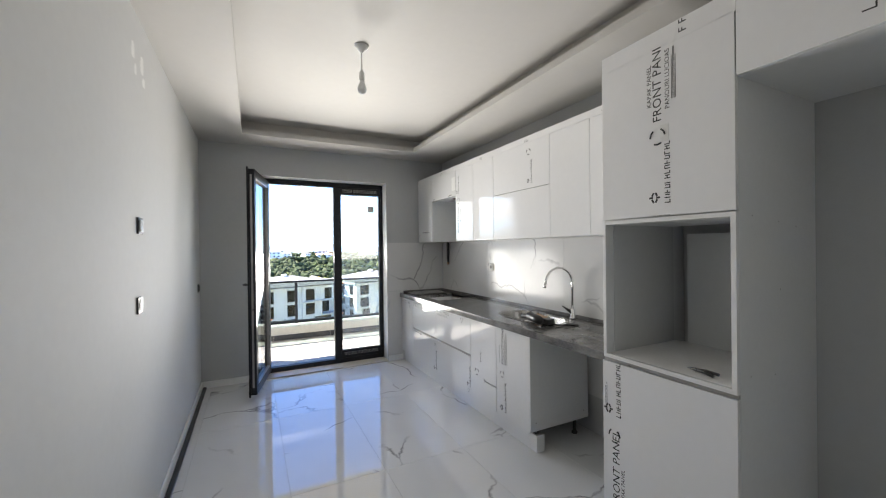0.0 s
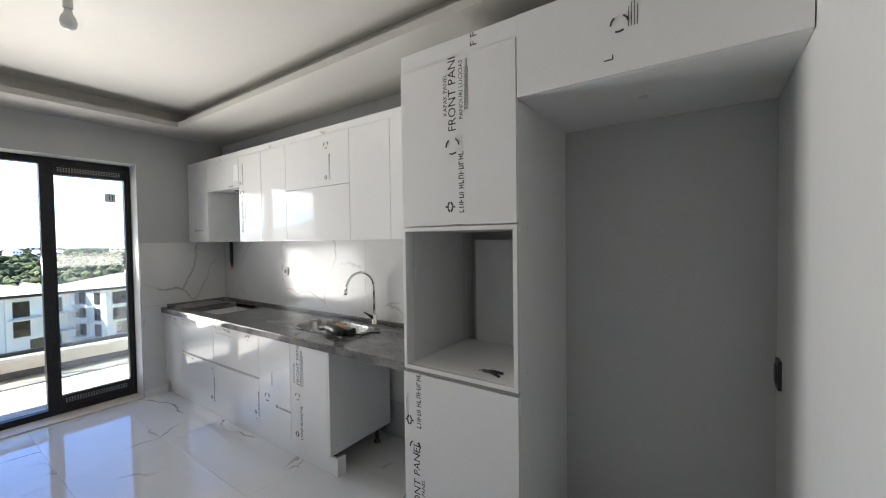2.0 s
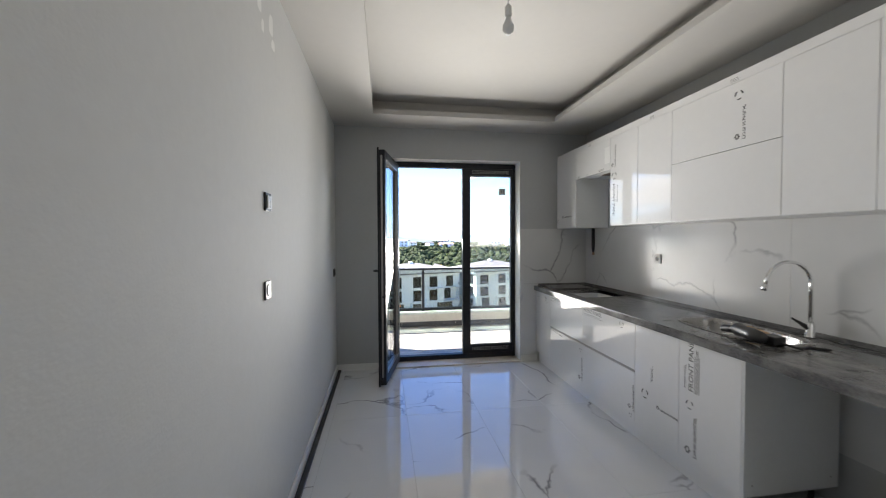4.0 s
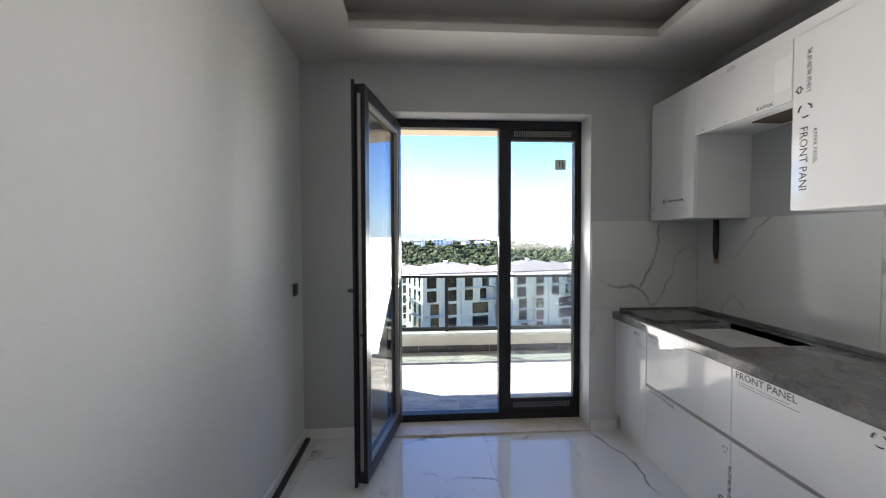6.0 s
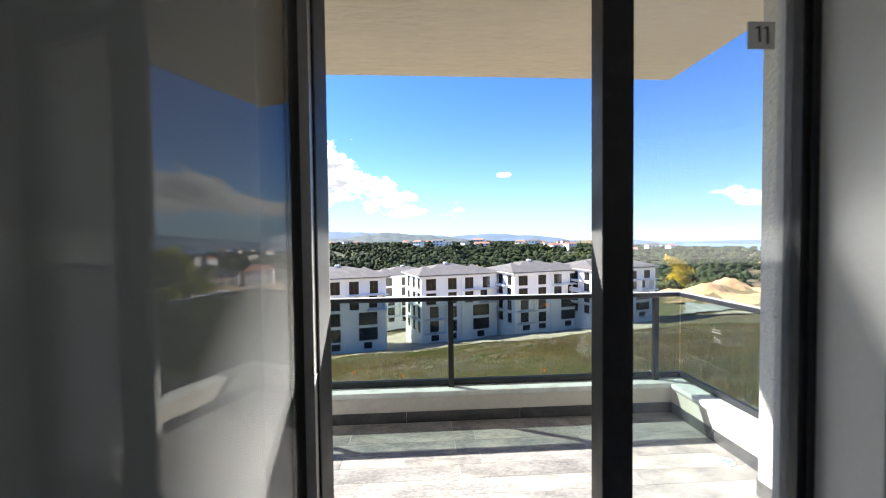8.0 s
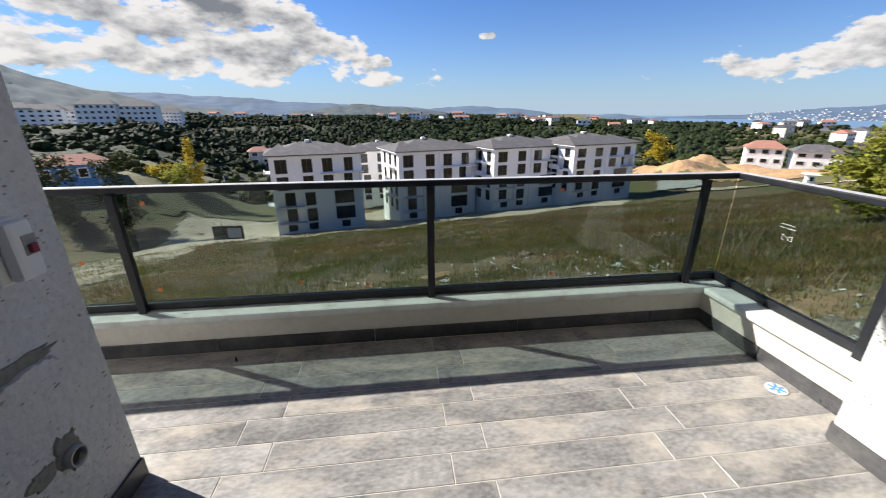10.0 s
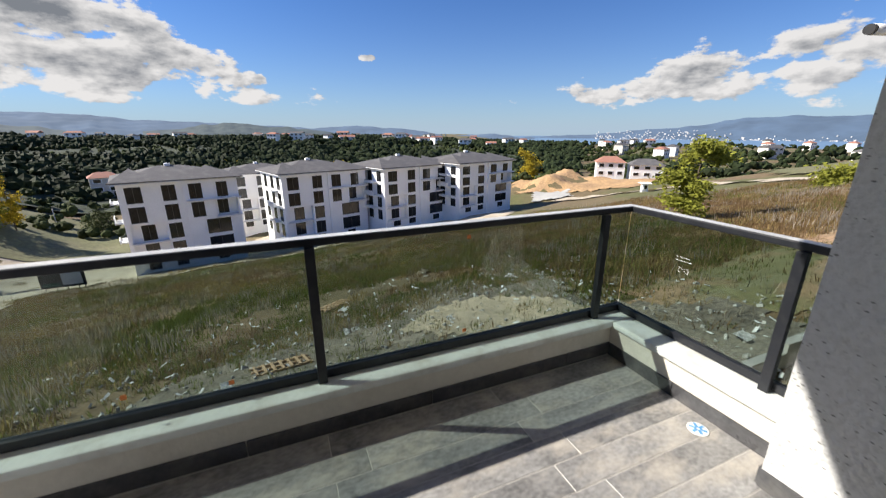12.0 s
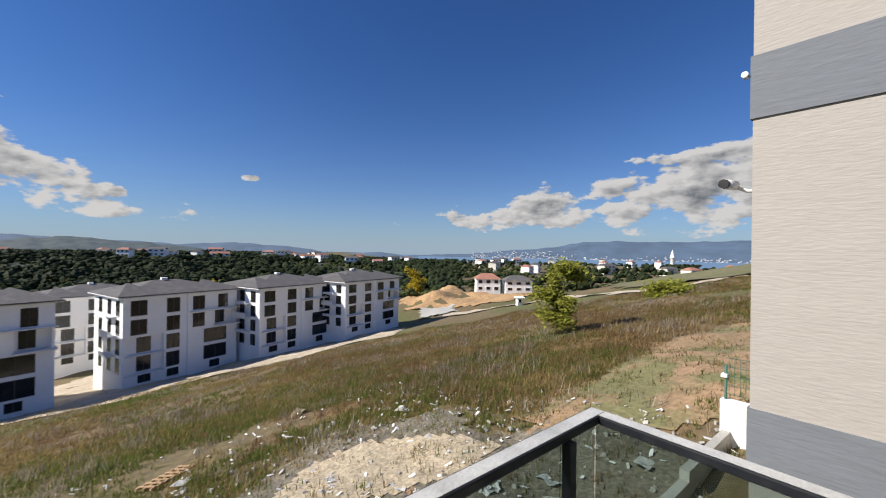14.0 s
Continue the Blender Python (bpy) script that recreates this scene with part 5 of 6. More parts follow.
rings = [[bm.verts.new((LW + dx, 1.09 + math.cos(i * math.tau / k) * r, 0.31 + math.sin(i * math.tau / k) * r)) for i in range(k)] for dx, r in ((0.0, 0.034), (0.03, 0.034), (0.03, 0.028), (-0.0, 0.028))]
for a, b in zip(rings, rings[1:]):
    for i in range(k):
        bm.faces.new((a[i], a[(i + 1) % k], b[(i + 1) % k], b[i])).smooth = True
part("pipe_wall", bm, EDGE_GAP, pipe)
part("pipe_bottom", tube(bmesh.new(), [(LW + 0.004, 1.09, 0.31), (LW + 0.008, 1.09, 0.31)], 0.028, 18), BLACK, pipe)

# ---- the neighbouring wing with its grey bands and camera ----
NX, NY = 6.455, 2.43
wing = thing("neighbour_wing", (NX + 4, -4, -9), "beige ribbed apartment wing with dark grey bands", "building")
for z0, z1, mt in ((-9, -0.47, None), (-0.47, 0.095, BAND), (0.095, 2.95, None), (2.95, 3.57, BAND), (3.57, 9, None)):
    o = 0.02 if mt else 0.0
    part("grey_band" if mt else "wall", box(NX - o, NX + 8 + o, -8 - o, NY + o, z0, z1), mt or RIBBED, wing, "dark grey rendered band" if mt else "")
cc = thing("security_camera", (NX + 0.3, NY + 0.02, 2.33), "white bullet security camera with a dark lens end", "security camera")
part("camera_body", tube(bmesh.new(), [(NX + 0.24, NY + 0.2, 2.345), (NX - 0.10, NY + 0.2, 2.32)], 0.05, 14), PLASTIC, cc)
part("lens_end", tube(bmesh.new(), [(NX - 0.09, NY + 0.2, 2.321), (NX - 0.15, NY + 0.2, 2.316)], 0.046, 14), BLACK, cc)
part("bracket", tube(bmesh.new(), [(NX + 0.2, NY + 0.2, 2.33), (NX + 0.3, NY + 0.1, 2.28), (NX + 0.3, NY + 0.02, 2.28)], 0.02, 8), PLASTIC, cc)
cc2 = thing("security_camera", (NX, NY + 0.05, 3.42), "small white camera at the corner of the grey band", "security camera")
part("camera_body", tube(bmesh.new(), [(NX + 0.03, NY + 0.06, 3.40), (NX - 0.05, NY + 0.06, 3.40)], 0.03, 10), PLASTIC, cc2)
part("bracket", tube(bmesh.new(), [(NX + 0.03, NY + 0.06, 3.40), (NX + 0.03, NY + 0.02, 3.40)], 0.012, 8), PLASTIC, cc2)


# ---- the land ----
def smooth(a, b, v):
    """0 at a, 1 at b, with soft ends."""
    t = np.clip((v - a) / (b - a), 0, 1)
    return t * t * (3 - 2 * t)


def height(x, y):
    """Height of the land: the slope below the house, the valley, the woods, and the plain down to the sea."""
    x, y = np.asarray(x, float), np.asarray(y, float)
    yy = np.where(y < 70, y, 70 + 20 * np.tanh((y - 70) / 20))
    xx = np.where(np.abs(x) < 90, x, np.sign(x) * (90 + 60 * np.tanh((np.abs(x) - 90) / 60)))
    near = -3.6 + 0.072 * xx - 0.22 * np.maximum(yy, -6)
    r, az = np.hypot(x, y), np.degrees(np.arctan2(x, y))
    far = -22 + 10 * smooth(180, 600, r) * smooth(35, 10, az) - 24 * smooth(700, 1700, r) - 60 * smooth(25, 40, az) * smooth(700, 1500, r)
    far = far + 10 * smooth(-20, -32, az) * smooth(150, 330, r)
    h = near + (far - near) * smooth(110, 260, r)
    h = h + 14 * smooth(-18, -33, az) * smooth(90, 135, r) * (1 - smooth(200, 320, r))
    rough = 0.75 + 0.18 * np.sin(x * 0.42 + y * 0.2) + 0.14 * np.sin(x * 0.23 - y * 0.5 + 1) + 0.08 * np.sin(x * 1.1 + y * 0.9)
    h = h + 6.3 * rough * np.exp(-(((x - 84) / 17) ** 2 + ((y - 101) / 12) ** 2)) + 2.0 * np.exp(-(((x - 101) / 14) ** 2 + ((y - 85) / 8) ** 2))
    bump = 0.25 * np.sin(x * 0.31 + 1.3) * np.sin(y * 0.27) + 0.12 * np.sin(x * 0.9) * np.sin(y * 0.8 + 0.5)
    return h + bump * smooth(3, 12, r)


def axis_values(n, reach):
    u = np.linspace(-1, 1, n)
    return reach * np.sinh(u * 6.2) / np.sinh(6.2)


ax_, ay_ = axis_values(260, 4600), axis_values(260, 4600)
gx, gy = np.meshgrid(ax_, ay_, indexing="ij")
gz = height(gx, gy)
n = len(ax_)
idx = np.arange(n * n).reshape(n, n)
faces = np.stack([idx[:-1, :-1], idx[1:, :-1], idx[1:, 1:], idx[:-1, 1:]], -1).reshape(-1, 4)
raw("ground", np.stack([gx, gy, gz], -1).reshape(-1, 3).tolist(), faces.tolist(), GROUND, "structure", "dry sloping meadow reaching to the hills", "ground", True)
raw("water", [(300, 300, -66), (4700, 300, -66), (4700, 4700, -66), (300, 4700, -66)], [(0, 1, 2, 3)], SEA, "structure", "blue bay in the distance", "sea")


def drape(name, outline, material, label, lift=0.06, step=1.0, kind="structure"):
    """A sheet of another ground laid on the land inside a plan outline, with an uneven edge."""
    pts = np.array(outline, float)
    lo, hi = pts.min(0), pts.max(0)
    xs, ys = np.arange(lo[0], hi[0] + step, step), np.arange(lo[1], hi[1] + step, step)
    rnd = np.random.RandomState(len(name))

    def inside(x, y):
        c = False
        for (x1, y1), (x2, y2) in zip(pts, np.roll(pts, -1, 0)):
            if (y1 > y) != (y2 > y) and x < (x2 - x1) * (y - y1) / (y2 - y1) + x1:
                c = not c
        return c
    verts, faces, ids = [], [], {}
    for i, x in enumerate(xs):
        for j, y in enumerate(ys):
            if not inside(x + step / 2 + rnd.uniform(-0.4, 0.4) * step, y + step / 2 + rnd.uniform(-0.4, 0.4) * step):
                continue
            f = []
            for a, b in ((i, j), (i + 1, j), (i + 1, j + 1), (i, j + 1)):
                if (a, b) not in ids:
                    ids[a, b] = len(verts)
                    px, py = lo[0] + a * step, lo[1] + b * step
                    q = noise.noise_vector(Vector((px * 0.7, py * 0.7, 3.0))) * step * 0.45
                    px, py = px + q.x, py + q.y
                    verts.append((px, py, float(height(px, py)) + lift + 0.05 * q.z))
                f.append(ids[a, b])
            faces.append(f)
    return raw(name, verts, faces, material, kind, label, name.replace("_", " "), True)


drape("bare_yard", [(-6, 5), (14, 4.5), (15, 8), (12, 11), (13, 15), (9, 18), (5, 16), (1, 18), (-3, 15), (-6, 11)], DIRT, "bare grey earth and rubble below the balcony", 0.07, 0.5)
drape("sand_heap", [(4.8, 13.2), (6.6, 15.2), (9.2, 14.9), (11.2, 12.4), (11.6, 10.4), (9.6, 9.6), (7.4, 10.8), (5.6, 12.0)], SAND, "pale sand spread at the yard's edge", 0.10, 0.3)
drape("site_slab", [(62, 84), (72, 80), (78, 88), (68, 92)], CONCRETE, "pale concrete slab of the building site", 0.5, 1.2)
drape("bare_earth", [(12, 9), (17, 4.5), (24, 3), (36, 4), (34, 9), (26, 12), (20, 11), (15, 12.5)], EARTH, "bare orange-brown earth in the meadow", 0.06, 0.6)
drape("dirt_track", [(-40, 28), (-26, 30), (-26.5, 42), (-30, 55), (-34, 70), (-27, 72), (-25, 90), (-30, 105), (-38, 125), (-52, 125), (-51, 100), (-48, 82), (-44, 62), (-42, 45)], ROAD, "pale sandy track past the houses", 0.12, 0.9)
drape("courtyard", [(-24, 62), (40, 62), (52, 76), (56, 100), (0, 100), (-30, 92)], ROAD, "sandy ground between the apartment blocks", 0.12, 1.6)
drape("mound_earth", [(66, 96), (74, 88), (90, 78), (112, 76), (116, 88), (104, 104), (92, 116), (74, 114)], MOUND, "heap of orange-brown earth", 0.25, 1.6)
drape("ploughed_field", [(76, 32), (84, 8), (200, -10), (240, 60), (190, 95), (120, 66)], FIELD, "brown-green ploughed field", 0.35, 3)
drape("meadow_strip", [(-90, 95), (-30, 100), (-20, 130), (-60, 150), (-120, 130)], FIELD, "brown-green meadow below the woods", 0.3, 4)
drape("earth_road", [(62, 76), (78, 58), (70, 32), (74, 4), (78, 4), (75, 32), (84, 60), (70, 84)], ROAD, "pale earth road along the field", 0.2, 1.5)


# ---- hills ----
def ridge(name, az0, az1, r0, profile, material, seed, label, depth=500, base=-80):
    """A range of hills: crest heights by bearing, with folds towards the viewer."""
    rnd = np.random.RandomState(seed)
    na, nr = 160, 26
    az = np.linspace(az0, az1, na)
    crest = np.interp(az, [p[0] for p in profile], [p[1] for p in profile])
    for k in range(1, 7):
        crest = crest + 5.0 / k * np.sin(np.radians(az) * 37 * k + rnd.uniform(0, 6))
    verts, faces = [], []
    for i in range(na):
        for j in range(nr):
            t = j / (nr - 1)
            r = r0 - depth * (1 - t)
            f = t ** 0.8
            z = base + (crest[i] - base) * f
            if 0 < j < nr - 1:
                z += 0.07 * (crest[i] - base) * noise.noise(Vector((az[i] * 0.8, j * 0.45, seed))) + 0.03 * (crest[i] - base) * noise.noise(Vector((az[i] * 3, j * 1.3, seed)))
            a = math.radians(az[i])
            verts.append((r * math.sin(a), r * math.cos(a), z))
    for i in range(na - 1):
        for j in range(nr - 1):
            k = i * nr + j
            faces.append((k, k + nr, k + nr + 1, k + 1))
    return raw(name, verts, faces, material, "structure", label, "hill", True)


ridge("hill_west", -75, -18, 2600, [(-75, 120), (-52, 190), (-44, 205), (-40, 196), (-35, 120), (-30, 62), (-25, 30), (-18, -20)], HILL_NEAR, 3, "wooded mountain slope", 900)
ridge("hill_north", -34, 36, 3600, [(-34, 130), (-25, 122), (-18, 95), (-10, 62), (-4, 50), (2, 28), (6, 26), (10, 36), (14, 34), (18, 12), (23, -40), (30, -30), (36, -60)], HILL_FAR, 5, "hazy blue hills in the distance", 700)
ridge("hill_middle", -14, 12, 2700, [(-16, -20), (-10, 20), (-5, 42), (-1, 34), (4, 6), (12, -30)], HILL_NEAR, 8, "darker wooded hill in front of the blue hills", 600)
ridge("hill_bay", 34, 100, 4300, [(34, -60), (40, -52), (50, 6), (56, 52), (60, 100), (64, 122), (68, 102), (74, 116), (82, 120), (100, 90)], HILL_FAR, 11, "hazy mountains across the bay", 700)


# ---- vegetation ----
def clumps(name, places, sizes, material, label, category="trees", seed=0, facets=1, squash=0.85):
    """Many rough leafy crowns as one mesh."""
    rnd = np.random.RandomState(seed)
    bm = bmesh.new()
    bmesh.ops.create_icosphere(bm, subdivisions=facets, radius=1)
    bv, bf = np.array([v.co[:] for v in bm.verts]), np.array([[v.index for v in f.verts] for f in bm.faces])
    bm.free()
    verts, faces = [], []
    for k, (p, s) in enumerate(zip(places, sizes)):
        v = bv * (1 + rnd.uniform(-0.28, 0.28, (len(bv), 1))) * np.array([s, s, s * squash * rnd.uniform(0.8, 1.3)])
        verts.append(v + np.array(p)), faces.append(bf + k * len(bv))
    return raw(name, np.concatenate(verts).tolist(), np.concatenate(faces).tolist(), material, "stuff", label, category)


def wood(name, n, seed, material, label, az=(-48, 40), rr=(150, 900), size=(2.5, 5.0), gate=-0.05, facets=1):
    rnd = np.random.RandomState(seed)
    places, sizes = [], []
    while len(places) < n:
        a, r = math.radians(rnd.uniform(*az)), rr[0] + (rr[1] - rr[0]) * rnd.rand() ** 1.3
        x, y = r * math.sin(a), r * math.cos(a)
        if noise.noise(Vector((x * 0.009, y * 0.009, seed))) < gate:
            continue
        s = rnd.uniform(*size) * min(1.0, 0.4 + r / 800)
        for q in range(3):
            dx, dy, dz = rnd.uniform(-0.8, 0.8, 3) * s
            places.append((x + dx, y + dy, float(height(x, y)) + s * 0.75 + abs(dz) * 0.6)), sizes.append(s * rnd.uniform(0.45, 0.8))
    return clumps(name, places, sizes, material, label, seed=seed, facets=facets)


def wood_floor():
    """Dark undergrowth below the far trees."""
    az, rr = np.radians(np.linspace(-54, 40, 95)), np.linspace(165, 980, 60)
    a, r = np.meshgrid(az, rr, indexing="ij")
    x, y = r * np.sin(a), r * np.cos(a)
    z = height(x, y) + 1.2
    k = np.arange(a.size).reshape(a.shape)
    f = np.stack([k[:-1, :-1], k[1:, :-1], k[1:, 1:], k[:-1, 1:]], -1).reshape(-1, 4)
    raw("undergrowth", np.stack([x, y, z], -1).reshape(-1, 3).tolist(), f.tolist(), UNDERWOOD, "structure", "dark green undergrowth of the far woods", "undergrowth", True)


wood_floor()
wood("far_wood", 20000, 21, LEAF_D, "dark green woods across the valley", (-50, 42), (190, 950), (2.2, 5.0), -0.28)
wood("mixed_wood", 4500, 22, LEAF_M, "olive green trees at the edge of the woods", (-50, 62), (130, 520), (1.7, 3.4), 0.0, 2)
wood("plain_trees", 3300, 23, LEAF_D, "dark trees scattered over the coastal plain", (28, 85), (220, 1500), (2.5, 5.0), -0.1)
wood("autumn_trees", 360, 24, LEAF_Y, "yellow autumn trees between the green ones", (-12, 10), (170, 300), (2.0, 3.4), 0.1)


def leafy_tree(name, x, y, top, spread, material, label, seed, leaves=2600, leaf=0.16, trunk=0.12, lean=0.0, low=0.25):
    """A tapered trunk with limbs and a crown of small leaves in uneven clusters."""
    rnd = random.Random(seed)
    z = float(height(x, y)) - 0.1
    h = top - z
    ob = thing(name, (x, y, z), label, "tree")
    bm = bmesh.new()
    tube(bm, [(x, y, z), (x + lean * 0.3, y, z + h * 0.35), (x + lean * 0.6, y + 0.05, z + h * 0.65), (x + lean, y, z + h * 0.92)], [trunk, trunk * 0.75, trunk * 0.45, trunk * 0.12], 8)
    tips = []
    for k in range(15):
        t = rnd.uniform(low, 0.92)
        a, reach = rnd.uniform(0, math.tau), spread * rnd.uniform(0.5, 1.0) * (1.15 - 0.75 * abs(t - 0.5) * 1.4)
        base = Vector((x + lean * t, y, z + h * t))
        tip = base + Vector((math.cos(a) * reach, math.sin(a) * reach, h * rnd.uniform(0.02, 0.16)))
        tube(bm, [base, base.lerp(tip, 0.5) + Vector((0, 0, -0.03 * h)), tip], [trunk * 0.35, trunk * 0.2, trunk * 0.06], 5)
        tips += [base.lerp(tip, q) for q in (0.45, 0.7, 0.9, 1.0)]
    part("trunk", bm, BARK, ob)
    verts, faces = [], []
    for k in range(leaves):
        c = rnd.choice(tips)
        s = spread * 0.2
        p = c + Vector((rnd.gauss(0, s), rnd.gauss(0, s), rnd.gauss(0, s * 0.8)))
        u = Vector((rnd.gauss(0, 1), rnd.gauss(0, 1), rnd.gauss(0, 0.6))).normalized()
        w = u.orthogonal().normalized()
        l = leaf * rnd.uniform(0.6, 1.3)
        b = len(verts)
        verts += [p - u * l, p + w * l * 0.45, p + u * l, p - w * l * 0.45]
        faces.append((b, b + 1, b + 2, b + 3))
    me = bpy.data.meshes.new("crown")
    me.from_pydata([v[:] for v in verts], [], faces)
    me.materials.append(material)
    hang(new("crown", me), ob)
    return ob


leafy_tree("field_tree", 31.3, 20.6, 0.6, 2.0, LEAF, "young yellow-green tree standing in the dry meadow", 4, 4200, 0.2, 0.1, 0.3, 0.12)
leafy_tree("field_bush", 57.5, 22.2, -2.6, 2.6, LEAF, "round green bush at the meadow's edge", 6, 2400, 0.26, 0.1, 0, 0.05)
leafy_tree("field_bush", 63.0, 22.0, -2.9, 2.2, LEAF, "round green bush at the meadow's edge", 7, 1800, 0.26, 0.1, 0, 0.05)
leafy_tree("poplar", -55, 115, -6.4, 2.5, LEAF_Y, "tall slim yellow poplar by the track", 8, 2600, 0.28, 0.14, 0.2, 0.1)
leafy_tree("yellow_bush", -65, 116, -13.0, 4.2, LEAF_Y, "yellow autumn bush by the track", 9, 2000, 0.32, 0.1, 0, 0.05)
leafy_tree("green_bush", -58.5, 111, -12.4, 4.0, LEAF, "pale green bush by the track", 10, 2200, 0.32, 0.1, 0, 0.05)
leafy_tree("green_bush", -58, 88, -8.0, 4.5, LEAF_M, "broad dark green bush before the blue house", 11, 2600, 0.4, 0.15, 0, 0.05)
leafy_tree("green_bush", -68, 86, -7.6, 4.5, LEAF_M, "broad dark green bush before the blue house", 12, 2600, 0.4, 0.15, 0, 0.05)
leafy_tree("green_bush", -45, 130, -19.0, 4.5, LEAF_M, "dark green bush beside the track", 13, 1800, 0.3, 0.12, 0, 0.05)
leafy_tree("autumn_tree", 92, 128, -6.5, 4.5, LEAF_Y, "orange-yellow tree behind the earth heap", 14, 2400, 0.4, 0.2, 0, 0.1)


def tufts(name, n, seed, material, label, zone, size, blades=8, lean=(0.1, 0.8), broad=0.09, patch_size=9.0, bias=0.0):
    """Grass and weeds on the land near the house, in patches, as one mesh of blades."""
    rnd = np.random.RandomState(seed)
    keep = []
    while len(keep) < n:
        x, y = zone(rnd)
        v = noise.noise(Vector((x / patch_size, y / patch_size, seed))) + 0.5 * noise.noise(Vector((x / patch_size * 4, y / patch_size * 4, seed + 7.0)))
        if v > rnd.uniform(-0.25, 0.2) + bias:
            keep.append((x, y))
    p = np.repeat(np.array(keep), blades, 0)
    sz = np.repeat(rnd.uniform(size[0], size[1], n) * (0.7 + 0.6 * rnd.rand(n)), blades)
    k = len(p)
    p = p + rnd.uniform(-1, 1, (k, 2)) * (sz * 0.9)[:, None]
    z = height(p[:, 0], p[:, 1])
    a, l, t, w = rnd.uniform(0, math.tau, k), sz * rnd.uniform(0.5, 1.2, k), rnd.uniform(lean[0], lean[1], k), sz * broad
    ca, sa = np.cos(a), np.sin(a)
    low = np.stack([p[:, 0] - sa * w, p[:, 1] + ca * w, z - 0.03], -1)
    low2 = np.stack([p[:, 0] + sa * w, p[:, 1] - ca * w, z - 0.03], -1)
    tip = np.stack([p[:, 0] + ca * l * t, p[:, 1] + sa * l * t, z + l], -1)
    return raw(name, np.stack([low, low2, tip], 1).reshape(-1, 3).tolist(), np.arange(3 * k).reshape(-1, 3).tolist(), material, "stuff", label, "grass")


def in_yard(x, y):
    return -6 < x < 14 and y < 15.5 or 12 < x < 34 and 3 < y < 11


def wide(rnd):
    while True:
        r, a = 10 + 64 * rnd.rand() ** 0.75, math.radians(rnd.uniform(-42, 86))
        x, y = r * math.sin(a), r * math.cos(a)
        if y > 3.6 and y + 0.2 * x < 66 and not (in_yard(x, y) and rnd.rand() < 0.88):
            return x, y


def close(rnd):
    while True:
        x, y = rnd.uniform(-16, 26), rnd.uniform(3.6, 30)
        if not (in_yard(x, y) and rnd.rand() < 0.70):
            return x, y


def heath(rnd):
    while True:
        x, y = rnd.uniform(14, 66), rnd.uniform(8, 48)
        if x > y * 0.35 and not (in_yard(x, y) and rnd.rand() < 0.9):
            return x, y


tufts("dry_grass", 34000, 31, GRASS, "dry straw-coloured meadow grass", wide, (0.12, 0.32), 8, (0.2, 1.1))
tufts("rusty_weeds", 22000, 32, RUST, "rust-brown dried weeds", wide, (0.12, 0.32), 8, (0.2, 1.1), patch_size=16)
tufts("tall_weeds", 5500, 35, RUST, "tall rust-brown weeds round the young tree", heath, (0.22, 0.5), 10, (0.2, 0.9), 0.05, 12, 0.05)
tufts("green_weeds", 17000, 33, WEED, "green weeds on the bare earth", close, (0.08, 0.28), patch_size=5, bias=0.06)
tufts("meadow_weeds", 22000, 34, WEED, "green weeds in the meadow", wide, (0.12, 0.34), patch_size=12, bias=0.05)
tufts("pale_thistles", 2500, 36, THISTLE, "pale grey dried thistles in the meadow", wide, (0.3, 0.7), 14, (0.1, 0.6), 0.04, 6, 0.15)

# rubble and litter below the balcony
rnd = random.Random(5)
bm = bmesh.new()
for k in range(900):
    x, y = rnd.uniform(-8, 16), rnd.uniform(4.2, 19)
    s = rnd.uniform(0.025, 0.12) * (0.5 + 0.5 * rnd.random())
    bx(bm, -s, s, -s * 0.7, s * 0.7, -s * 0.4, s * 0.4, m=Matrix.Translation((x, y, float(height(x, y)) + 0.08)) @ Euler((rnd.uniform(0, 3), rnd.uniform(0, 3), rnd.uniform(0, 6))).to_matrix().to_4x4())
solid("rubble", bm, CONCRETE, "scattered pale rubble on the bare earth", "rubble", kind="stuff")
bm = bmesh.new()
for k in range(420):
    x, y = rnd.uniform(-9, 17), 4.2 + 20 * rnd.random() ** 1.3
    a, b = rnd.uniform(0.03, 0.16), rnd.uniform(0.02, 0.06)
    bx(bm, -a, a, -b, b, -0.006, 0.006, m=Matrix.Translation((x, y, float(height(x, y)) + 0.12)) @ Euler((rnd.uniform(-0.5, 0.5), rnd.uniform(-0.5, 0.5), rnd.uniform(0, 6))).to_matrix().to_4x4())
solid("litter_scraps", bm, PAPER, "small pale scraps of litter on the bare earth", "litter", kind="stuff")
litter = ((12.4, 5.8, 0.9, 0.5, PAPER), (10.6, 7.6, 0.8, 0.35, FACADE_EDGE), (9.3, 8.5, 0.45, 0.3, FACADE_EDGE), (9.5, 24.1, 1.0, 0.6, SAND), (12.2, 16.9, 0.8, 0.4, PAPER), (3.2, 15.5, 0.7, 0.35, PAPER), (6.8, 13.2, 0.5, 0.3, PLASTIC), (9.2, 8.4, 0.45, 0.3, PLASTIC), (8.3, 7.7, 0.4, 0.25, PAPER), (9.9, 6.9, 0.7, 0.08, PLASTIC), (7.9, 10.2, 0.3, 0.2, WOOD), (-1.2, 12.5, 0.5, 0.3, PLASTIC), (1.5, 9.0, 0.35, 0.25, PAPER), (5.4, 6.4, 0.3, 0.2, WOOD), (10.6, 9.4, 0.6, 0.1, PLASTIC), (3.5, 19.5, 0.8, 0.4, PAPER), (8.8, 6.3, 0.5, 0.1, WOOD))
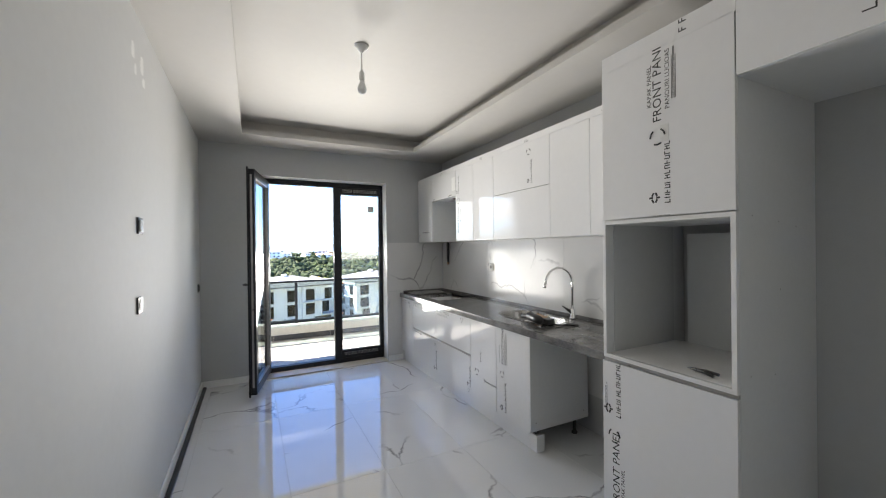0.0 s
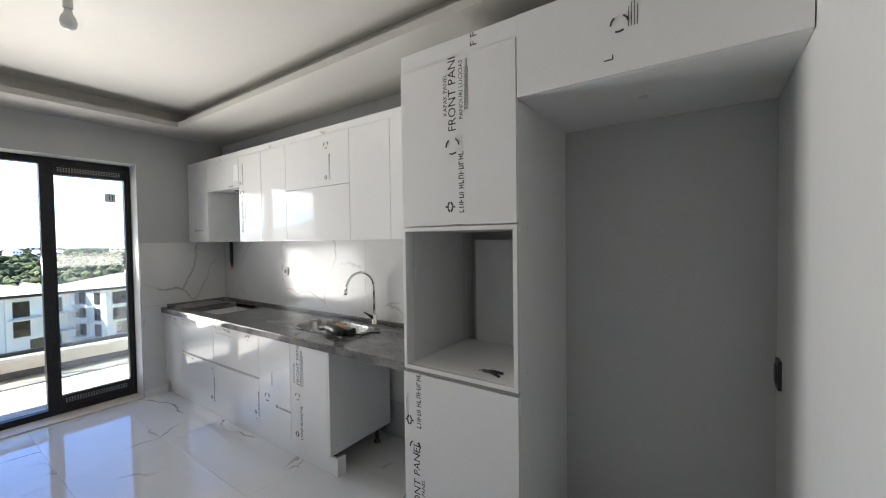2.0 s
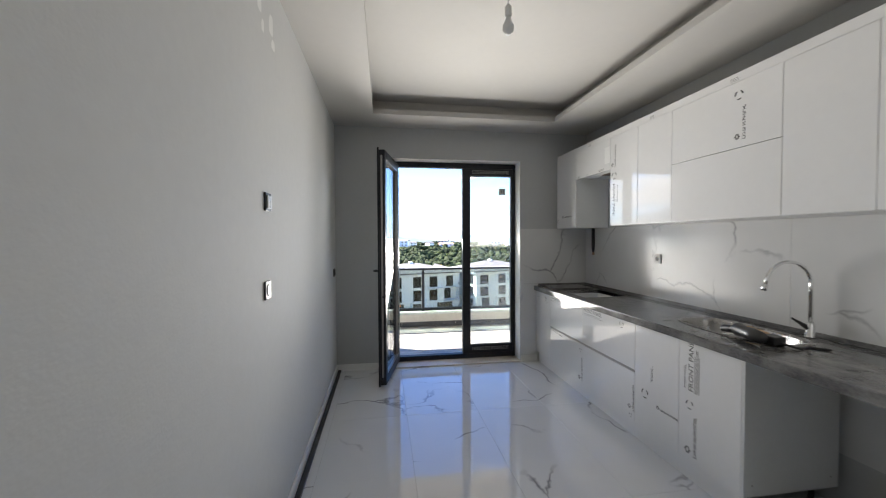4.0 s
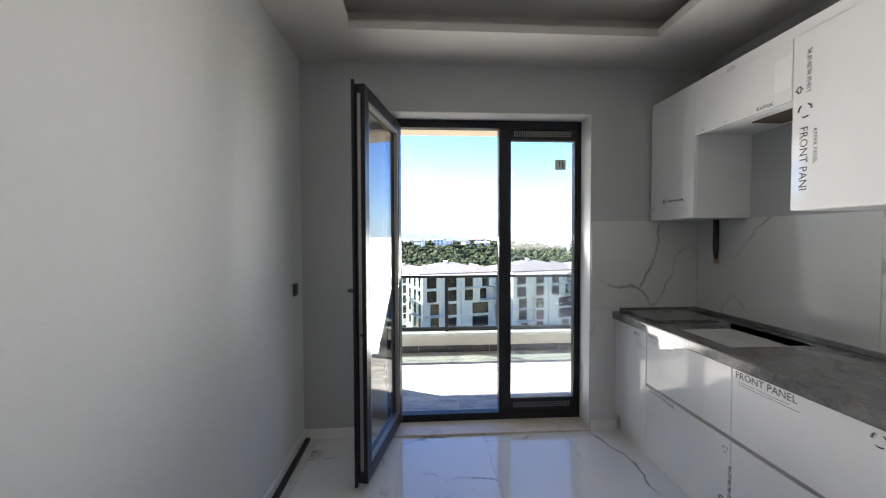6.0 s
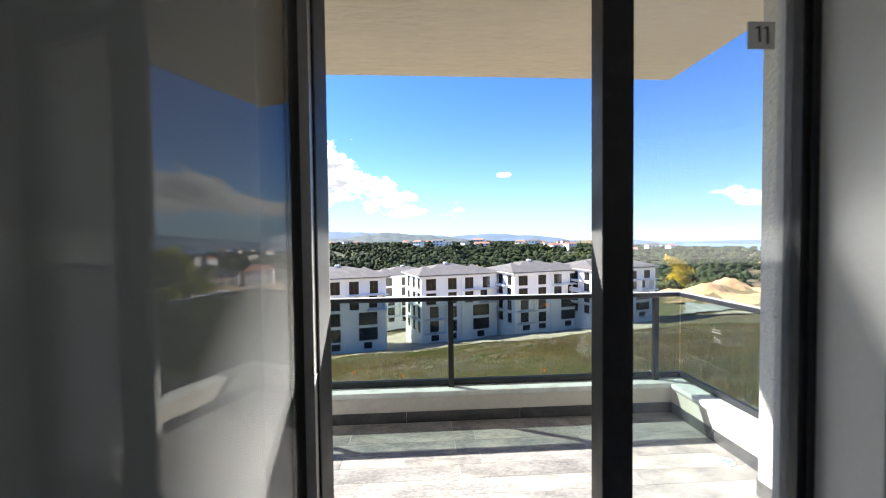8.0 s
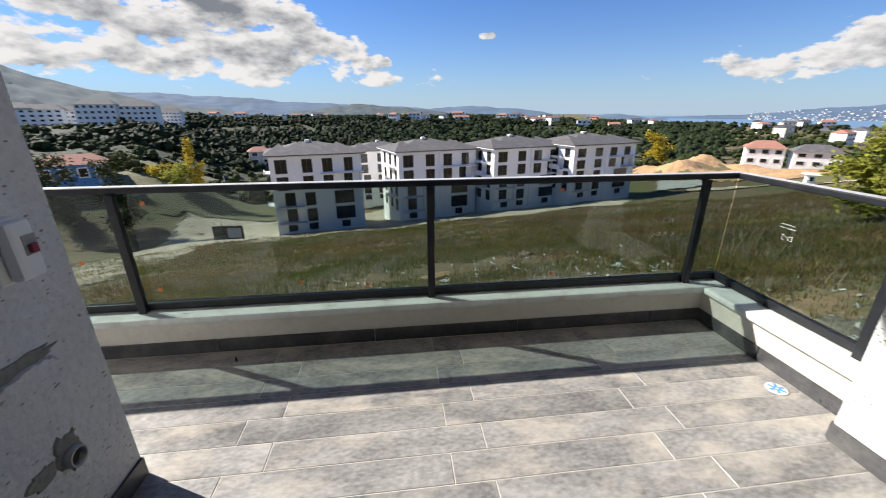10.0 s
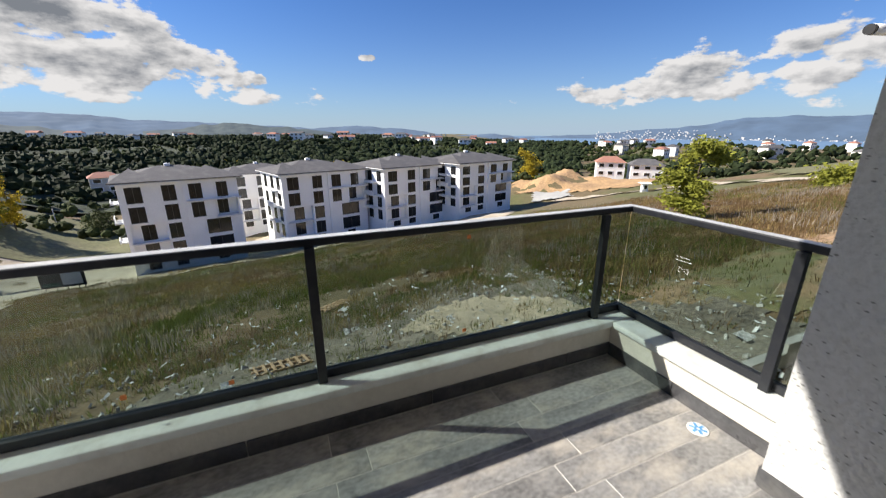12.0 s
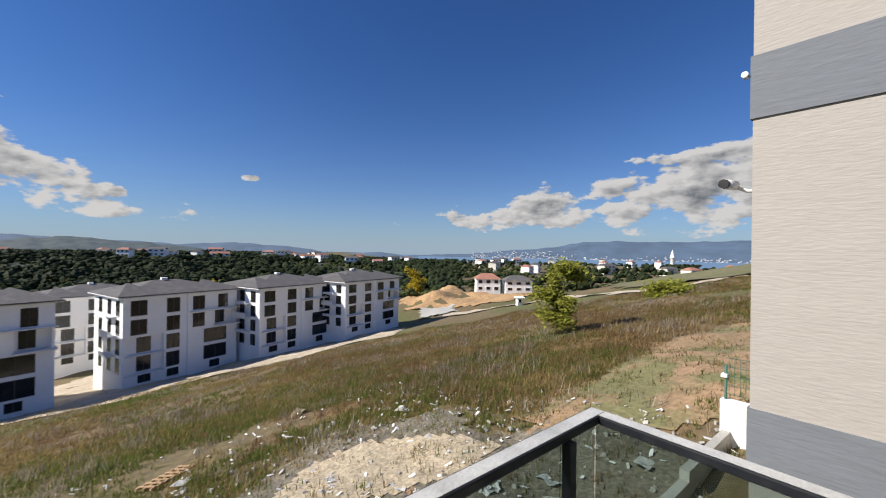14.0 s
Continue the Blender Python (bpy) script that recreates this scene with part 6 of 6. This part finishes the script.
for k, (x, y, a, b, mt) in enumerate(litter):
    m = Matrix.Translation((x, y, float(height(x, y)) + 0.13)) @ Euler((0.12 * (k % 3), 0.15, k * 1.3)).to_matrix().to_4x4()
    bm = bmesh.new()
    verts = [[bm.verts.new(m @ Vector((a * (i / 4 - 0.5), b * (j / 2 - 0.5), 0.05 * math.sin(i * 2.1 + j + k)))) for j in range(3)] for i in range(5)]
    for i in range(4):
        for j in range(2):
            bm.faces.new((verts[i][j], verts[i + 1][j], verts[i + 1][j + 1], verts[i][j + 1]))
    bmesh.ops.solidify(bm, geom=bm.faces[:], thickness=0.03)
    solid("litter_sheet", bm, mt, "crumpled pale sheet of site litter on the ground", "litter", "site litter")
for k, (x, y, rz) in enumerate(((3.1, 21.0, 0.6), (0.4, 13.6, 0.2))):
    pal = thing("wooden_lattice", (x, y, float(height(x, y))), "broken wooden pallet lying in the weeds", "pallet", "broken pallets")
    m = Matrix.Translation((x, y, float(height(x, y)) + 0.16)) @ Euler((-0.2, 0.05, rz)).to_matrix().to_4x4()
    for q in range(7):
        part("slat", box(-0.9 + q * 0.28, -0.8 + q * 0.28, -0.45, 0.45, 0.0, 0.03, m=m), WOOD, pal)
    for q in (-0.4, 0.0, 0.4):
        part("bearer", box(-1.0, 1.0, q - 0.04, q + 0.04, -0.08, -0.001, m=m), WOOD, pal)

# concrete garden walls and the green fence by the wing
def land(x, y):
    return float(height(x, y))


def run_wall(name, a, b, thick, top, material, label):
    bm = bmesh.new()
    d = Vector((b[0] - a[0], b[1] - a[1]))
    u = Vector((-d.y, d.x)).normalized() * thick / 2
    n_ = max(2, int(d.length / 3))
    for k in range(n_):
        p, q = Vector(a) + d * (k / n_), Vector(a) + d * ((k + 1) / n_)
        z0 = min(land(*p), land(*q)) - 0.3
        z1 = max(land(*p), land(*q)) + top
        prism(bm, [(p.x + u.x, p.y + u.y), (q.x + u.x, q.y + u.y), (q.x - u.x, q.y - u.y), (p.x - u.x, p.y - u.y)], z0, z1)
    return solid(name, bm, material, label, "wall")


run_wall("garden_wall", (8.2, 4.6), (14.6, 4.55), 0.2, 0.45, CONCRETE, "low raw concrete retaining wall beside the wing")
run_wall("garden_wall", (14.6, 4.7), (14.6, 1.0), 0.25, 0.8, FACADE, "low white garden wall under the fence")
fence = thing("garden_fence", (14.6, 3.0, land(14.6, 3) + 0.8), "green metal garden fence on a white wall", "fence")
for y in (4.6, 2.6, 0.8):
    part("post", tube(bmesh.new(), [(14.6, y, land(14.6, y) + 0.3), (14.6, y, land(14.6, y) + 2.25)], 0.035, 8), FENCE, fence)
for k in range(5):
    z = land(14.6, 3) + 1.0 + k * 0.25
    part("wire", tube(bmesh.new(), [(14.6, 4.6, z), (14.6, 0.8, z)], 0.008, 5), FENCE, fence)
for k in range(30):
    y = 0.9 + k * 0.125
    part("wire", tube(bmesh.new(), [(14.6, y, land(14.6, 3) + 1.0), (14.6, y, land(14.6, 3) + 2.0)], 0.006, 4), FENCE, fence)
part("lamp_head", box(14.5, 14.7, 4.55, 4.7, land(14.6, 4.6) + 1.9, land(14.6, 4.6) + 2.0, bevel=0.01), PLASTIC, fence)


# ---- apartment blocks across the meadow ----
def apartment(x, y, base, eave, turn_deg, label, width=17.0, deep=12.0, floors=4, rise=2.0):
    """A white block of flats: stepped front, hipped dark roof, tall dark windows, loggias and white balconies."""
    M = Matrix.Translation((x, y, 0)) @ Matrix.Rotation(radians(turn_deg), 4, "Z")
    ob = thing("apartment_block", (x, y, base), label, "apartment building", "apartment blocks")
    k_ = width / 16.0
    s, e = (eave - base - 0.25) / (floors + 0.35), eave
    IN, OUT = 0.9, -0.35                 # loggia depth, and how far the end bay stands out
    zs = [base + 0.35 * s + k * s for k in range(floors)]

    def fr(bm, u0, u1, d0, d1, z0, z1):
        return bx(bm, u0 * k_, u1 * k_, d0, d1, z0, z1, m=M)

    loggia_top, bay_top, foot = zs[2] - 0.12, zs[3] - 0.12, base - 4
    for a in ((0.5, 5.1, IN, deep, foot, e), (0.0, 0.5, 0.0, deep, foot, e), (5.1, 8.2, 0.0, deep, foot, e), (0.5, 5.1, 0.0, IN, loggia_top, e), (0.5, 5.1, 0.0, IN, foot, zs[0]),
              (8.2, 12.3, OUT, deep, foot, e), (12.3, 15.7, IN, deep, foot, bay_top), (15.7, 16.0, OUT, deep, foot, bay_top), (12.3, 15.7, OUT, IN, foot, zs[2] - 0.1), (12.3, 16.0, OUT, deep, bay_top, e)):
        part("wall", fr(bmesh.new(), *a), FACADE, ob)
    roof = bmesh.new()
    o = 0.7
    c = [(-o, -o), (width + o, -o), (width + o, deep + o), (-o, deep + o)]
    low, low2 = [roof.verts.new(M @ Vector((p, q, e + 0.001))) for p, q in c], [roof.verts.new(M @ Vector((p, q, e + 0.18))) for p, q in c]
    r1, r2 = roof.verts.new(M @ Vector((width * 0.36, deep / 2, e + rise))), roof.verts.new(M @ Vector((width * 0.56, deep / 2, e + rise)))
    roof.faces.new(low[::-1])
    for k in range(4):
        roof.faces.new((low[k], low[(k + 1) % 4], low2[(k + 1) % 4], low2[k]))
    roof.faces.new((low2[0], low2[1], r2, r1)), roof.faces.new((low2[1], low2[2], r2)), roof.faces.new((low2[2], low2[3], r1, r2)), roof.faces.new((low2[3], low2[0], r1))
    rf = part("roof", roof, ROOF, ob, "dark grey hipped shingle roof")
    gab = bmesh.new()
    for gx0, gx1, gy in ((-0.9, 5.0, -0.75), (8.0 * k_, width + 0.9, -1.1)):
        v = [gab.verts.new(M @ Vector(p)) for p in ((gx0, gy, e + 0.2), (gx1, gy, e + 0.2), ((gx0 + gx1) / 2, deep * 0.40, e + rise * 0.93), (gx0, gy, e + 0.03), (gx1, gy, e + 0.03))]
        gab.faces.new((v[0], v[1], v[2])), gab.faces.new((v[3], v[4], v[1], v[0]))
    part("roof_wing", gab, ROOF, rf)
    part("eave", box(-o - 0.02, width + o + 0.02, -o - 0.02, deep + o + 0.02, e - 0.14, e, m=M), FACADE_EDGE, rf, "white eave board")
    part("roof_tank", box(width * 0.42, width * 0.42 + 0.9, deep / 2 - 0.35, deep / 2 + 0.35, e + rise - 0.15, e + rise + 0.35, bevel=0.1, m=M), FACADE, rf)

    def window(u0, u1, z0, z1, face):
        """A dark window with a frame, a middle bar and a sill, in the front (face is its depth) or in the side (face is None)."""
        if face is None:
            f = lambda d0, d1, a, b, p, q: box(d0, d1, a, b, p, q, m=M)
        else:
            u0, u1 = u0 * k_, u1 * k_
            f = lambda d0, d1, a, b, p, q: box(a, b, face + d0, face + d1, p, q, m=M)
        w = part("window", f(-0.03, 0.06, u0, u1, z0, z1), FRAME_DARK, ob)
        mid = (u0 + u1) / 2
        for a, b in ((u0 + 0.08, mid - 0.05), (mid + 0.05, u1 - 0.08)):
            part("pane", f(-0.04, 0.0, a, b, z0 + 0.08, z1 - 0.08), DARK_GLASS, w)
        part("sill", f(-0.10, 0.0, u0 - 0.08, u1 + 0.08, z0 - 0.08, z0), FACADE_EDGE, w)

    def balcony(u0, u1, z, d0, d1, guard=0.0):
        bm = bmesh.new()
        fr(bm, u0, u1, d0, d1, z - 0.14, z + 0.05)
        if guard:
            fr(bm, u0, u0 + 0.1, d0, d1, z + 0.05, z + guard)
        part("balcony", bm, FACADE_EDGE, ob)

    for k, z in enumerate(zs):
        a, b = z + 0.22, z + s - 0.38
        window(5.4, 7.2, a, b, 0.0)
        if k >= 2:
            window(0.9, 2.9, a, b, 0.0), window(8.9, 10.7, a, b, OUT)
            window(12.8, 14.4, a, b, IN if k == 2 else OUT)
        else:
            window(1.9, 3.7, a, b, IN), window(10.6, 14.2, a, b, OUT)
            balcony(0.3, 5.2, z, -0.18, IN)
        if k == 3:
            balcony(8.4, 16.2, z, OUT - 0.75, OUT)
        if k == 2:
            balcony(12.1, 16.2, z, OUT - 0.75, IN)
        for u in (1.2, 4.6, 8.4):
            window(u, u + 1.5, a, b, None)
        if k >= 1:
            bm = box(-1.15, 0.0, 2.6, 6.0, z - 0.14, z + 0.05, m=M)
            bx(bm, -1.15, -1.05, 2.6, 6.0, z + 0.05, z + (0.9 if k == 2 else 0.35), m=M)
            part("balcony", bm, FACADE_EDGE, ob)
    for u in (1.8, 5.5, 11.5):
        window(u, u + 1.6, base - 0.35, base + 0.3 * s, -0.001 if u < 9 else OUT)
    return ob


WHITEBLOCK = "unfinished white apartment block with a dark hipped roof"


def corner(az, d):
    return 1.16 + d * math.sin(radians(az)), 0.8 + d * math.cos(radians(az))


for az, d, base, eave, wide_, tilt in ((-17.8, 74, -19.7, -6.15, 16.2, 16), (0.1, 75, -19.2, -6.2, 17, 18), (14.3, 77, -17.4, -5.8, 17.3, 19), (25.5, 82, -15.6, -5.35, 17.3, 19)):
    cx_, cy_ = corner(az, d)
    apartment(cx_, cy_, base, eave, tilt, WHITEBLOCK, wide_)
cx_, cy_ = corner(-6.0, 103)
apartment(cx_, cy_, -21.0, -8.6, 18, WHITEBLOCK)


# ---- other houses ----
def house(name, x, y, w, d, h, turn_deg, wall, roof, label, windows=3, floors=2, gable=True, lift=0.0, group=""):
    z = land(x, y) + lift
    M = Matrix.Translation((x, y, z)) @ Matrix.Rotation(radians(turn_deg), 4, "Z")
    ob = thing(name, (x, y, z), label, "house", group)
    part("wall", box(-w / 2, w / 2, -d / 2, d / 2, -4, h, m=M), wall, ob)
    bm = bmesh.new()
    o, t = 0.5, h + d * 0.24
    pts = [Vector(p) for p in ((-w / 2 - o, -d / 2 - o, h), (w / 2 + o, -d / 2 - o, h), (w / 2 + o, d / 2 + o, h), (-w / 2 - o, d / 2 + o, h), (-w / 2 + (-o if gable else d * 0.3), 0, t), (w / 2 - (-o if gable else d * 0.3), 0, t))]
    v = [bm.verts.new(M @ p) for p in pts]
    for f in ((0, 1, 5, 4), (2, 3, 4, 5), (1, 2, 5), (3, 0, 4), (3, 2, 1, 0)):
        bm.faces.new([v[k] for k in f])
    part("roof", bm, roof, ob)
    s = h / floors
    for k in range(floors):
        for q in range(windows):
            u = -w / 2 + w * (q + 0.5) / windows
            wd = part("window", box(u - w * 0.16 / windows * 2, u + w * 0.16 / windows * 2, -d / 2 - 0.06, -d / 2 + 0.02, k * s + s * 0.32, k * s + s * 0.85, m=M), FACADE, ob)
            part("pane", box(u - w * 0.12 / windows * 2, u + w * 0.12 / windows * 2, -d / 2 - 0.1, -d / 2 - 0.055, k * s + s * 0.38, k * s + s * 0.8, m=M), DARK_GLASS, wd)
    return ob


house("blue_house", -77, 104, 13, 9, 4.6, 32, BLUE_WALL, RED_ROOF, "bright blue house with a terracotta hipped roof", 4, 1, False)
house("villa", 109, 104, 9, 8, 5.0, -40, FACADE, RED_ROOF, "white villa with balconies and a red roof", 3, 2, False, 2.2)
house("villa", 117, 96, 10, 8, 4.2, -40, FACADE, ROOF, "white flat-gabled villa beside the red-roofed one", 3, 2, False, 2.0)
house("pink_house", -62, 190, 9, 8, 6, 20, CREAM_WALL, RED_ROOF, "small pale pink house at the wood's edge", 2, 2, False, 2)
house("low_house", 74, 60, 1.2, 1.2, 1.8, -30, FACADE, FACADE, "small white hut on the building site", 1, 1)
for k, (az, d, w, h) in enumerate(((-40.5, 380, 30, 15), (-38, 375, 26, 14), (-36, 380, 18, 13), (-33.4, 350, 21, 17), (-29.8, 350, 21, 16), (-27, 380, 15, 12))):
    x, y = d * math.sin(radians(az)), d * math.cos(radians(az))
    house("tower_block", x, y, w, 14, h, -az * 0.6, FACADE, ROOF, "white multi-storey apartment block on the far slope", 6, 5, False, -8 - land(x, y) + -3, "far apartment blocks")
rnd = random.Random(12)
for k in range(70):
    az, d = rnd.uniform(-24, 84), rnd.uniform(260, 900)
    if az < 25 and d < 480:
        d += 260
    x, y = d * math.sin(radians(az)), d * math.cos(radians(az))
    z = land(x, y)
    if z < -60:
        continue
    house("far_house", x, y, rnd.uniform(9, 18), 9, rnd.uniform(5, 9), rnd.uniform(-40, 40), FACADE if rnd.random() < 0.7 else CREAM_WALL, RED_ROOF if rnd.random() < 0.6 else ROOF, "pale house with a pitched roof far off among trees", 3, 2, rnd.random() < 0.5, 2.0, "far houses")

# the towns along the shore, thousands of far houses
rnd = np.random.RandomState(9)
verts, faces = [], []
for k in range(1500):
    shore = k < 900
    az = math.radians(rnd.uniform(44, 96) if shore else rnd.uniform(22, 60))
    r = rnd.uniform(3480, 3980) if shore else rnd.uniform(1200, 2000)
    z = (-66 + (r - 3480) * 0.16 * rnd.rand()) if shore else float(height(r * math.sin(az), r * math.cos(az)))
    if not shore and z < -64:
        continue
    x, y, w, h = r * math.sin(az), r * math.cos(az), rnd.uniform(2.5, 6), rnd.uniform(1.0, 3.0)
    b = len(verts)
    verts += [(x + sx * w, y + sy * w, z + q) for q in (-6, h) for sx, sy in ((-1, -1), (1, -1), (1, 1), (-1, 1))]
    faces += [(b, b + 1, b + 5, b + 4), (b + 1, b + 2, b + 6, b + 5), (b + 2, b + 3, b + 7, b + 6), (b + 3, b, b + 4, b + 7), (b + 4, b + 5, b + 6, b + 7)]
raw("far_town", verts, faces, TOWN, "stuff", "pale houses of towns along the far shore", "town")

mos = thing("minaret", (851, 299, -31), "slim white minaret far off above the field", "minaret")
part("shaft", lathe(bmesh.new(), [(5.0, -30), (4.0, 0), (3.6, 22), (5.2, 23), (5.2, 25), (3.0, 25.5), (2.8, 31), (0.1, 40)], (851, 299, -31), 12), FACADE, mos)
for k, (x, y) in enumerate(((1255, 2990), (1285, 2975))):
    ch = thing("chimney_stack", (x, y, -80), "tall thin industrial chimney on the plain", "chimney", "industrial chimneys")
    part("shaft", lathe(bmesh.new(), [(5, -20), (3.5, 55), (3.5, 56)], (x, y, -80), 8), HILL_FAR, ch)
pole = thing("power_pole", (-53, 127, land(-53, 127)), "concrete power pole beside the track", "pole")
part("shaft", tube(bmesh.new(), [(-53, 127, land(-53, 127) - 0.5), (-53, 127, land(-53, 127) + 6)], [0.16, 0.1], 8), CONCRETE, pole)
bz = land(-28.5, 67)
bb = thing("billboard", (-28.5, 67, bz), "dark site billboard with pale bars on a metal frame", "billboard")
part("board", box(-31.0, -26.0, 66.95, 67.05, bz + 0.6, bz + 3.0), BLACK, bb)
part("board_bar", box(-28.6, -26.4, 66.92, 66.945, bz + 0.9, bz + 2.6), FACADE_EDGE, bb)
part("board_bar", box(-30.8, -28.8, 66.92, 66.945, bz + 0.8, bz + 1.3), FENCE, bb)
for x in (-30.6, -29.4, -28.2, -27.0, -26.3):
    part("post", tube(bmesh.new(), [(x, 67.1, bz - 0.3), (x, 67.1, bz + 3.8)], 0.06, 6), EDGE_GAP, bb)


# ---- laid tiles, last ----
def lay(parent, name, x0, x1, y0, y1, z, thick, w, l, along_y, offx, offy, stagger, material, gap=0.0015, clip=None):
    """Lays tiles on a floor; whole tiles share one mesh, cut ones have their own."""
    shared = {}
    dx, dy = (w, l) if along_y else (l, w)
    i0, i1 = math.floor((x0 - offx) / dx) - 1, math.ceil((x1 - offx) / dx) + 1
    j0, j1 = math.floor((y0 - offy) / dy) - 1, math.ceil((y1 - offy) / dy) + 1
    for j in range(j0, j1):
        for i in range(i0, i1):
            sx = 0 if along_y else stagger * (j % 2)
            ax, bx_ = max(x0, offx + i * dx + sx), min(x1, offx + (i + 1) * dx + sx)
            ay, by_ = max(y0, offy + j * dy), min(y1, offy + (j + 1) * dy)
            if bx_ - ax < 0.02 or by_ - ay < 0.02:
                continue
            key = (round(bx_ - ax, 4), round(by_ - ay, 4))
            if key not in shared:
                hx, hy, e = key[0] / 2 - gap, key[1] / 2 - gap, 0.0012
                v = [(sx_ * hx, sy_ * hy, -thick) for sx_, sy_ in ((-1, -1), (1, -1), (1, 1), (-1, 1))] + [(sx_ * hx, sy_ * hy, -e) for sx_, sy_ in ((-1, -1), (1, -1), (1, 1), (-1, 1))] + [(sx_ * (hx - e), sy_ * (hy - e), 0) for sx_, sy_ in ((-1, -1), (1, -1), (1, 1), (-1, 1))]
                f = [(0, 1, 5, 4), (1, 2, 6, 5), (2, 3, 7, 6), (3, 0, 4, 7), (4, 5, 9, 8), (5, 6, 10, 9), (6, 7, 11, 10), (7, 4, 8, 11), (8, 9, 10, 11)]
                me = bpy.data.meshes.new(name)
                me.from_pydata(v, [], f)
                me.materials.append(material)
                shared[key] = me
            ob = new(name, shared[key])
            ob.parent = parent
            ob.location = ((ax + bx_) / 2, (ay + by_) / 2, z)


floor = thing("floor", (0, 0, 0), "polished white marble-look floor tiles with grey veins", "floor", kind="structure")
lay(floor, "tile", 0.0, W, BACK - 2.2, 0.0, 0.0, 0.0025, 0.60, 1.20, True, 0.10, -1.18 - 1.2, 0, FLOOR, 0.0009)
deck = thing("balcony_floor", (0, 0, 0), "dusty grey wood-look plank tiles on the balcony", "floor", kind="structure")
for x0, x1, y0, y1 in ((LW, RW, 0.31, 1.128), (LW, KX, 1.128, 1.276), (-3.0, KX, 1.276, PY)):
    lay(deck, "plank_tile", x0, x1, y0, y1, BZ, 0.0025, 0.148, 0.93, False, 0.25, 1.72, 0.16, PLANK, 0.0022)

splash = thing("splashback", (W, -1.7, 0.925), "white marble-look wall tiles with dark veins", "splashback", kind="structure")


def wall_tile(x0, x1, y0, y1, z0, z1):
    ob = part("wall_tile", box(x0, x1, y0, y1, z0, z1), SPLASH, splash)
    return ob


cuts = [-3.376, -2.37, -1.17, -0.012]
for a, b in zip(cuts, cuts[1:]):
    wall_tile(W - 0.011, W - 0.001, a + 0.001, b - 0.001, 0.30, 1.574)
wall_tile(DX1 + 0.003, W - 0.012, -0.011, -0.001, 0.925, 1.574)
wall_tile(DX1 + 0.003, W - 0.012, -0.011, -0.001, 0.002, 0.923)
